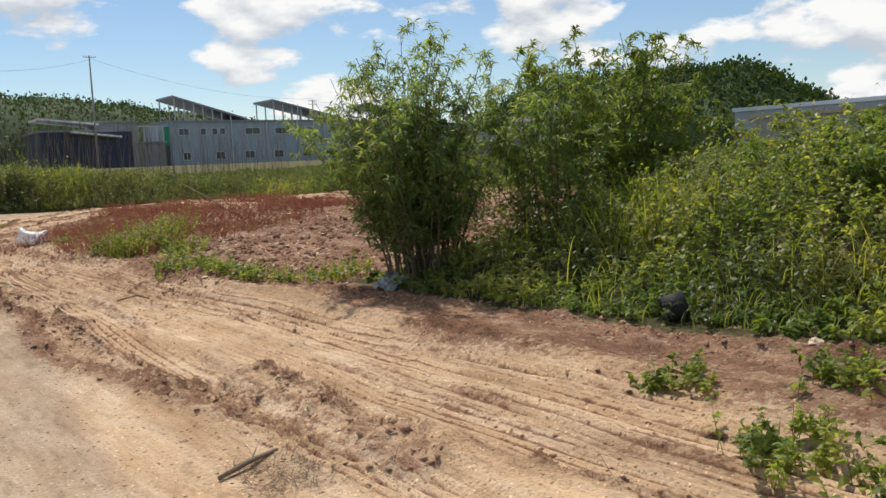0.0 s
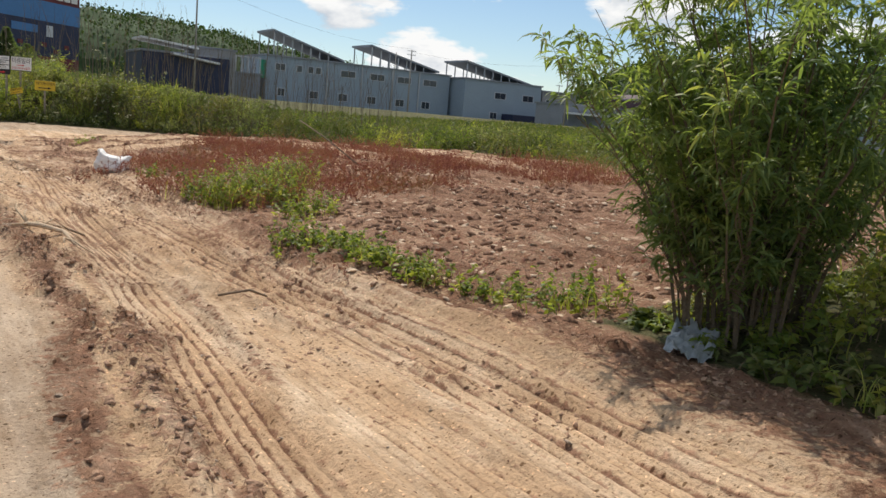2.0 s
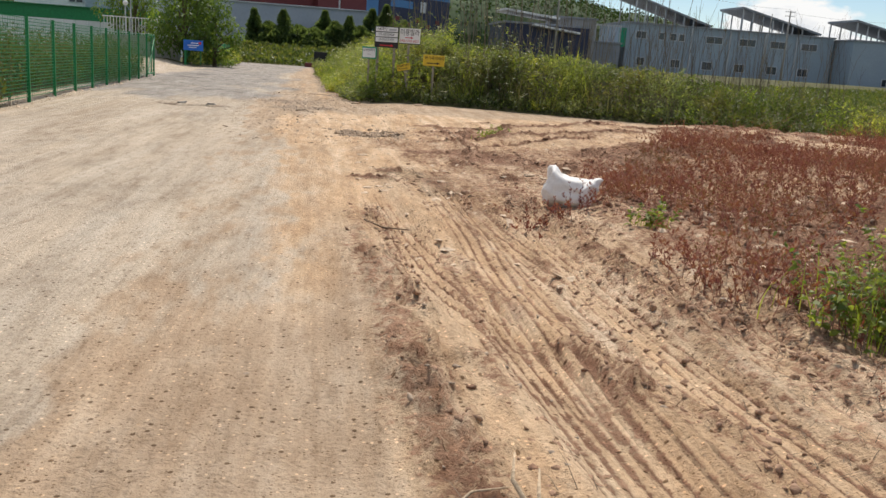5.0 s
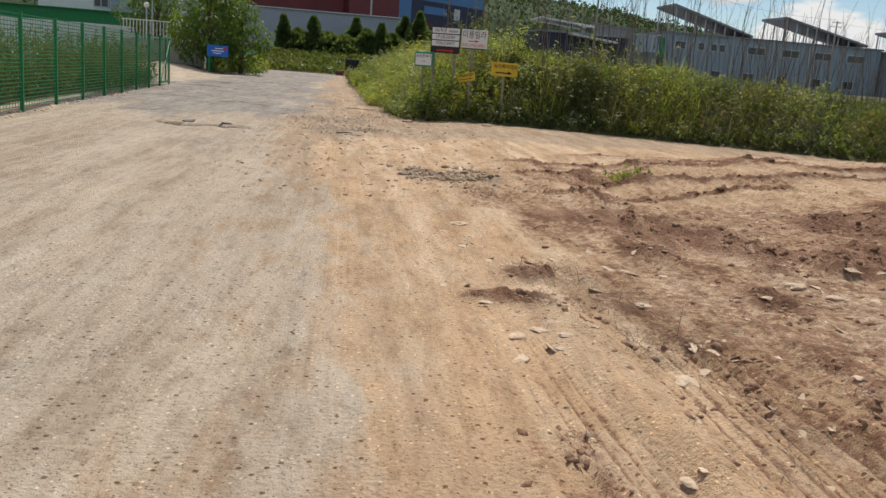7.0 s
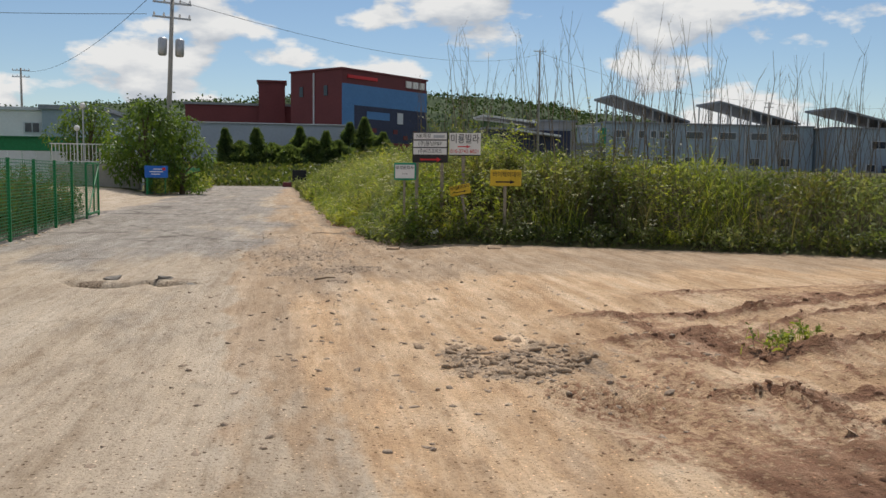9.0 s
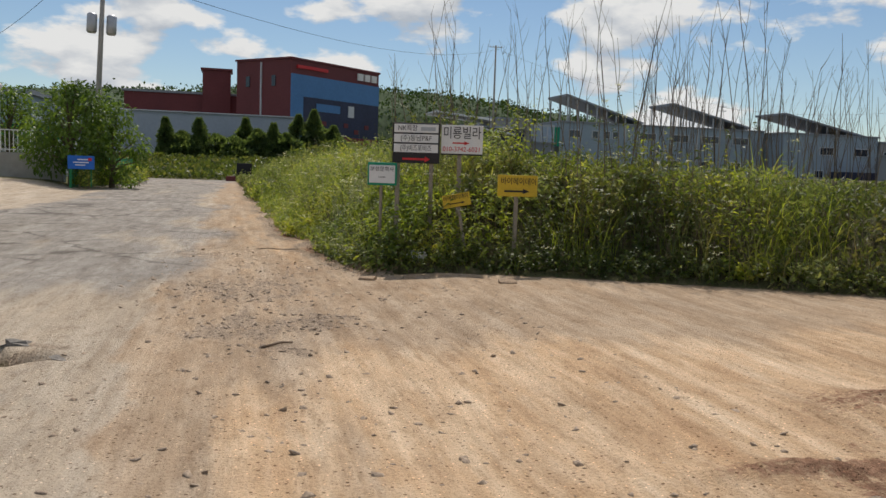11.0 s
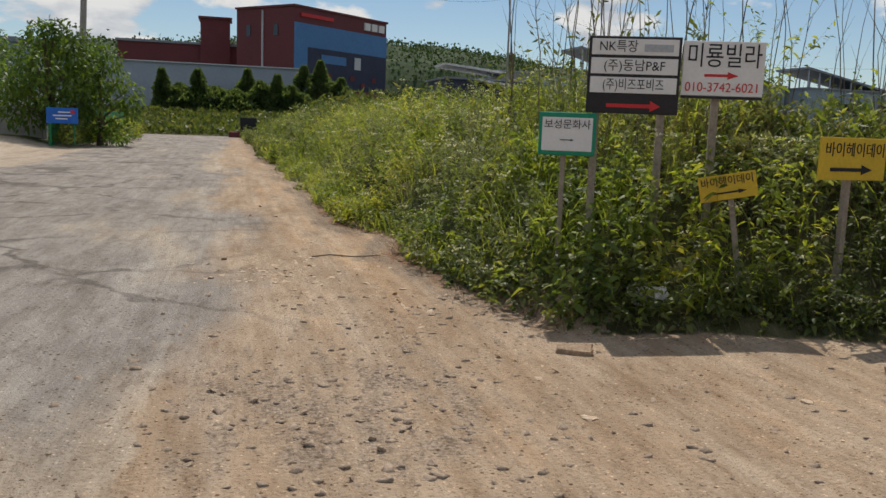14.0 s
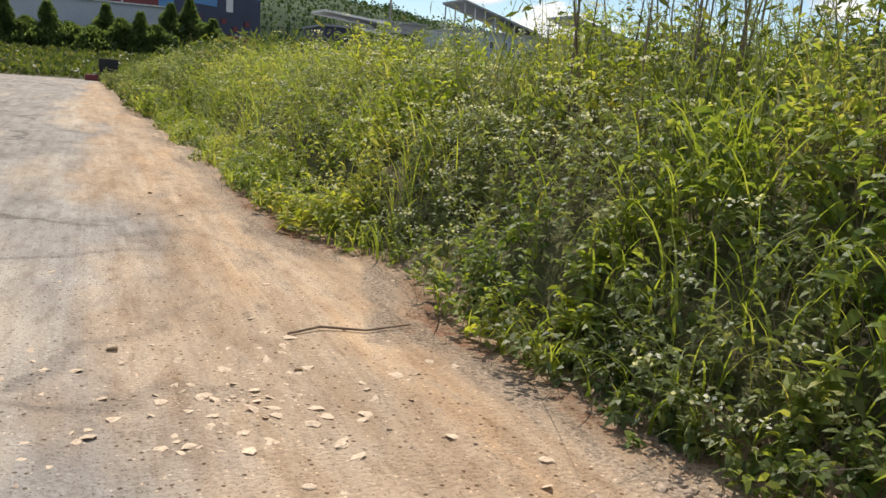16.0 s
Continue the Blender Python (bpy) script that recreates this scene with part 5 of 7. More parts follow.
    pebbles("stone_chips", p, 0.008 + 0.036 * RNG.random(len(p)) ** 2.0, M_STONE, "pale flat stone chips on the sandy track", "stones", 0.25)
    fo = Foliage()
    # dry grass and roots lying about
    for n, x0, x1, y0, y1 in ((240, 1.75, 2.15, 3.5, 4.0), (900, 4.7, 7.0, 7.9, 10.6), (700, 5.0, 9.0, 9.5, 13.5), (260, 3.3, 4.2, 12.6, 14.4), (200, 2.5, 3.0, 20.3, 20.9), (180, 2.7, 3.2, 18.9, 19.5), (200, 2.5, 3.3, 19.7, 20.4), (260, 3.2, 4.0, 10.4, 11.3), (200, 2.0, 2.9, 11.2, 12.9), (160, 2.4, 3.4, 9.8, 11.0), (420, 2.9, 3.7, 35.2, 42.0), (300, 2.6, 4.4, 17.0, 20.0), (160, 1.8, 2.8, 19.0, 24.0), (200, 4.0, 7.0, 19.0, 24.0)):
        a = scatter(n, x0, x1, y0, y1, lambda x, y: x < 99)
        b = unit(RNG.normal(size=a.shape) * np.array([1, 1, 0.12])) * (0.05 + 0.13 * RNG.random((len(a), 1)))
        fo.stems(np.stack([a + np.array([0, 0, 0.015]), a + b * 0.5 + np.array([0, 0, 0.03]), a + b + np.array([0, 0, 0.018])], 1), 0.002, 0)
    a = scatter(42000, 1.5, 5.4, 1.5, 24.5, lambda x, y: RNG.random(len(x)) < 0.6 * np.maximum(0, heaps(x, y) - 0.2))
    b = unit(RNG.normal(size=a.shape) * np.array([1, 1, 0.25])) * (0.03 + 0.13 * RNG.random((len(a), 1)) ** 2)
    fo.stems(np.stack([a + np.array([0, 0, 0.015]), a + b * 0.5 + np.array([0, 0, 0.028]), a + b + np.array([0, 0, 0.016])], 1), 0.0022, 1)
    tagged(fo.make("dry_litter", [L_DRY, L_ROOT]), "dry grass and twigs lying on the soil", "litter", kind="stuff")


ground_litter()


def rock(x, y, r, label, flat=0.5, mat=None):
    bm = bmesh.new()
    r *= 0.48
    bmesh.ops.create_icosphere(bm, subdivisions=2, radius=r)
    sd = RNG.random() * 50
    for v in bm.verts:
        k = 1 + 0.5 * noise.noise(v.co / r * 1.3 + Vector((sd, 0, 0))) + 0.2 * noise.noise(v.co / r * 3.1 + Vector((0, sd, 0)))
        v.co = Vector((v.co.x * k * 1.2, v.co.y * k, v.co.z * k * flat))
    ob = part("stone", bm, mat or M_STONE)
    ob.scale = (1, 1, 1)
    ob.matrix_world = pose(x, y, float(ground_z(x, y)) + r * flat * 0.35, 0, 0, RNG.random() * 360)
    tagged(ob, label, "stone", "loose stones")


for rx, ry, rr, fl in ((5.05, 2.98, 0.09, 0.7), (4.9, 13.4, 0.06, 0.6), (4.05, 9.75, 0.10, 0.4), (5.3, 11.2, 0.06, 0.5), (5.9, 11.6, 0.08, 0.5), (5.8, 10.4, 0.07, 0.4),
                       (2.23, 19.29, 0.09, 0.22), (2.37, 19.4, 0.08, 0.2), (2.48, 19.3, 0.07, 0.25), (3.11, 19.93, 0.09, 0.25), (4.22, 20.25, 0.13, 0.35), (4.32, 20.0, 0.10, 0.35), (2.29, 21.34, 0.08, 0.22), (2.4, 22.3, 0.13, 0.25), (2.35, 24.3, 0.05, 0.4), (3.5, 20.6, 0.06, 0.3),
                       (2.75, 31.0, 0.04, 0.7), (2.7, 33.3, 0.07, 0.25), (3.9, 33.2, 0.06, 0.3), (1.02, 37.6, 0.06, 0.25), (1.2, 37.62, 0.07, 0.2), (2.4, 36.7, 0.06, 0.3), (1.85, 39.6, 0.06, 0.25), (1.45, 36.7, 0.05, 0.3), (1.65, 37.0, 0.06, 0.3), (1.3, 37.2, 0.05, 0.25), (1.55, 36.4, 0.05, 0.25), (1.75, 38.4, 0.07, 0.25),
                       (4.0, 16.1, 0.06, 0.6), (3.95, 15.0, 0.05, 0.6), (4.25, 15.2, 0.07, 0.6)):
    rock(rx, ry, rr, "pale flat stone lying on the dusty ground" if fl < 0.45 else "rounded pale stone on the rough soil", fl)


def broken_kerb():
    for kx, ky, kl, kr in ((3.12, 34.5, 0.24, -30), (4.75, 33.45, 0.22, 4)):
        bm = box_bm(-kl / 2, kl / 2, -0.06, 0.06, -0.06, 0.05, 0.012)
        for v in bm.verts:
            v.co += Vector((RNG.normal(), RNG.normal(), RNG.normal())) * 0.010
        ob = part("concrete_piece", bm, M_RUBBLE)
        ob.matrix_world = pose(kx, ky, float(ground_z(kx, ky)) - 0.012, 7, -6, kr)
        tagged(ob, "broken piece of pale concrete at the verge", "concrete piece", "broken concrete")


broken_kerb()


def pothole_rubble():
    for kx, ky, kr in ((-0.98, 30.6, 0.12), (-0.33, 30.62, 0.09), (0.07, 30.15, 0.07)):
        bm = bmesh.new()
        bmesh.ops.create_cone(bm, segments=7, radius1=kr * 1.05, radius2=kr, depth=0.025, cap_ends=True)
        for v in bm.verts:
            v.co += Vector((RNG.normal() * 0.03, RNG.normal() * 0.02, RNG.normal() * 0.006))
        ob = part("asphalt_piece", bm, M_ASPHALT)
        ob.matrix_world = pose(kx, ky, float(ground_z(kx, ky)) + 0.012, RNG.normal() * 5, RNG.normal() * 5, RNG.random() * 360)
        tagged(ob, "broken dark slab of asphalt at the pothole", "asphalt piece", "broken asphalt")


pothole_rubble()


def branch(name, pts, r, label, mat, forks=()):
    base = empty(name, pose(pts[0][0], pts[0][1], float(ground_z(pts[0][0], pts[0][1]))))
    o = base.matrix_world.translation

    def lay(ps):
        return [Vector((a, b, float(ground_z(a, b)) + c)) - o for a, b, c in ps]
    n = len(pts)
    part("main_limb", tube_bm(lay(pts), [r * (1 - 0.55 * abs(i / (n - 1) - 0.35)) for i in range(n)], 8), mat, base, smooth=True)
    for f in forks:
        k = len(f)
        part("side_limb", tube_bm(lay(f), [r * 0.45 * (1 - 0.7 * i / (k - 1)) for i in range(k)], 6), mat, base, smooth=True)
    return tagged(base, label, "branch")


branch("dry_branch", [(2.17, 12.55, 0.05), (2.21, 12.43, 0.06), (2.28, 12.31, 0.07), (2.37, 12.17, 0.05), (2.43, 12.03, 0.05), (2.45, 11.89, 0.03), (2.49, 11.75, 0.02)], 0.024, "bleached crooked branch with forked ends on the track", M_DRIFT,
       [[(2.19, 12.51, 0.05), (2.17, 12.63, 0.10), (2.20, 12.75, 0.12)], [(2.45, 11.87, 0.03), (2.55, 11.77, 0.05), (2.61, 11.63, 0.03)], [(2.45, 11.85, 0.02), (2.39, 11.73, 0.03), (2.38, 11.61, 0.02)],
        [(2.28, 12.33, 0.06), (2.39, 12.43, 0.10), (2.55, 12.55, 0.08)], [(2.19, 12.50, 0.05), (2.30, 12.60, 0.07), (2.48, 12.66, 0.04), (2.66, 12.62, 0.02)],
        [(2.20, 12.48, 0.05), (2.06, 12.42, 0.06), (1.94, 12.30, 0.03)], [(2.18, 12.52, 0.06), (2.10, 12.66, 0.14), (2.12, 12.74, 0.19)]])
branch("dry_branch", [(1.80, 12.85, 0.02), (1.91, 12.75, 0.03), (2.03, 12.63, 0.03), (2.19, 12.49, 0.03)], 0.016, "thin grey dry branch lying on the track", M_DRIFT, [[(1.93, 12.73, 0.03), (2.03, 12.81, 0.04), (2.15, 12.85, 0.03)]])
branch("dry_branch", [(2.33, 12.68, 0.03), (2.51, 12.75, 0.05), (2.71, 12.73, 0.03)], 0.013, "brown twig beside the track", M_TWIG, [[(2.49, 12.73, 0.04), (2.59, 12.63, 0.05)]])
branch("dry_branch", [(1.68, 3.85, 0.015), (1.86, 3.92, 0.03), (2.06, 4.06, 0.02)], 0.014, "dark twig lying on the sandy track", M_TWIG, [[(1.86, 3.92, 0.02), (1.94, 4.02, 0.05)]])
branch("dry_branch", [(3.0, 9.6, 0.02), (3.2, 9.55, 0.04), (3.35, 9.62, 0.02)], 0.010, "short grey stick in the rutted soil", M_TWIG)
branch("dry_branch", [(2.05, 17.3, 0.02), (2.2, 17.2, 0.04), (2.42, 17.25, 0.02)], 0.008, "thin stick in the rutted soil", M_TWIG)
branch("dry_branch", [(1.6, 30.3, 0.01), (1.76, 30.44, 0.02), (1.86, 30.5, 0.01)], 0.012, "short stick on the gravel", M_TWIG)
branch("dry_branch", [(7.3, 16.2, 0.1), (7.0, 16.9, 0.45), (6.8, 17.5, 0.75)], 0.012, "leaning bare stick in the rough plot", M_TWIG)
branch("dry_branch", [(1.75, 38.45, 0.01), (1.95, 38.52, 0.02), (2.2, 38.44, 0.015), (2.5, 38.52, 0.02)], 0.008, "long thin stick at the edge of the track", M_TWIG)


def sack(name, x, y, r, label, seed):
    bm = bmesh.new()
    bmesh.ops.create_icosphere(bm, subdivisions=4, radius=r)
    for v in bm.verts:
        c = v.co / r
        k = 1 + 0.30 * noise.noise(c * 1.5 + Vector((seed, 0, 0))) + 0.16 * noise.noise(c * 3.7 + Vector((0, seed, 0))) + 0.05 * noise.noise(c * 9)
        flat = math.copysign(abs(c.x) ** 0.6, c.x)
        ear = max(0, c.z) * max(0, abs(c.x) - 0.3) * 1.1
        dip = 0.35 * max(0, c.z - 0.3) * (1 - abs(c.x))
        v.co = Vector((flat * 1.1 * k, c.y * 0.7 * k, c.z * 0.72 * k + ear - dip)) * r
    ob = part(name, bm, M_SACK, smooth=True)
    ob.matrix_world = pose(x, y, float(ground_z(x, y)) + r * 0.55, 0, 12, -25)
    tagged(ob, label, "bag")


sack("plastic_sack", 4.04, 18.2, 0.245, "crumpled white plastic sack on the bare soil", 3.0)
sack("plastic_bag", 3.9, 35.05, 0.12, "white plastic bag caught in the weeds below signs", 8.0)


def plastic_sheet(x, y):
    """A crumpled thin sheet lying half under the bush."""
    bm = bmesh.new()
    bmesh.ops.create_grid(bm, x_segments=26, y_segments=18, size=0.5)
    for v in bm.verts:
        q = v.co
        v.co = Vector((q.x * 0.42, q.y * 0.26, 0.03 + 0.05 * noise.noise(q * 5) + 0.035 * noise.noise(q * 13) + 0.12 * max(0, q.x) * abs(noise.noise(q * 3 + Vector((4, 0, 0))))))
    bmesh.ops.solidify(bm, geom=bm.faces[:], thickness=0.002)
    ob = part("plastic_sheet", bm, M_PLASTIC, smooth=True)
    ob.matrix_world = pose(x, y, float(ground_z(x, y)) + 0.02, 6, -8, 35)
    tagged(ob, "crumpled pale plastic sheet under the willow bush", "plastic sheet")


plastic_sheet(5.0, 7.35)


def pipe_end():
    bm = bmesh.new()
    for r0, r1 in ((0.15, 0.15),):
        ring = []
        for z in (0, 0.26):
            for r in (0.16, 0.13):
                ring.append([bm.verts.new((r * math.cos(a * math.pi / 12), r * math.sin(a * math.pi / 12), z)) for a in range(24)])
        o0, i0, o1, i1 = ring
        for k in range(24):
            j = (k + 1) % 24
            bm.faces.new((o0[k], o0[j], o1[j], o1[k]))
            bm.faces.new((i0[j], i0[k], i1[k], i1[j]))
            bm.faces.new((o1[k], o1[j], i1[j], i1[k]))
            bm.faces.new((o0[j], o0[k], i0[k], i0[j]))
        bm.faces.new(i0[::-1])
    ob = part("black_bucket", bm, M_RUBBER, smooth=True)
    ob.matrix_world = pose(5.2, 4.2, float(ground_z(5.2, 4.2)) + 0.07, 72, 0, 50) @ Matrix.Diagonal((0.62, 0.62, 0.62, 1))
    tagged(ob, "black rubber tub lying on its side at the weeds", "bucket")


pipe_end()


# ---- signs at the corner ----
def words(text, size, m, mat, parent, width=None, name="lettering"):
    cu = bpy.data.curves.new(name, 'FONT')
    cu.body, cu.size, cu.align_x, cu.align_y, cu.extrude = text, size, 'CENTER', 'CENTER', 0.0012
    tmp = bpy.data.objects.new(name, cu)
    scene.collection.objects.link(tmp)
    bpy.context.view_layer.update()
    me = bpy.data.meshes.new_from_object(tmp.evaluated_get(bpy.context.evaluated_depsgraph_get()))
    bpy.data.objects.remove(tmp)
    me.materials.clear()
    me.materials.append(mat)
    ob = new(name, me)
    ob.parent = parent
    if width and len(me.vertices):
        xs = [v.co.x for v in me.vertices]
        k = width / max(1e-6, max(xs) - min(xs))
        m = m @ Matrix.Diagonal((k, 1, 1, 1))
    ob.matrix_basis = m
    return ob


def arrow_bm(x0, x1, z, y, thick, head, t=0.003):
    bm = bmesh.new()
    xh = x1 - head
    pts = [(x0, z - thick / 2), (xh, z - thick / 2), (xh, z - thick * 1.4), (x1, z), (xh, z + thick * 1.4), (xh, z + thick / 2), (x0, z + thick / 2)]
    f = [bm.verts.new((a, y, b)) for a, b in pts]
    g = [bm.verts.new((a, y + t, b)) for a, b in pts]
    bm.faces.new(f)
    bm.faces.new(g[::-1])
    for i in range(7):
        bm.faces.new((f[i], g[i], g[(i + 1) % 7], f[(i + 1) % 7]))
    return bm


def face(x, y, z):
    """Lettering set upright on the sign's front, which looks along -y."""
    return pose(x, y, z, 90, 0, 0)


SIGN = 1.16


def sign(name, x, y, turn, label, tilt=0.0):
    return tagged(empty(name, pose(x, y, float(ground_z(x, y)), 0, tilt, turn) @ Matrix.Diagonal((SIGN, SIGN, SIGN, 1))), label, "sign")


def post(parent, x, y, z0, z1, w=0.045, lean=0.0, mat=None):
    bm = box_bm(-w / 2, w / 2, -w / 2, w / 2, 0, z1 - z0, 0.004)
    ob = part("post", bm, mat or M_WOOD, parent)
    ob.matrix_basis = pose(x, y, z0, 0, lean, 0)


def corner_signs():
    g = float(ground_z(3.97, 35.65))
    s = sign("direction_sign", 3.97, 35.65, -22, "black board with three white name plates and red arrow")
    zt = (2.19 - g) / SIGN
    zb = zt - 0.512
    part("board", box_bm(-0.305, 0.305, -0.012, 0.012, zb, zt, 0.004), M_SIGNBLACK, s)
    hgt = 0.106
    for i, tx in enumerate(("NK특장", "(주)동남P&F", "(주)비즈포비즈")):
        z1 = zt - 0.018 - i * 0.126
        p = part("name_plate", box_bm(-0.286, 0.286, -0.018, -0.012, z1 - hgt, z1, 0.002), M_SIGNWHITE, s, "white plate with black lettering")
        words(tx, 0.085, face(-0.11 if i == 0 else 0, -0.019, z1 - hgt / 2), M_INK, p, 0.25 if i == 0 else 0.40)
        if i == 0:
            part("faded_lettering", box_bm(0.06, 0.25, -0.020, -0.018, z1 - 0.082, z1 - 0.034), M_STEEL, p)
    part("red_arrow", arrow_bm(-0.17, 0.19, zb + 0.052, -0.019, 0.026, 0.07), M_RED, s, "red arrow with pale edge")
    post(s, -0.235, 0.035, -0.35, zt - 0.02, 0.05)
    post(s, 0.20, 0.035, -0.35, zt - 0.02, 0.05)

    g = float(ground_z(4.614, 35.43))
    s = sign("direction_sign", 4.614, 35.43, -21, "white board with black lettering and a red arrow")
    zt = (2.172 - g) / SIGN
    zb = zt - 0.36
    b = part("board", box_bm(-0.265, 0.265, -0.01, 0.01, zb, zt, 0.003), M_SIGNWHITE, s)
    words("미룡빌라", 0.17, face(0, -0.012, zt - 0.105), M_INK, b, 0.475)
    part("red_arrow", arrow_bm(-0.12, 0.10, zt - 0.225, -0.013, 0.018, 0.07), M_RED, b)
    words("010-3742-6021", 0.085, face(0, -0.012, zb + 0.055), M_RED, b, 0.47)
    part("bottom_rail", box_bm(-0.265, 0.265, -0.014, 0.014, zb - 0.018, zb - 0.001), M_SIGNBLACK, s)
    post(s, -0.03, 0.04, -0.35, zt - 0.03, 0.05)

    g = float(ground_z(3.497, 35.78))
    s = sign("direction_sign", 3.497, 35.78, -24, "small white sign in a green frame with an arrow")
    zt = (1.59 - g) / SIGN
    zb = zt - 0.232
    part("green_frame", box_bm(-0.192, 0.192, -0.012, 0.012, zb - 0.06, zt, 0.006), M_TEAL, s, "green painted frame")
    b = part("board", box_bm(-0.170, 0.170, -0.017, -0.012, zb - 0.03, zt - 0.035, 0.002), M_SIGNWHITE, s)
    words("보성문화사", 0.068, face(0, -0.019, zt - 0.085), M_INK, b, 0.31)
    part("arrow", arrow_bm(-0.045, 0.05, zb + 0.045, -0.020, 0.006, 0.024), M_INK, b)
    post(s, -0.02, 0.035, -0.35, zt - 0.03, 0.034)

    g = float(ground_z(5.25, 34.68))
    s = sign("direction_sign", 5.25, 34.68, 7, "yellow sign board with black lettering and arrow")
    zt = (1.472 - g) / SIGN
    zb = zt - 0.262
    b = part("board", box_bm(-0.268, 0.268, -0.008, 0.008, zb, zt, 0.003), M_YELLOW, s)
    words("바이헤이데이", 0.095, face(0.01, -0.010, zt - 0.08), M_INK, b, 0.47)
    part("arrow", arrow_bm(-0.18, 0.16, zb + 0.065, -0.011, 0.022, 0.09), M_INK, b)
    post(s, 0.0, 0.03, -0.35, zt - 0.03, 0.042)

    g = float(ground_z(4.435, 34.95))
    s = sign("direction_sign", 4.435, 34.95, -28, "small tilted yellow sign on a leaning stake")
    b = part("board", box_bm(-0.175, 0.175, -0.008, 0.008, -0.080, 0.080, 0.003), M_YELLOW, s)
    b.matrix_basis = pose(0.0, 0, (1.085 - g) / SIGN, 0, -12, 0)
    words("바이헤이데이", 0.065, face(0.0, -0.010, 0.035), M_INK, b, 0.31)
    part("arrow", arrow_bm(-0.09, 0.11, -0.035, -0.011, 0.010, 0.05), M_INK, b)
    bm = box_bm(-0.018, 0.018, -0.014, 0.014, -1.2, 0.0, 0.003)
    p = part("post", bm, M_WOOD, s)
    p.matrix_basis = pose(0.01, 0.024, (1.10 - g) / SIGN, 0, -10, 0)


corner_signs()


# ---- green mesh fence along the other side of the road ----
def mesh_fence():
    f = tagged(empty("mesh_fence", pose(-3.55, 26.2, 0, 0, 0, 3.15)), "green wire mesh fence with steel posts along road", "fence")
    z0, top = float(ground_z(-4.3, 35)), 1.56
    step_y, n = 2.04, 10
    bm = box_bm(-0.03, 0.03, -0.03, 0.03, z0 - 0.05, top + 0.03, 0.006)
    cap = part("post", bm, M_FENCE, f)
    for i in range(1, n + 1):
        o = new("post", cap.data)
        o.parent = f
        o.matrix_basis = pose(0, i * step_y, 0)
    bm = bmesh.new()
    zs = np.linspace(z0 + 0.08, top, 24)
    for z in zs:
        box_bm(-0.003, 0.003, 0.03, step_y - 0.03, z - 0.007, z + 0.007, 0, bm)
    for y in np.linspace(0.08, step_y - 0.08, 14):
        box_bm(0.003, 0.008, y - 0.004, y + 0.004, z0 + 0.06, top, 0, bm)
    first = part("mesh_panel", bm, M_FENCE, f)
    for i in range(1, n):
        o = new("mesh_panel", first.data)
        o.parent = f
        o.matrix_basis = pose(0, i * step_y, 0)

    # the last bay is a framed gate leaf with a brace
    y0 = (n - 1) * step_y
    for zz in (z0 + 0.1, top - 0.02):
        part("gate_rail", box_bm(0.015, 0.055, y0 + 0.05, y0 + step_y - 0.05, zz, zz + 0.05, 0.005), M_FENCE, f)
    part("gate_brace", tube_bm([(0.035, y0 + 0.06, z0 + 0.14), (0.035, y0 + step_y - 0.06, top - 0.02)], 0.022, 8), M_FENCE, f)
    part("gate_stile", box_bm(0.015, 0.055, y0 + step_y * 0.5 - 0.02, y0 + step_y * 0.5 + 0.02, z0 + 0.1, top, 0.005), M_FENCE, f)


mesh_fence()


def fence_growth():
    fo = Foliage()
    a = scatter(9000, -6.6, -3.4, 25, 45, lambda x, y: (x < -3.65 - 0.055 * (y - 29)) & (x > -5.6 - 0.055 * (y - 29)) & (RNG.random(len(x)) < 0.6) & ((vnoise(x * 0 + 3, y * 0.5, 5) > -0.1) | (x < -4.2 - 0.055 * (y - 29)) | (y > 37)))
    leafy_stems(fo, a, 0.5 + 1.0 * RNG.random(len(a)) ** 1.3, 15, 0.11, 0.045, lean=0.10, rad=0.004, small=True)
    tagged(fo.make("fence_creepers", [L_SHADE_LEAF, M_TWIG]), "green creepers and weeds growing through the fence", "creepers", kind="stuff")
    fo = Foliage()
    p = scatter(1400, -5.0, -3.2, 25, 47, lambda x, y: np.abs(x + 3.55 + 0.055 * (y - 29)) < 0.22)
    pebbles("fence_rubble", p, 0.015 + 0.05 * RNG.random(len(p)) ** 2, M_STONE, "pale rubble along the foot of the fence", "rubble")


fence_growth()


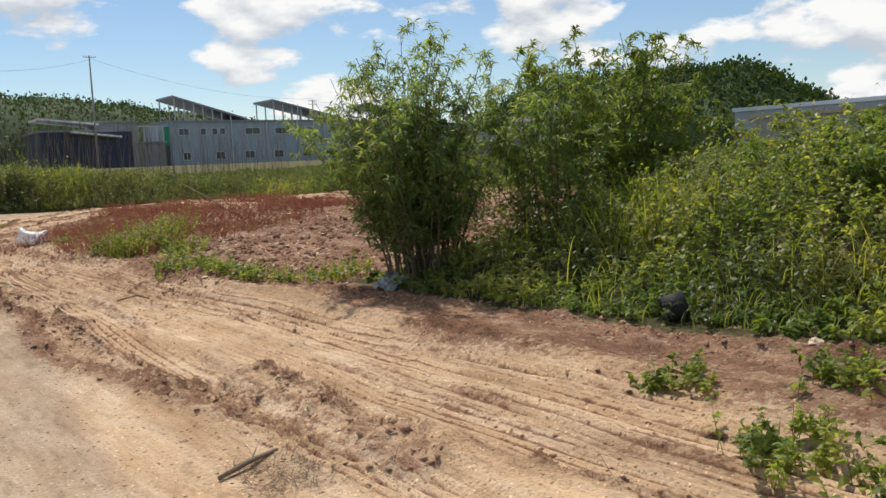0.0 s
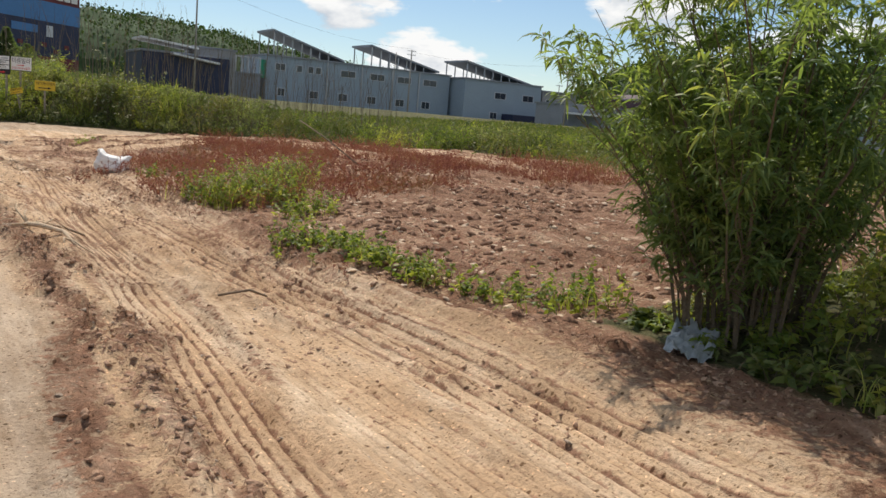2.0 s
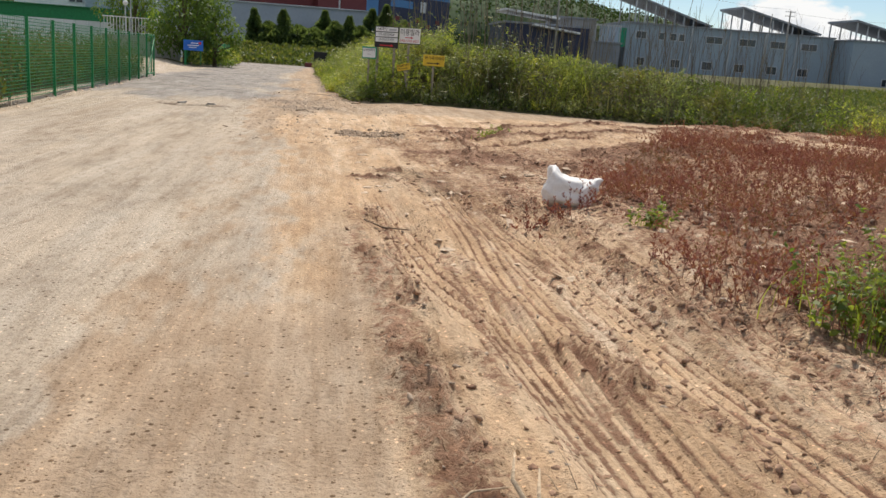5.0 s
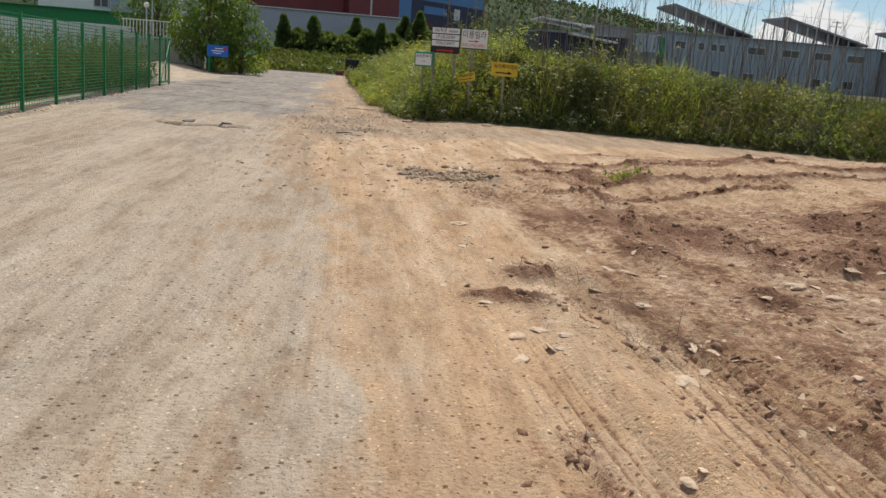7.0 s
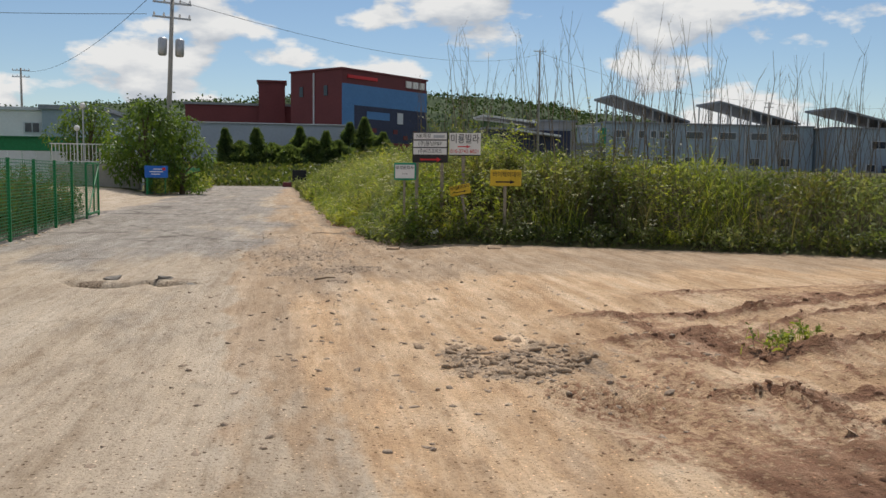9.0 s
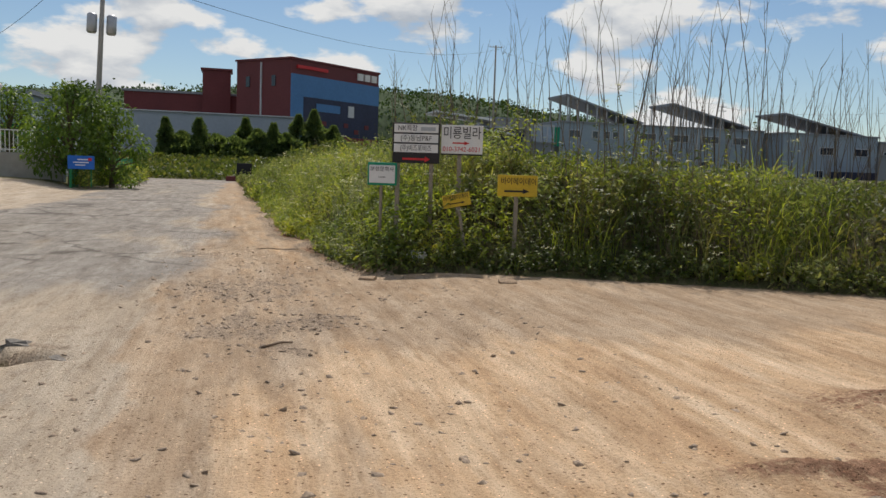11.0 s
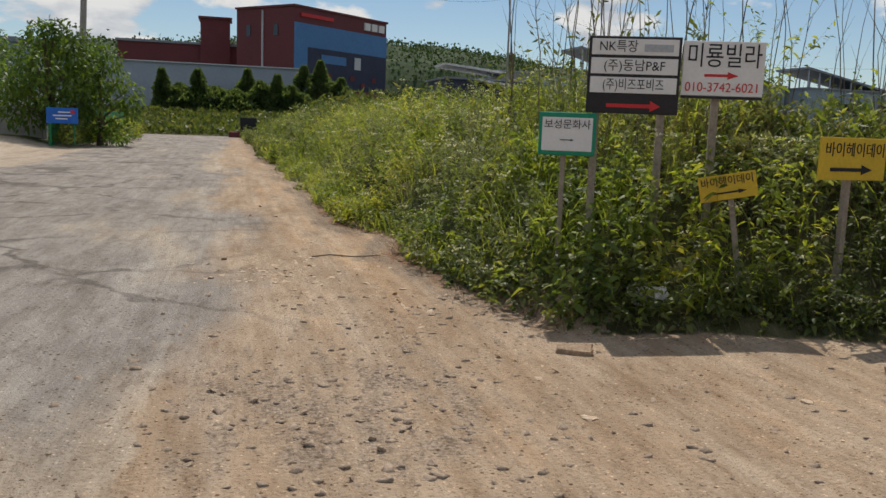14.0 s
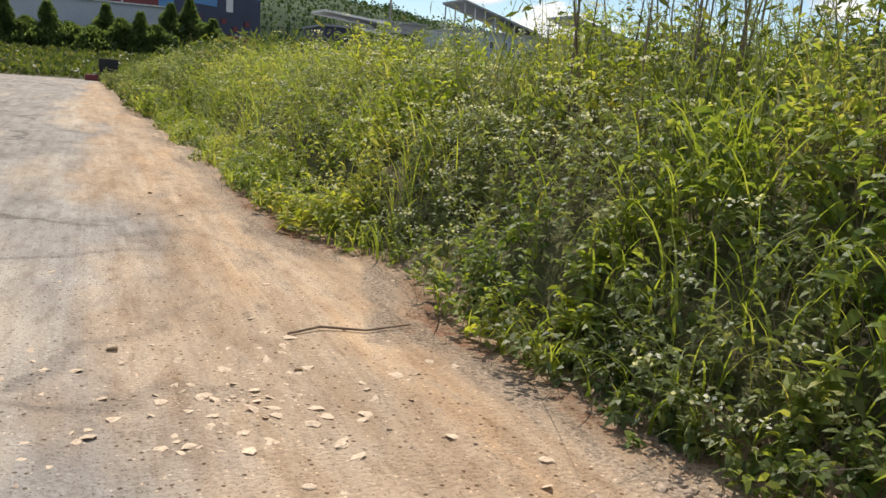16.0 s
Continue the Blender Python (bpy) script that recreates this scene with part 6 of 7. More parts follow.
def gateway():
    w = tagged(empty("gate_wall", pose(-8.2, 71, 0.1)), "low concrete wall with white railing beside the drive", "wall")
    z = float(ground_z(-8.2, 71)) - 0.1
    part("wall", box_bm(-4.0, 0.85, -0.12, 0.12, z - 0.3, 1.6, 0.02), M_CONC, w)
    part("end_post", box_bm(0.86, 1.0, -0.07, 0.07, z - 0.3, 2.9, 0.01), M_STEEL, w, "pale steel gate post")
    for zz in (1.72, 2.72):
        part("rail", box_bm(-4.0, 0.85, -0.03, 0.03, zz, zz + 0.06), M_SIGNWHITE, w)
    bar = part("railing_bar", box_bm(-0.018, 0.018, -0.018, 0.018, 1.62, 2.78), M_SIGNWHITE, w)
    bar.matrix_basis = pose(-3.9, 0, 0)
    for i in range(1, 24):
        o = new("railing_bar", bar.data)
        o.parent = w
        o.matrix_basis = pose(-3.9 + i * 0.2, 0, 0)
    # panel fence that turns along the road, and the blue notice on it
    f = tagged(empty("panel_fence", pose(-6.35, 67.2, 0.2)), "green panel fence overgrown with weeds", "fence")
    z = float(ground_z(-6.0, 70)) - 0.3
    po = part("post", box_bm(-0.035, 0.035, -0.035, 0.035, z - 0.1, 1.5, 0.006), M_FENCE, f)
    pa = part("panel", box_bm(-0.012, 0.012, 0.04, 2.26, z + 0.05, 1.40, 0.004), M_FENCE, f)
    for i in range(1, 8):
        for src in (po, pa)[:2 if i < 7 else 1]:
            o = new(src.name.split(".")[0], src.data)
            o.parent = f
            o.matrix_basis = pose(0.16 * i, i * 2.3, 0, 0, 0, -4.0)
    b = tagged(empty("notice_board", pose(-6.3, 66.9, float(ground_z(-6.3, 66.9)) + 0.15)), "blue notice board with small white lettering on posts", "sign")
    part("board", box_bm(-0.1, 1.1, -0.02, 0.02, 0.78, 1.42, 0.01), M_BLUE, b)
    for k, (x0, x1, zz) in enumerate(((0.35, 0.8, 1.22), (0.15, 0.85, 1.08), (0.25, 0.7, 0.95))):
        part("lettering", box_bm(x0, x1, -0.026, -0.02, zz, zz + 0.045), M_SIGNWHITE, b)
    part("red_mark", box_bm(0.82, 0.98, -0.026, -0.02, 1.18, 1.32), M_RED, b)
    for px in (0.05, 0.95):
        part("post", box_bm(px - 0.02, px + 0.02, 0.02, 0.06, -0.1, 1.42), M_FENCE, b)
    fo = Foliage()
    a = scatter(1500, -7.4, -4.2, 67.3, 84, lambda x, y: np.abs(x - (-6.0 + (y - 67) * 0.07)) < 0.5)
    leafy_stems(fo, a, 0.5 + 0.9 * RNG.random(len(a)), 9, 0.22, 0.09, lean=0.12, rad=0.005, small=True)
    tagged(fo.make("verge_weeds", [L_WEED, M_TWIG]), "weeds along the panel fence", "weeds", kind="stuff")
    bx = tagged(empty("roadside_box", pose(1.6, 100, float(ground_z(1.6, 100)))), "dark box on a stand at the road's end", "box")
    part("case", box_bm(-0.1, 1.2, -0.5, 0.5, 0.45, 1.6, 0.03), M_RUBBER, bx)
    part("base", box_bm(-1.0, 1.2, -0.4, 0.4, 0.0, 0.44, 0.03), M_BRICK, bx, "rusty red base")
    for lx, lz in ((-10.6, 4.8), (-10.95, 3.5)):
        l = tagged(empty("garden_lamp", pose(lx, 72, float(ground_z(lx, 72)))), "globe lamp on a slim grey post", "lamp")
        part("post", tube_bm([(0, 0, -0.1), (0, 0, lz - 0.3)], 0.045, 8), M_STEEL, l)
        bm = bmesh.new()
        bmesh.ops.create_uvsphere(bm, u_segments=14, v_segments=8, radius=0.17, matrix=Matrix.Translation((0, 0, lz - 0.15)))
        part("globe", bm, M_SIGNWHITE, l, "white globe", True)


gateway()


# ---- trees ----
def blob_leaves(fo, centres, radii, per, size, squash=0.8):
    for c, r in zip(centres, radii):
        n = int(per * r * r)
        d = unit(RNG.normal(size=(n, 3)))
        p = np.array(c) + d * (r * (0.45 + 0.62 * RNG.random((n, 1)) ** 0.5)) * np.array([1, 1, squash])
        fo.leaves(p, d + RNG.normal(size=d.shape) * 0.8 - np.array([0, 0, 0.2]), size * (0.6 + 0.8 * RNG.random(n)), size * 0.42, droop=0.3)


def tree(name, x, y, h, r, label, mat, size=0.3, per=90, lobes=16, trunk=0.16, low=0.25):
    z = float(ground_z(x, y))
    e = tagged(empty(name, pose(x, y, z)), label, "tree")
    fo = Foliage()
    cs, rs, limbs = [], [], bmesh.new()
    tube_bm([(0, 0, -0.2), (0.05, 0.02, h * 0.3), (0.0, 0.1, h * 0.62), (0.1, 0.05, h * 0.85)], [trunk, trunk * 0.8, trunk * 0.5, trunk * 0.2], 8, limbs)
    for i in range(lobes):
        f = low + (1 - low) * (i + 0.5) / lobes
        a = i * 2.4 + RNG.random()
        k = r * math.sin(math.pi * min(0.95, 0.18 + 0.78 * (f - low) / (1 - low))) * (0.55 + 0.35 * RNG.random())
        c = (math.cos(a) * k, math.sin(a) * k, h * f - 0.1)
        cs.append(c)
        rs.append(r * (0.22 + 0.26 * RNG.random()))
        tube_bm([(0, 0.05, h * f * 0.55), (c[0] * 0.5, c[1] * 0.5, h * f * 0.8), c], [trunk * 0.4, trunk * 0.25, trunk * 0.1], 5, limbs)
    blob_leaves(fo, cs, rs, per, size)
    part("trunk", limbs, M_BARK, e)
    c = fo.make("crown", [mat])
    c.parent = e
    return e


tree("broadleaf_tree", -6.7, 69.4, 5.0, 2.2, "leafy green tree beside the gateway", L_TREE, 0.27, 230, 30)
tree("broadleaf_tree", -5.0, 71.2, 4.3, 1.6, "dark green leafy tree behind the panel fence", L_TREE, 0.27, 300, 20, low=0.12)
tree("broadleaf_tree", -11.8, 79, 5.2, 2.2, "leafy tree behind the gate wall", L_TREE, 0.26, 220, 20)


def conifer(x, y, h, r):
    z = float(ground_z(x, y))
    e = tagged(empty("conifer", pose(x, y, z)), "dark green conical conifer in front of the wall", "tree", "conifers before the wall")
    part("trunk", tube_bm([(0, 0, -0.2), (0, 0, h * 0.5), (0, 0, h * 0.96)], [0.14, 0.09, 0.02], 6), M_BARK, e)
    fo = Foliage()
    n = 3600
    f = RNG.random(n) ** 0.9
    a = RNG.random(n) * 6.28
    k = r * 1.1 * (1 - f ** (1.1 if h > 4 else 3.0)) * (0.3 + 0.8 * RNG.random(n)) * (1 + 0.75 * vnoise(f * 5 + x, a * 1.3 + x, 7)) * 1.15
    p = np.stack([np.cos(a) * k, np.sin(a) * k, 0.1 + h * f], -1)
    fo.flakes(p, np.stack([np.cos(a), np.sin(a), 0.4 + 0.5 * RNG.normal(size=n)], -1), 0.5, 0.2)
    fo.make("crown", [L_PINE]).parent = e


for cx, ch, cr in ((-6.9, 4.6, 1.1), (-5.0, 3.0, 1.3), (-3.0, 4.7, 1.2), (-1.0, 2.8, 1.6), (1.2, 2.6, 1.7), (2.6, 5.0, 1.3), (4.0, 3.6, 1.1), (6.0, 4.4, 1.3), (7.6, 3.2, 1.5), (9.2, 5.6, 1.7), (11.2, 6.3, 1.9), (13.6, 4.4, 2.0)):
    conifer(cx, 133 + 1.5 * math.sin(cx * 3), ch, cr)


def crops():
    fo = Foliage()
    n = 14000
    x, y = RNG.uniform(-16, 26, n), RNG.uniform(103, 131, n)
    p = np.stack([x, y, ground_z(x, y) + 0.15 + 0.5 * RNG.random(n) * (0.6 + 0.5 * np.sin(y * 1.1))], -1)
    fo.flakes(p, RNG.normal(size=p.shape) + np.array([0, 0, 0.5]), 0.5, 0.3)
    tagged(fo.make("crop_field", [L_SHADE_LEAF]), "low green crop rows at the end of the road", "crops", kind="stuff")
    # hedge that closes the view along the drive and behind the fence
    fo = Foliage()
    x, y = RNG.uniform(-40, -6.0, 26000), RNG.uniform(-4, 118, 26000)
    k = (y < 45) | (y > 86)
    x, y = x[k], y[k]
    p = np.stack([x, y, ground_z(x, y) + 0.1 + 0.8 * RNG.random(len(x))], -1)
    fo.flakes(p, RNG.normal(size=p.shape) + np.array([0, 0, 0.4]), 0.34, 0.13)
    tagged(fo.make("yard_weeds", [L_SHADE_LEAF]), "weeds over the yard behind the fence", "weeds", kind="stuff")


crops()


# ---- buildings in the distance ----
def window(parent, x, y, z, w, h, panes=2):
    wd = part("window", box_bm(x - w / 2 - 0.12, x + w / 2 + 0.12, y - 0.10, y, z - h / 2 - 0.12, z + h / 2 + 0.12), M_FRAME, parent)
    k = w / panes
    for i in range(panes):
        part("pane", box_bm(x - w / 2 + i * k + 0.06, x - w / 2 + (i + 1) * k - 0.06, y - 0.14, y - 0.10, z - h / 2, z + h / 2), M_GLASS, wd)


def canopy(parent, x0, z0, x1, z1, y, deck, depth=11.0, thick=0.4, name="canopy_roof"):
    """A sloping roof of panels on slim posts."""
    bm = bmesh.new()
    q = [(x0, z0), (x1, z1), (x1, z1 - thick), (x0, z0 - thick)]
    f = [bm.verts.new((a, y, b)) for a, b in q]
    g = [bm.verts.new((a, y + depth, b)) for a, b in q]
    bm.faces.new(f)
    bm.faces.new(g[::-1])
    for i in range(4):
        bm.faces.new((f[i], g[i], g[(i + 1) % 4], f[(i + 1) % 4]))
    r = part(name, bm, M_DARKROOF, parent, "dark sloping panel roof on posts")
    for i in range(7):
        for yy in (y + 0.6, y + depth - 0.6):
            px = x0 + 0.5 + (x1 - x0) * 0.75 * i / 6
            zt = z0 - thick + (z1 - z0) * (px - x0) / (x1 - x0)
            if zt > deck + 0.2:
                part("canopy_post", box_bm(px - 0.11, px + 0.11, yy - 0.11, yy + 0.11, deck, zt + 0.1), M_STEEL, r)


def block(name, x0, x1, y0, y1, z0, z1, wall, label, roof=M_DARKROOF, lip=0.35, cat="building", m=None):
    b = tagged(empty(name, m), label, cat)
    part("wall", box_bm(x0, x1, y0, y1, z0, z1), wall, b)
    part("roof", box_bm(x0 - 0.3, x1 + 0.3, y0 - 0.3, y1 + 0.3, z1 + 0.01, z1 + lip), roof, b)
    return b


FAR = Matrix.Translation((1.73, 0, 0)) @ Matrix.Diagonal((1.03, 1, 1.03, 1))

EAST = Matrix.Translation((0, 3.0, 0))


def factories():
    b = block("factory", 61.4, 107.5, 187, 205, 0, 12.0, M_FACTORY, "long pale two-storey factory with panel canopies on roof", m=FAR)
    for wx, ww in ((64.6, 2.2), (69.0, 1.2), (71.6, 1.2), (73.4, 1.2), (80.6, 3.6), (88.0, 3.6), (95.0, 3.6), (102.0, 3.6)):
        window(b, wx, 187, 9.9, ww, 1.3, 2 if ww > 2 else 1)
    for wx, ww in ((65.0, 1.6), (72.6, 2.0), (79.6, 2.2), (86.8, 2.2), (94.2, 2.2), (101.2, 2.2)):
        window(b, wx, 187, 4.6, ww, 1.5)
    part("stair_panel", box_bm(60.2, 61.3, 186.6, 188, 7.2, 11.0), M_TEAL, b, "pale green stair panel")
    for px in (75.5, 84.0, 91.8, 99.0):
        part("downpipe", box_bm(px - 0.15, px + 0.15, 186.75, 187, 1, 12.0), M_STEEL, b)
    canopy(b, 63.0, 17.8, 80.0, 12.9, 188, 12.36)
    canopy(b, 86.5, 17.2, 105.0, 13.0, 188, 12.36)
    b = block("factory", 108.3, 131.0, 181, 196, 0, 11.6, M_FACTORY, "pale two-storey factory beside a blue loading canopy", m=FAR)
    for wx in (118.6, 127.0):
        window(b, wx, 181, 8.4, 3.2, 1.4)
    window(b, 117.0, 181, 3.6, 2.0, 1.4)
    part("loading_canopy", box_bm(119.5, 131.2, 176, 180.9, 1.0, 4.2), M_PANELNAVY, b, "dark blue loading canopy")
    canopy(b, 109.0, 16.0, 129.0, 12.0, 182, 11.96)
    b = block("annex", 131.5, 142.5, 181, 194, 0, 10.6, M_FACTORY2, "grey-beige two-storey building with narrow windows", m=FAR)
    for wx in (133.2, 136.4, 139.6):
        window(b, wx, 181, 7.6, 1.0, 2.2, 1)
    b = block("warehouse", 143, 176, 185, 200, 0, 8.2, M_DARKROOF, "long dark low warehouse", m=FAR)
    block("shed", 146, 158, 170, 178, 0, 4.4, M_FACTORY2, "low shed with a white roof", M_WHITEROOF, m=FAR)
    b = block("house", 136.6, 161, 150, 162, 0, 9.4, M_MAROON, "dark maroon building with white framed windows", m=FAR)
    bm = bmesh.new()
    q = [(136.2, 9.6), (139.4, 10.9), (161.2, 10.4), (161.2, 9.6)]
    f, g = [bm.verts.new((x, 149.7, z)) for x, z in q], [bm.verts.new((x, 162.3, z)) for x, z in q]
    bm.faces.new(f)
    bm.faces.new(g[::-1])
    for k in range(4):
        bm.faces.new((f[k], g[k], g[(k + 1) % 4], f[(k + 1) % 4]))
    part("roof_ridge", bm, M_MAROON, b)
    for wx, wz in ((142.0, 6.2), (153.0, 6.0)):
        window(b, wx, 150, wz, 2.4, 1.5)
    part("white_panel", box_bm(136.0, 139.2, 149.8, 149.98, 3.8, 6.6), M_SIGNWHITE, b)
    part("porch_roof", box_bm(157, 171, 146.5, 150, 7.9, 8.2), M_WHITEROOF, b)
    b = block("shed", 162, 192, 149, 160, 0, 5.6, M_FACTORY, "low pale shed under a dark roof", m=FAR)
    b = block("shed", 116.5, 135.6, 153, 163, 0, 7.0, M_DARKROOF, "low dark shed with a white lean-to roof", m=FAR)
    part("lean_to_roof", box_bm(117.0, 127.0, 149.5, 152.6, 5.0, 5.4), M_WHITEROOF, b)
    b = block("shed", 33.5, 50.0, 175, 190, 0, 9.6, M_PANELNAVY, "dark open shed with white sloping roofs", m=FAR)
    for x0, z0, x1, z1, y in ((33.2, 12.2, 43.8, 11.2, 174.4), (38.6, 9.7, 47.4, 8.7, 172.5)):
        bm = bmesh.new()
        q = [(x0, z0), (x1, z1), (x1, z1 - 0.35), (x0, z0 - 0.35)]
        f = [bm.verts.new((a, y, c)) for a, c in q]
        g = [bm.verts.new((a, y + 9, c)) for a, c in q]
        bm.faces.new(f)
        bm.faces.new(g[::-1])
        for i in range(4):
            bm.faces.new((f[i], g[i], g[(i + 1) % 4], f[(i + 1) % 4]))
        part("white_roof", bm, M_WHITEROOF, b)
    b = block("storehouse", 50.4, 60.0, 186, 198, 0, 7.6, M_DARKROOF, "dark storehouse with an open steel deck on top", m=FAR)
    part("deck_rail", box_bm(50.4, 60.0, 186.0, 186.3, 11.0, 11.3), M_STEEL, b)
    for px in np.linspace(50.6, 59.8, 8):
        part("deck_post", box_bm(px - 0.12, px + 0.12, 186, 186.24, 7.9, 11.0), M_STEEL, b)
    b = block("workshop", 44, 52, 178, 186, 0, 11.4, M_FACTORY2, "grey workshop behind the open shed", m=FAR)
    # low factories beyond the bushes at the start
    b = block("long_factory", 120, 140, 28, 78.5, 0, 7.0, M_FACTORY, "long low factory under a pale blue roof", M_BLUEROOF, 0.6, m=EAST)
    b = block("shed", 108, 118, 46, 68, 0, 5.3, M_FACTORY2, "weathered low sheds with pale roofs", M_STRAW, 0.5, m=EAST)


factories()


def red_plant():
    b = tagged(empty("red_factory", pose(9.2, 151.6, 1.0)), "dark red factory with blue and navy front panels", "building")
    # two walls meet at the near corner; local x runs along the front
    a = math.degrees(math.atan2(165.6 - 151.6, 24.6 - 9.2))
    L, D = math.hypot(165.6 - 151.6, 24.6 - 9.2), 11.5
    body = part("wall", box_bm(0, L, 0, D, 1.5, 16.3), M_BRICK, b)
    body.matrix_basis = pose(0, 0, 0, 0, 0, a)

    def on(name, x0, x1, z0, z1, mat, out=0.12, label=""):
        o = part(name, box_bm(x0, x1, -out, -0.004, z0, z1), mat, b, label)
        o.matrix_basis = pose(0, 0, 0, 0, 0, a)
        return o
    on("blue_band", 0.0, L, 11.0, 14.2, M_PANELBLUE, 0.15, "blue panel band")
    on("blue_column", 0.0, 2.6, 2.0, 10.99, M_PANELBLUE, 0.15, "blue panel column")
    on("navy_front", 2.62, L, 5.4, 10.98, M_PANELNAVY, 0.10, "dark navy glazed front")
    on("red_base", 2.62, L, 1.6, 5.38, M_BRICK, 0.10)
    on("strip_window", 5.5, 11.0, 9.0, 10.2, M_PANELBLUE, 0.2)
    on("strip_window", 13.0, 14.4, 8.6, 10.4, M_FRAME, 0.2)
    for k in range(3):
        on("sign_mark", L - 5.6 + k * 1.75, L - 4.3 + k * 1.75, 14.75, 15.85, M_SIGNWHITE, 0.25)
    on("small_lettering", 1.2, 8.0, 15.1, 15.6, M_RED, 0.2)
    for k in range(6):
        on("red_mark", 4.2 + k * 2.6, 5.2 + k * 2.6, 6.0 + (k % 2) * 0.9, 6.7 + (k % 2) * 0.9, M_BRICK, 0.2)
    roof = part("roof", box_bm(-0.2, L + 0.2, -0.2, D + 0.2, 16.31, 16.6), M_BRICK, b)
    roof.matrix_basis = pose(0, 0, 0, 0, 0, a)
    pipe = part("downpipe", box_bm(-0.2, 0.0, 6.0, 6.2, 2, 16.0), M_FRAME, b)
    pipe.matrix_basis = pose(0, 0, 0, 0, 0, a)
    for wy in (3.5, 9.0):
        o = part("side_window", box_bm(-0.1, -0.004, wy - 0.4, wy + 0.4, 12.4, 14.0), M_GLASS, b)
        o.matrix_basis = pose(0, 0, 0, 0, 0, a)
    block("red_tower", -3.9, 0.5, 167, 172, 2, 16.5, M_BRICK, "dark red stair tower of the factory", M_BRICK)
    block("red_hall", -16, 3.0, 168, 180, 2, 12.6, M_BRICK, "long dark red hall behind the wall", M_DARKROOF)
    block("grey_wall", -30.0, 9.2, 140, 140.6, 1.0, 8.0, M_WALL, "high pale grey wall in front of the red factory", M_FRAME, 0.15, "wall")
    b = block("left_factory", -25.7, -19.5, 120, 132, 0, 8.0, M_FACTORY, "pale grey factory with a dark roof", M_DARKROOF, 0.5)
    b = block("white_building", -34, -25.9, 121, 132, 0, 7.9, M_WHITEROOF, "white flat-roofed building behind the yard", M_FRAME)
    window(b, -27.0, 121, 6.0, 1.6, 1.0)
    block("net_fence", -40, -15, 112, 112.3, 0, 4.6, M_FENCE, "green netting along the yard", M_FENCE, 0.1, "fence")
    w = tagged(empty("plank_wall", pose(0, 0, 0)), "pale corrugated wall behind the mesh fence", "wall")
    for i in range(22):
        part("sheet", box_bm(-28 + i * 0.9, -28 + i * 0.9 + 0.86, 80 + 0.04 * (i % 2), 80.08 + 0.04 * (i % 2), 0.2, 2.6), M_WHITEROOF, w)


red_plant()


# ---- poles and cables ----
def utility_pole(x, y, top, label, r=0.16, arms=2, lean=0.0, cans=0, toward=0.0):
    z = float(ground_z(x, y))
    e = tagged(empty("utility_pole", pose(x, y, z, 0, lean, toward)), label, "pole", "utility poles")
    h = top - z
    part("mast", tube_bm([(0, 0, -0.3), (0, 0, h * 0.5), (0, 0, h)], [r, r * 0.85, r * 0.65], 10), M_POLE, e, smooth=True)
    for i in range(arms):
        zz = h - 0.35 - i * 0.85
        part("crossarm", box_bm(-1.1, 1.1, -0.05, 0.05, zz, zz + 0.1), M_STEEL, e)
        for px in (-1.0, -0.45, 0.45, 1.0):
            part("insulator", tube_bm([(px, 0, zz + 0.1), (px, 0, zz + 0.2), (px, 0, zz + 0.32)], [0.05, 0.07, 0.03], 8), M_SIGNWHITE, e)
    for i in range(cans):
        px = -0.48 if i == 0 else 0.5
        c = part("transformer", tube_bm([(px, 0, h - 3.4), (px, 0, h - 3.3), (px, 0, h - 2.45), (px, 0, h - 2.35)], [0.2, 0.27, 0.27, 0.18], 12), M_STEEL, e, "grey transformer can", True)
    return e


utility_pole(-6.05, 72.5, 11.6, "concrete utility pole with crossarms and transformers", 0.17, 2, 2.5, 2, 8)
utility_pole(42.9, 159, 22.5, "slim dark lamp pole beyond the field", 0.2, 1)
utility_pole(119, 148, 15.6, "utility pole beyond the factories", 0.2, 3)
utility_pole(-33.5, 140, 14.6, "distant utility pole behind the yard", 0.18, 2)
utility_pole(97, 178, 16.8, "utility pole in front of the factory", 0.2, 2)
utility_pole(92.4, 178, 15.8, "street lamp pole in front of the factory", 0.13, 0, 3)
utility_pole(136, 172, 12.6, "short utility pole by the annex", 0.15, 1)
for px, pt in ((170, 12), (178, 11.5), (186, 11)):
    utility_pole(px, 190, pt, "distant utility pole beyond the warehouse", 0.18, 2)


def cable(p0, p1, sag):
    pts = []
    for i in range(15):
        f = i / 14
        q = Vector(p0).lerp(Vector(p1), f)
        q.z -= sag * 4 * f * (1 - f)
        pts.append(q)
    ob = part("overhead_cable", tube_bm(pts, 0.016, 5), M_CABLE)
    tagged(ob, "thin black overhead cable between poles", "cable", "overhead cables")


cable((-5.1, 72.5, 11.4), (42.9, 159, 21.8), 2.2)
cable((-7.0, 72.5, 11.4), (-33.5, 140, 14.3), 1.5)
cable((-7.0, 72.5, 10.6), (-60, 60, 10.5), 1.2)
cable((42.9, 159, 22.0), (97, 178, 17.0), 2.0)
cable((97, 178, 16.4), (119, 148, 15.2), 1.2)
cable((119, 148, 15.2), (170, 190, 11.6), 1.6)


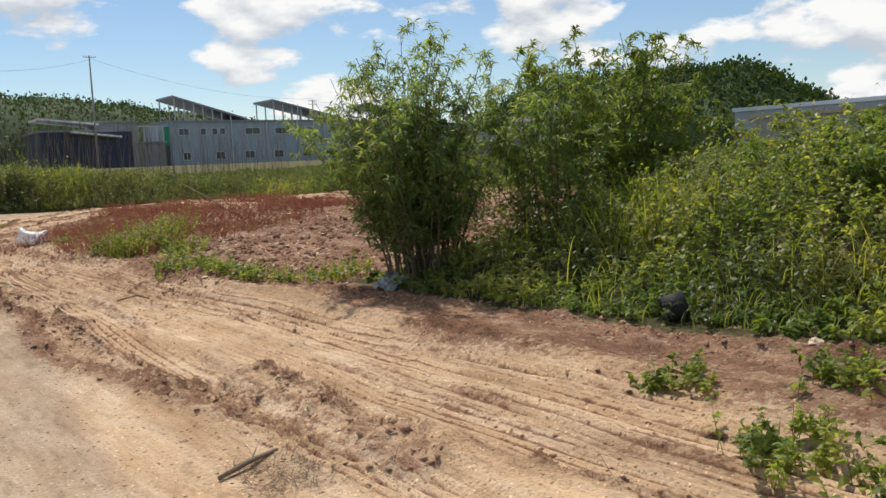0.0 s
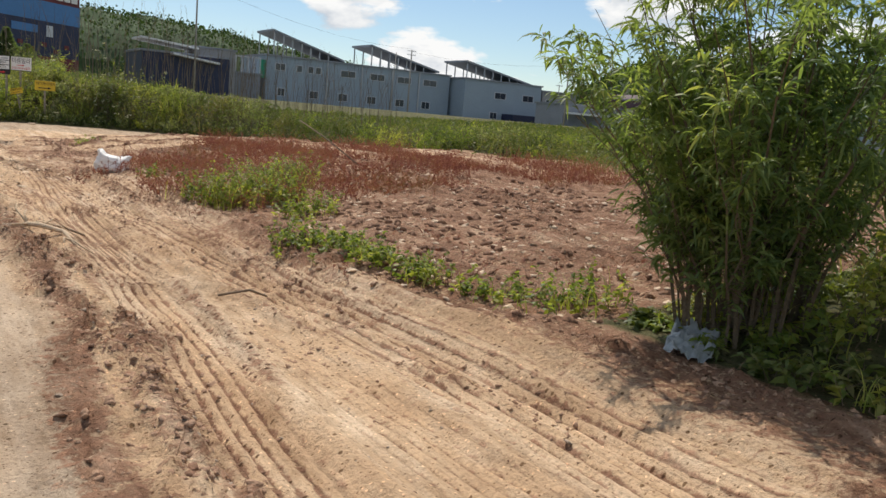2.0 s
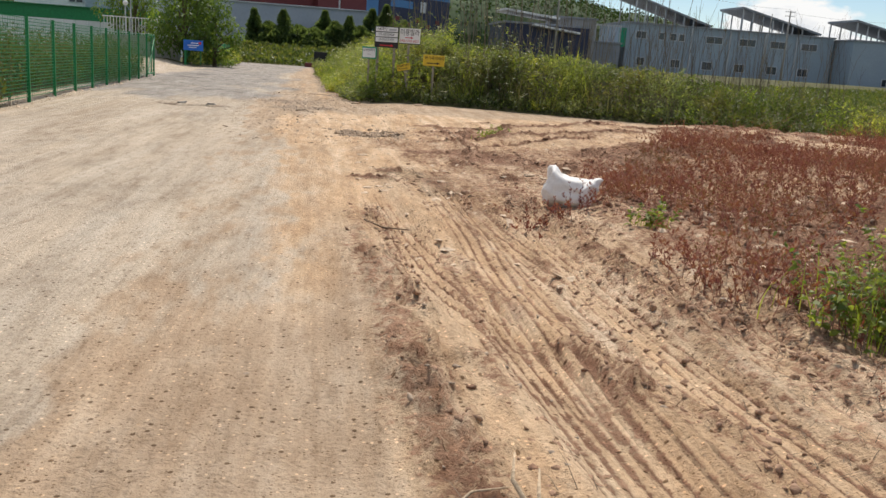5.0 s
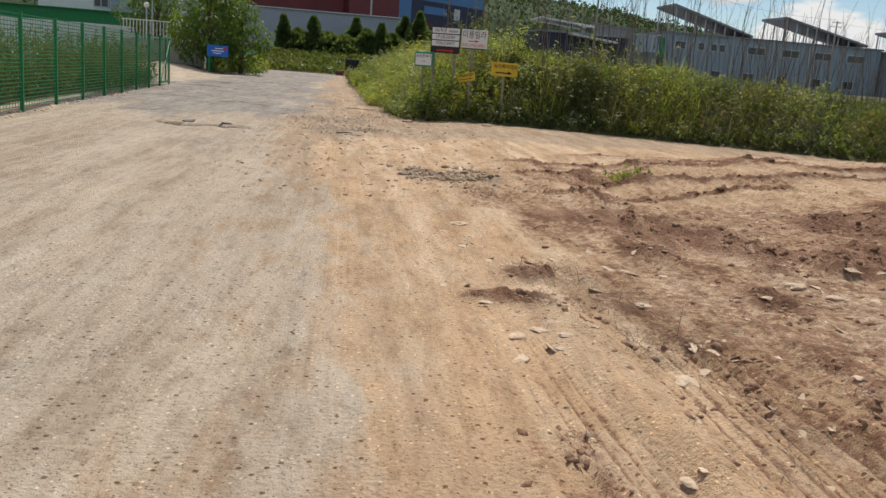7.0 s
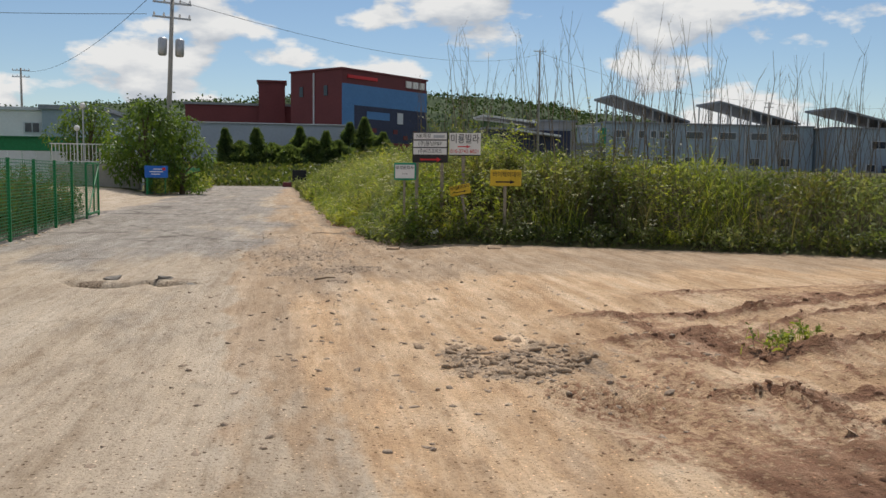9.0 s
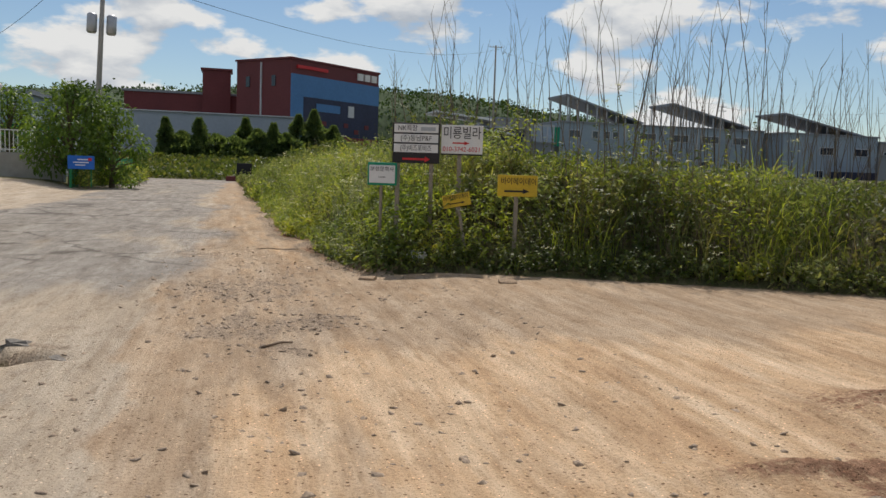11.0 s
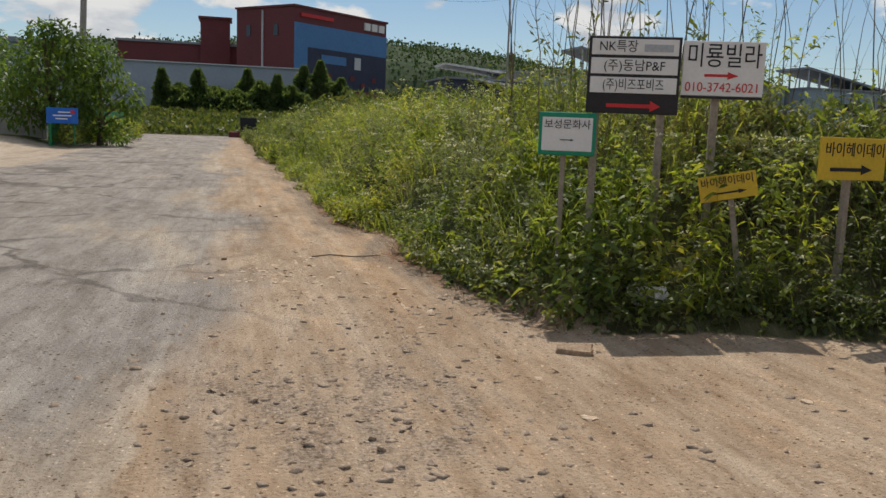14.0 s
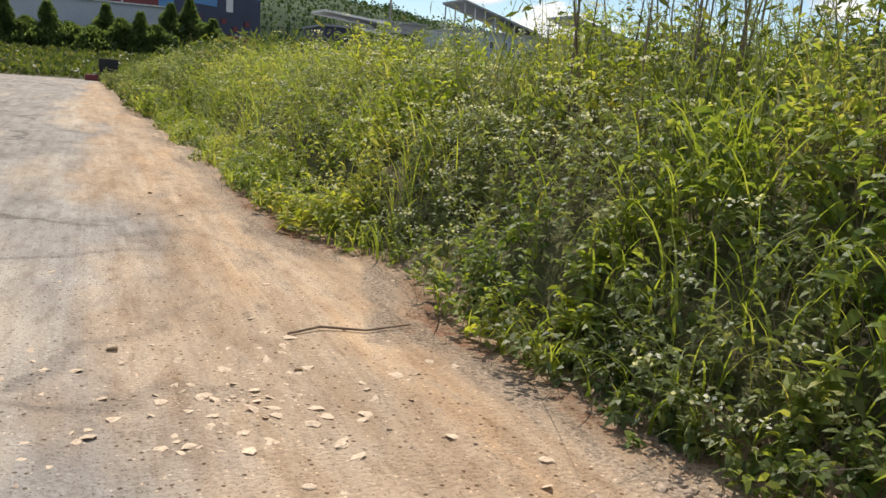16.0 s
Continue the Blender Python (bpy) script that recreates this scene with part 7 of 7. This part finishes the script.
# ---- wooded hills ----
def hill(name, pts, depth, label, seed):
    """A wooded ridge: canopy clumps over a rising slope; pts give x, y and crest height along it."""
    n = 260
    t = np.linspace(0, 1, n)
    px, py, pz = (np.interp(t, np.linspace(0, 1, len(pts)), [p[i] for p in pts]) for i in range(3))
    k = 22
    rows = []
    dirx, diry = np.gradient(px), np.gradient(py)
    ln = np.hypot(dirx, diry)
    nx, ny = -diry / ln, dirx / ln
    for j in range(k):
        f = j / (k - 1)
        off = depth * (f - 0.5)
        x, y = px + nx * off, py + ny * off
        h = pz * (np.sin(math.pi * min(1.0, 0.02 + 0.98 * f)) ** 0.6)
        if j in (0, k - 1):
            h = h * 0 - 3
        bump = 1.6 * fbm(x * 0.12 + seed, y * 0.12, seed, 3) + 1.2 * np.abs(vnoise(x * 0.35, y * 0.35, seed + 3))
        rows.append(np.stack([x, y, h + bump * (0.2 + 0.8 * math.sin(math.pi * f))], -1))
    v = np.stack(rows).reshape(-1, 3)
    i = (np.arange(k - 1)[:, None] * n + np.arange(n - 1)[None]).ravel()
    tri = np.concatenate([np.stack([i, i + 1, i + n + 1], -1), np.stack([i, i + n + 1, i + n], -1)])
    fo = Foliage()
    fo.add(v, tri, 0)
    m = 30000
    q = v[RNG.integers(n * 1, n * (k - 1), m)] + RNG.normal(size=(m, 3)) * np.array([1.5, 1.5, 0.8])
    fo.flakes(q, RNG.normal(size=q.shape) + np.array([0, 0, 0.8]), 0.6 + 0.8 * RNG.random(m), 0.8, 1)
    tagged(fo.make(name, [M_HILL, L_HILL]), label, "hill", kind="structure")


hill("backdrop_ridge", [(-260, 330, 12), (-120, 335, 18), (-42, 330, 24), (0, 332, 26), (55, 330, 29), (88, 330, 27), (112, 330, 24), (150, 340, 20), (260, 350, 10)], 90, "low wooded ridge beyond the factories", 4)
hill("backdrop_hill", [(180, 203, 7), (180, 193, 16), (180, 183, 20), (180, 165, 21), (180, 142, 21), (181, 128, 20), (182, 116, 18), (184, 105, 12), (186, 98, 8)], 60, "dark wooded hill behind the long factory", 9)
hill("backdrop_ridge_south", [(-300, -200, 12), (-100, -260, 16), (150, -260, 14), (330, -120, 14), (340, 60, 12)], 80, "low wooded ridge around the valley", 12)


# ---- the lower track is sheared sideways to fit the camera's view ----
def view_shear(y):
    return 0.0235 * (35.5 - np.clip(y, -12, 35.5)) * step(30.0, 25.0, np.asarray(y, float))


def shear_lower_track_to_view():
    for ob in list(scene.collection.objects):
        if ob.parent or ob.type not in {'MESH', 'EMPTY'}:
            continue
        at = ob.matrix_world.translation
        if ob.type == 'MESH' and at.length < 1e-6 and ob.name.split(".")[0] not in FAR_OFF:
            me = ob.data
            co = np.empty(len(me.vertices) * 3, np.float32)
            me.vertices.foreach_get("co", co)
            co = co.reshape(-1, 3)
            co[:, 0] += view_shear(co[:, 1])
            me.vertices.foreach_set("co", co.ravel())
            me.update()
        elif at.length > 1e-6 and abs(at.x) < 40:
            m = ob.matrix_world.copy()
            m.translation.x += float(view_shear(at.y))
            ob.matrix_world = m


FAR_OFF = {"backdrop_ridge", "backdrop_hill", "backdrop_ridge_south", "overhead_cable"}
shear_lower_track_to_view()
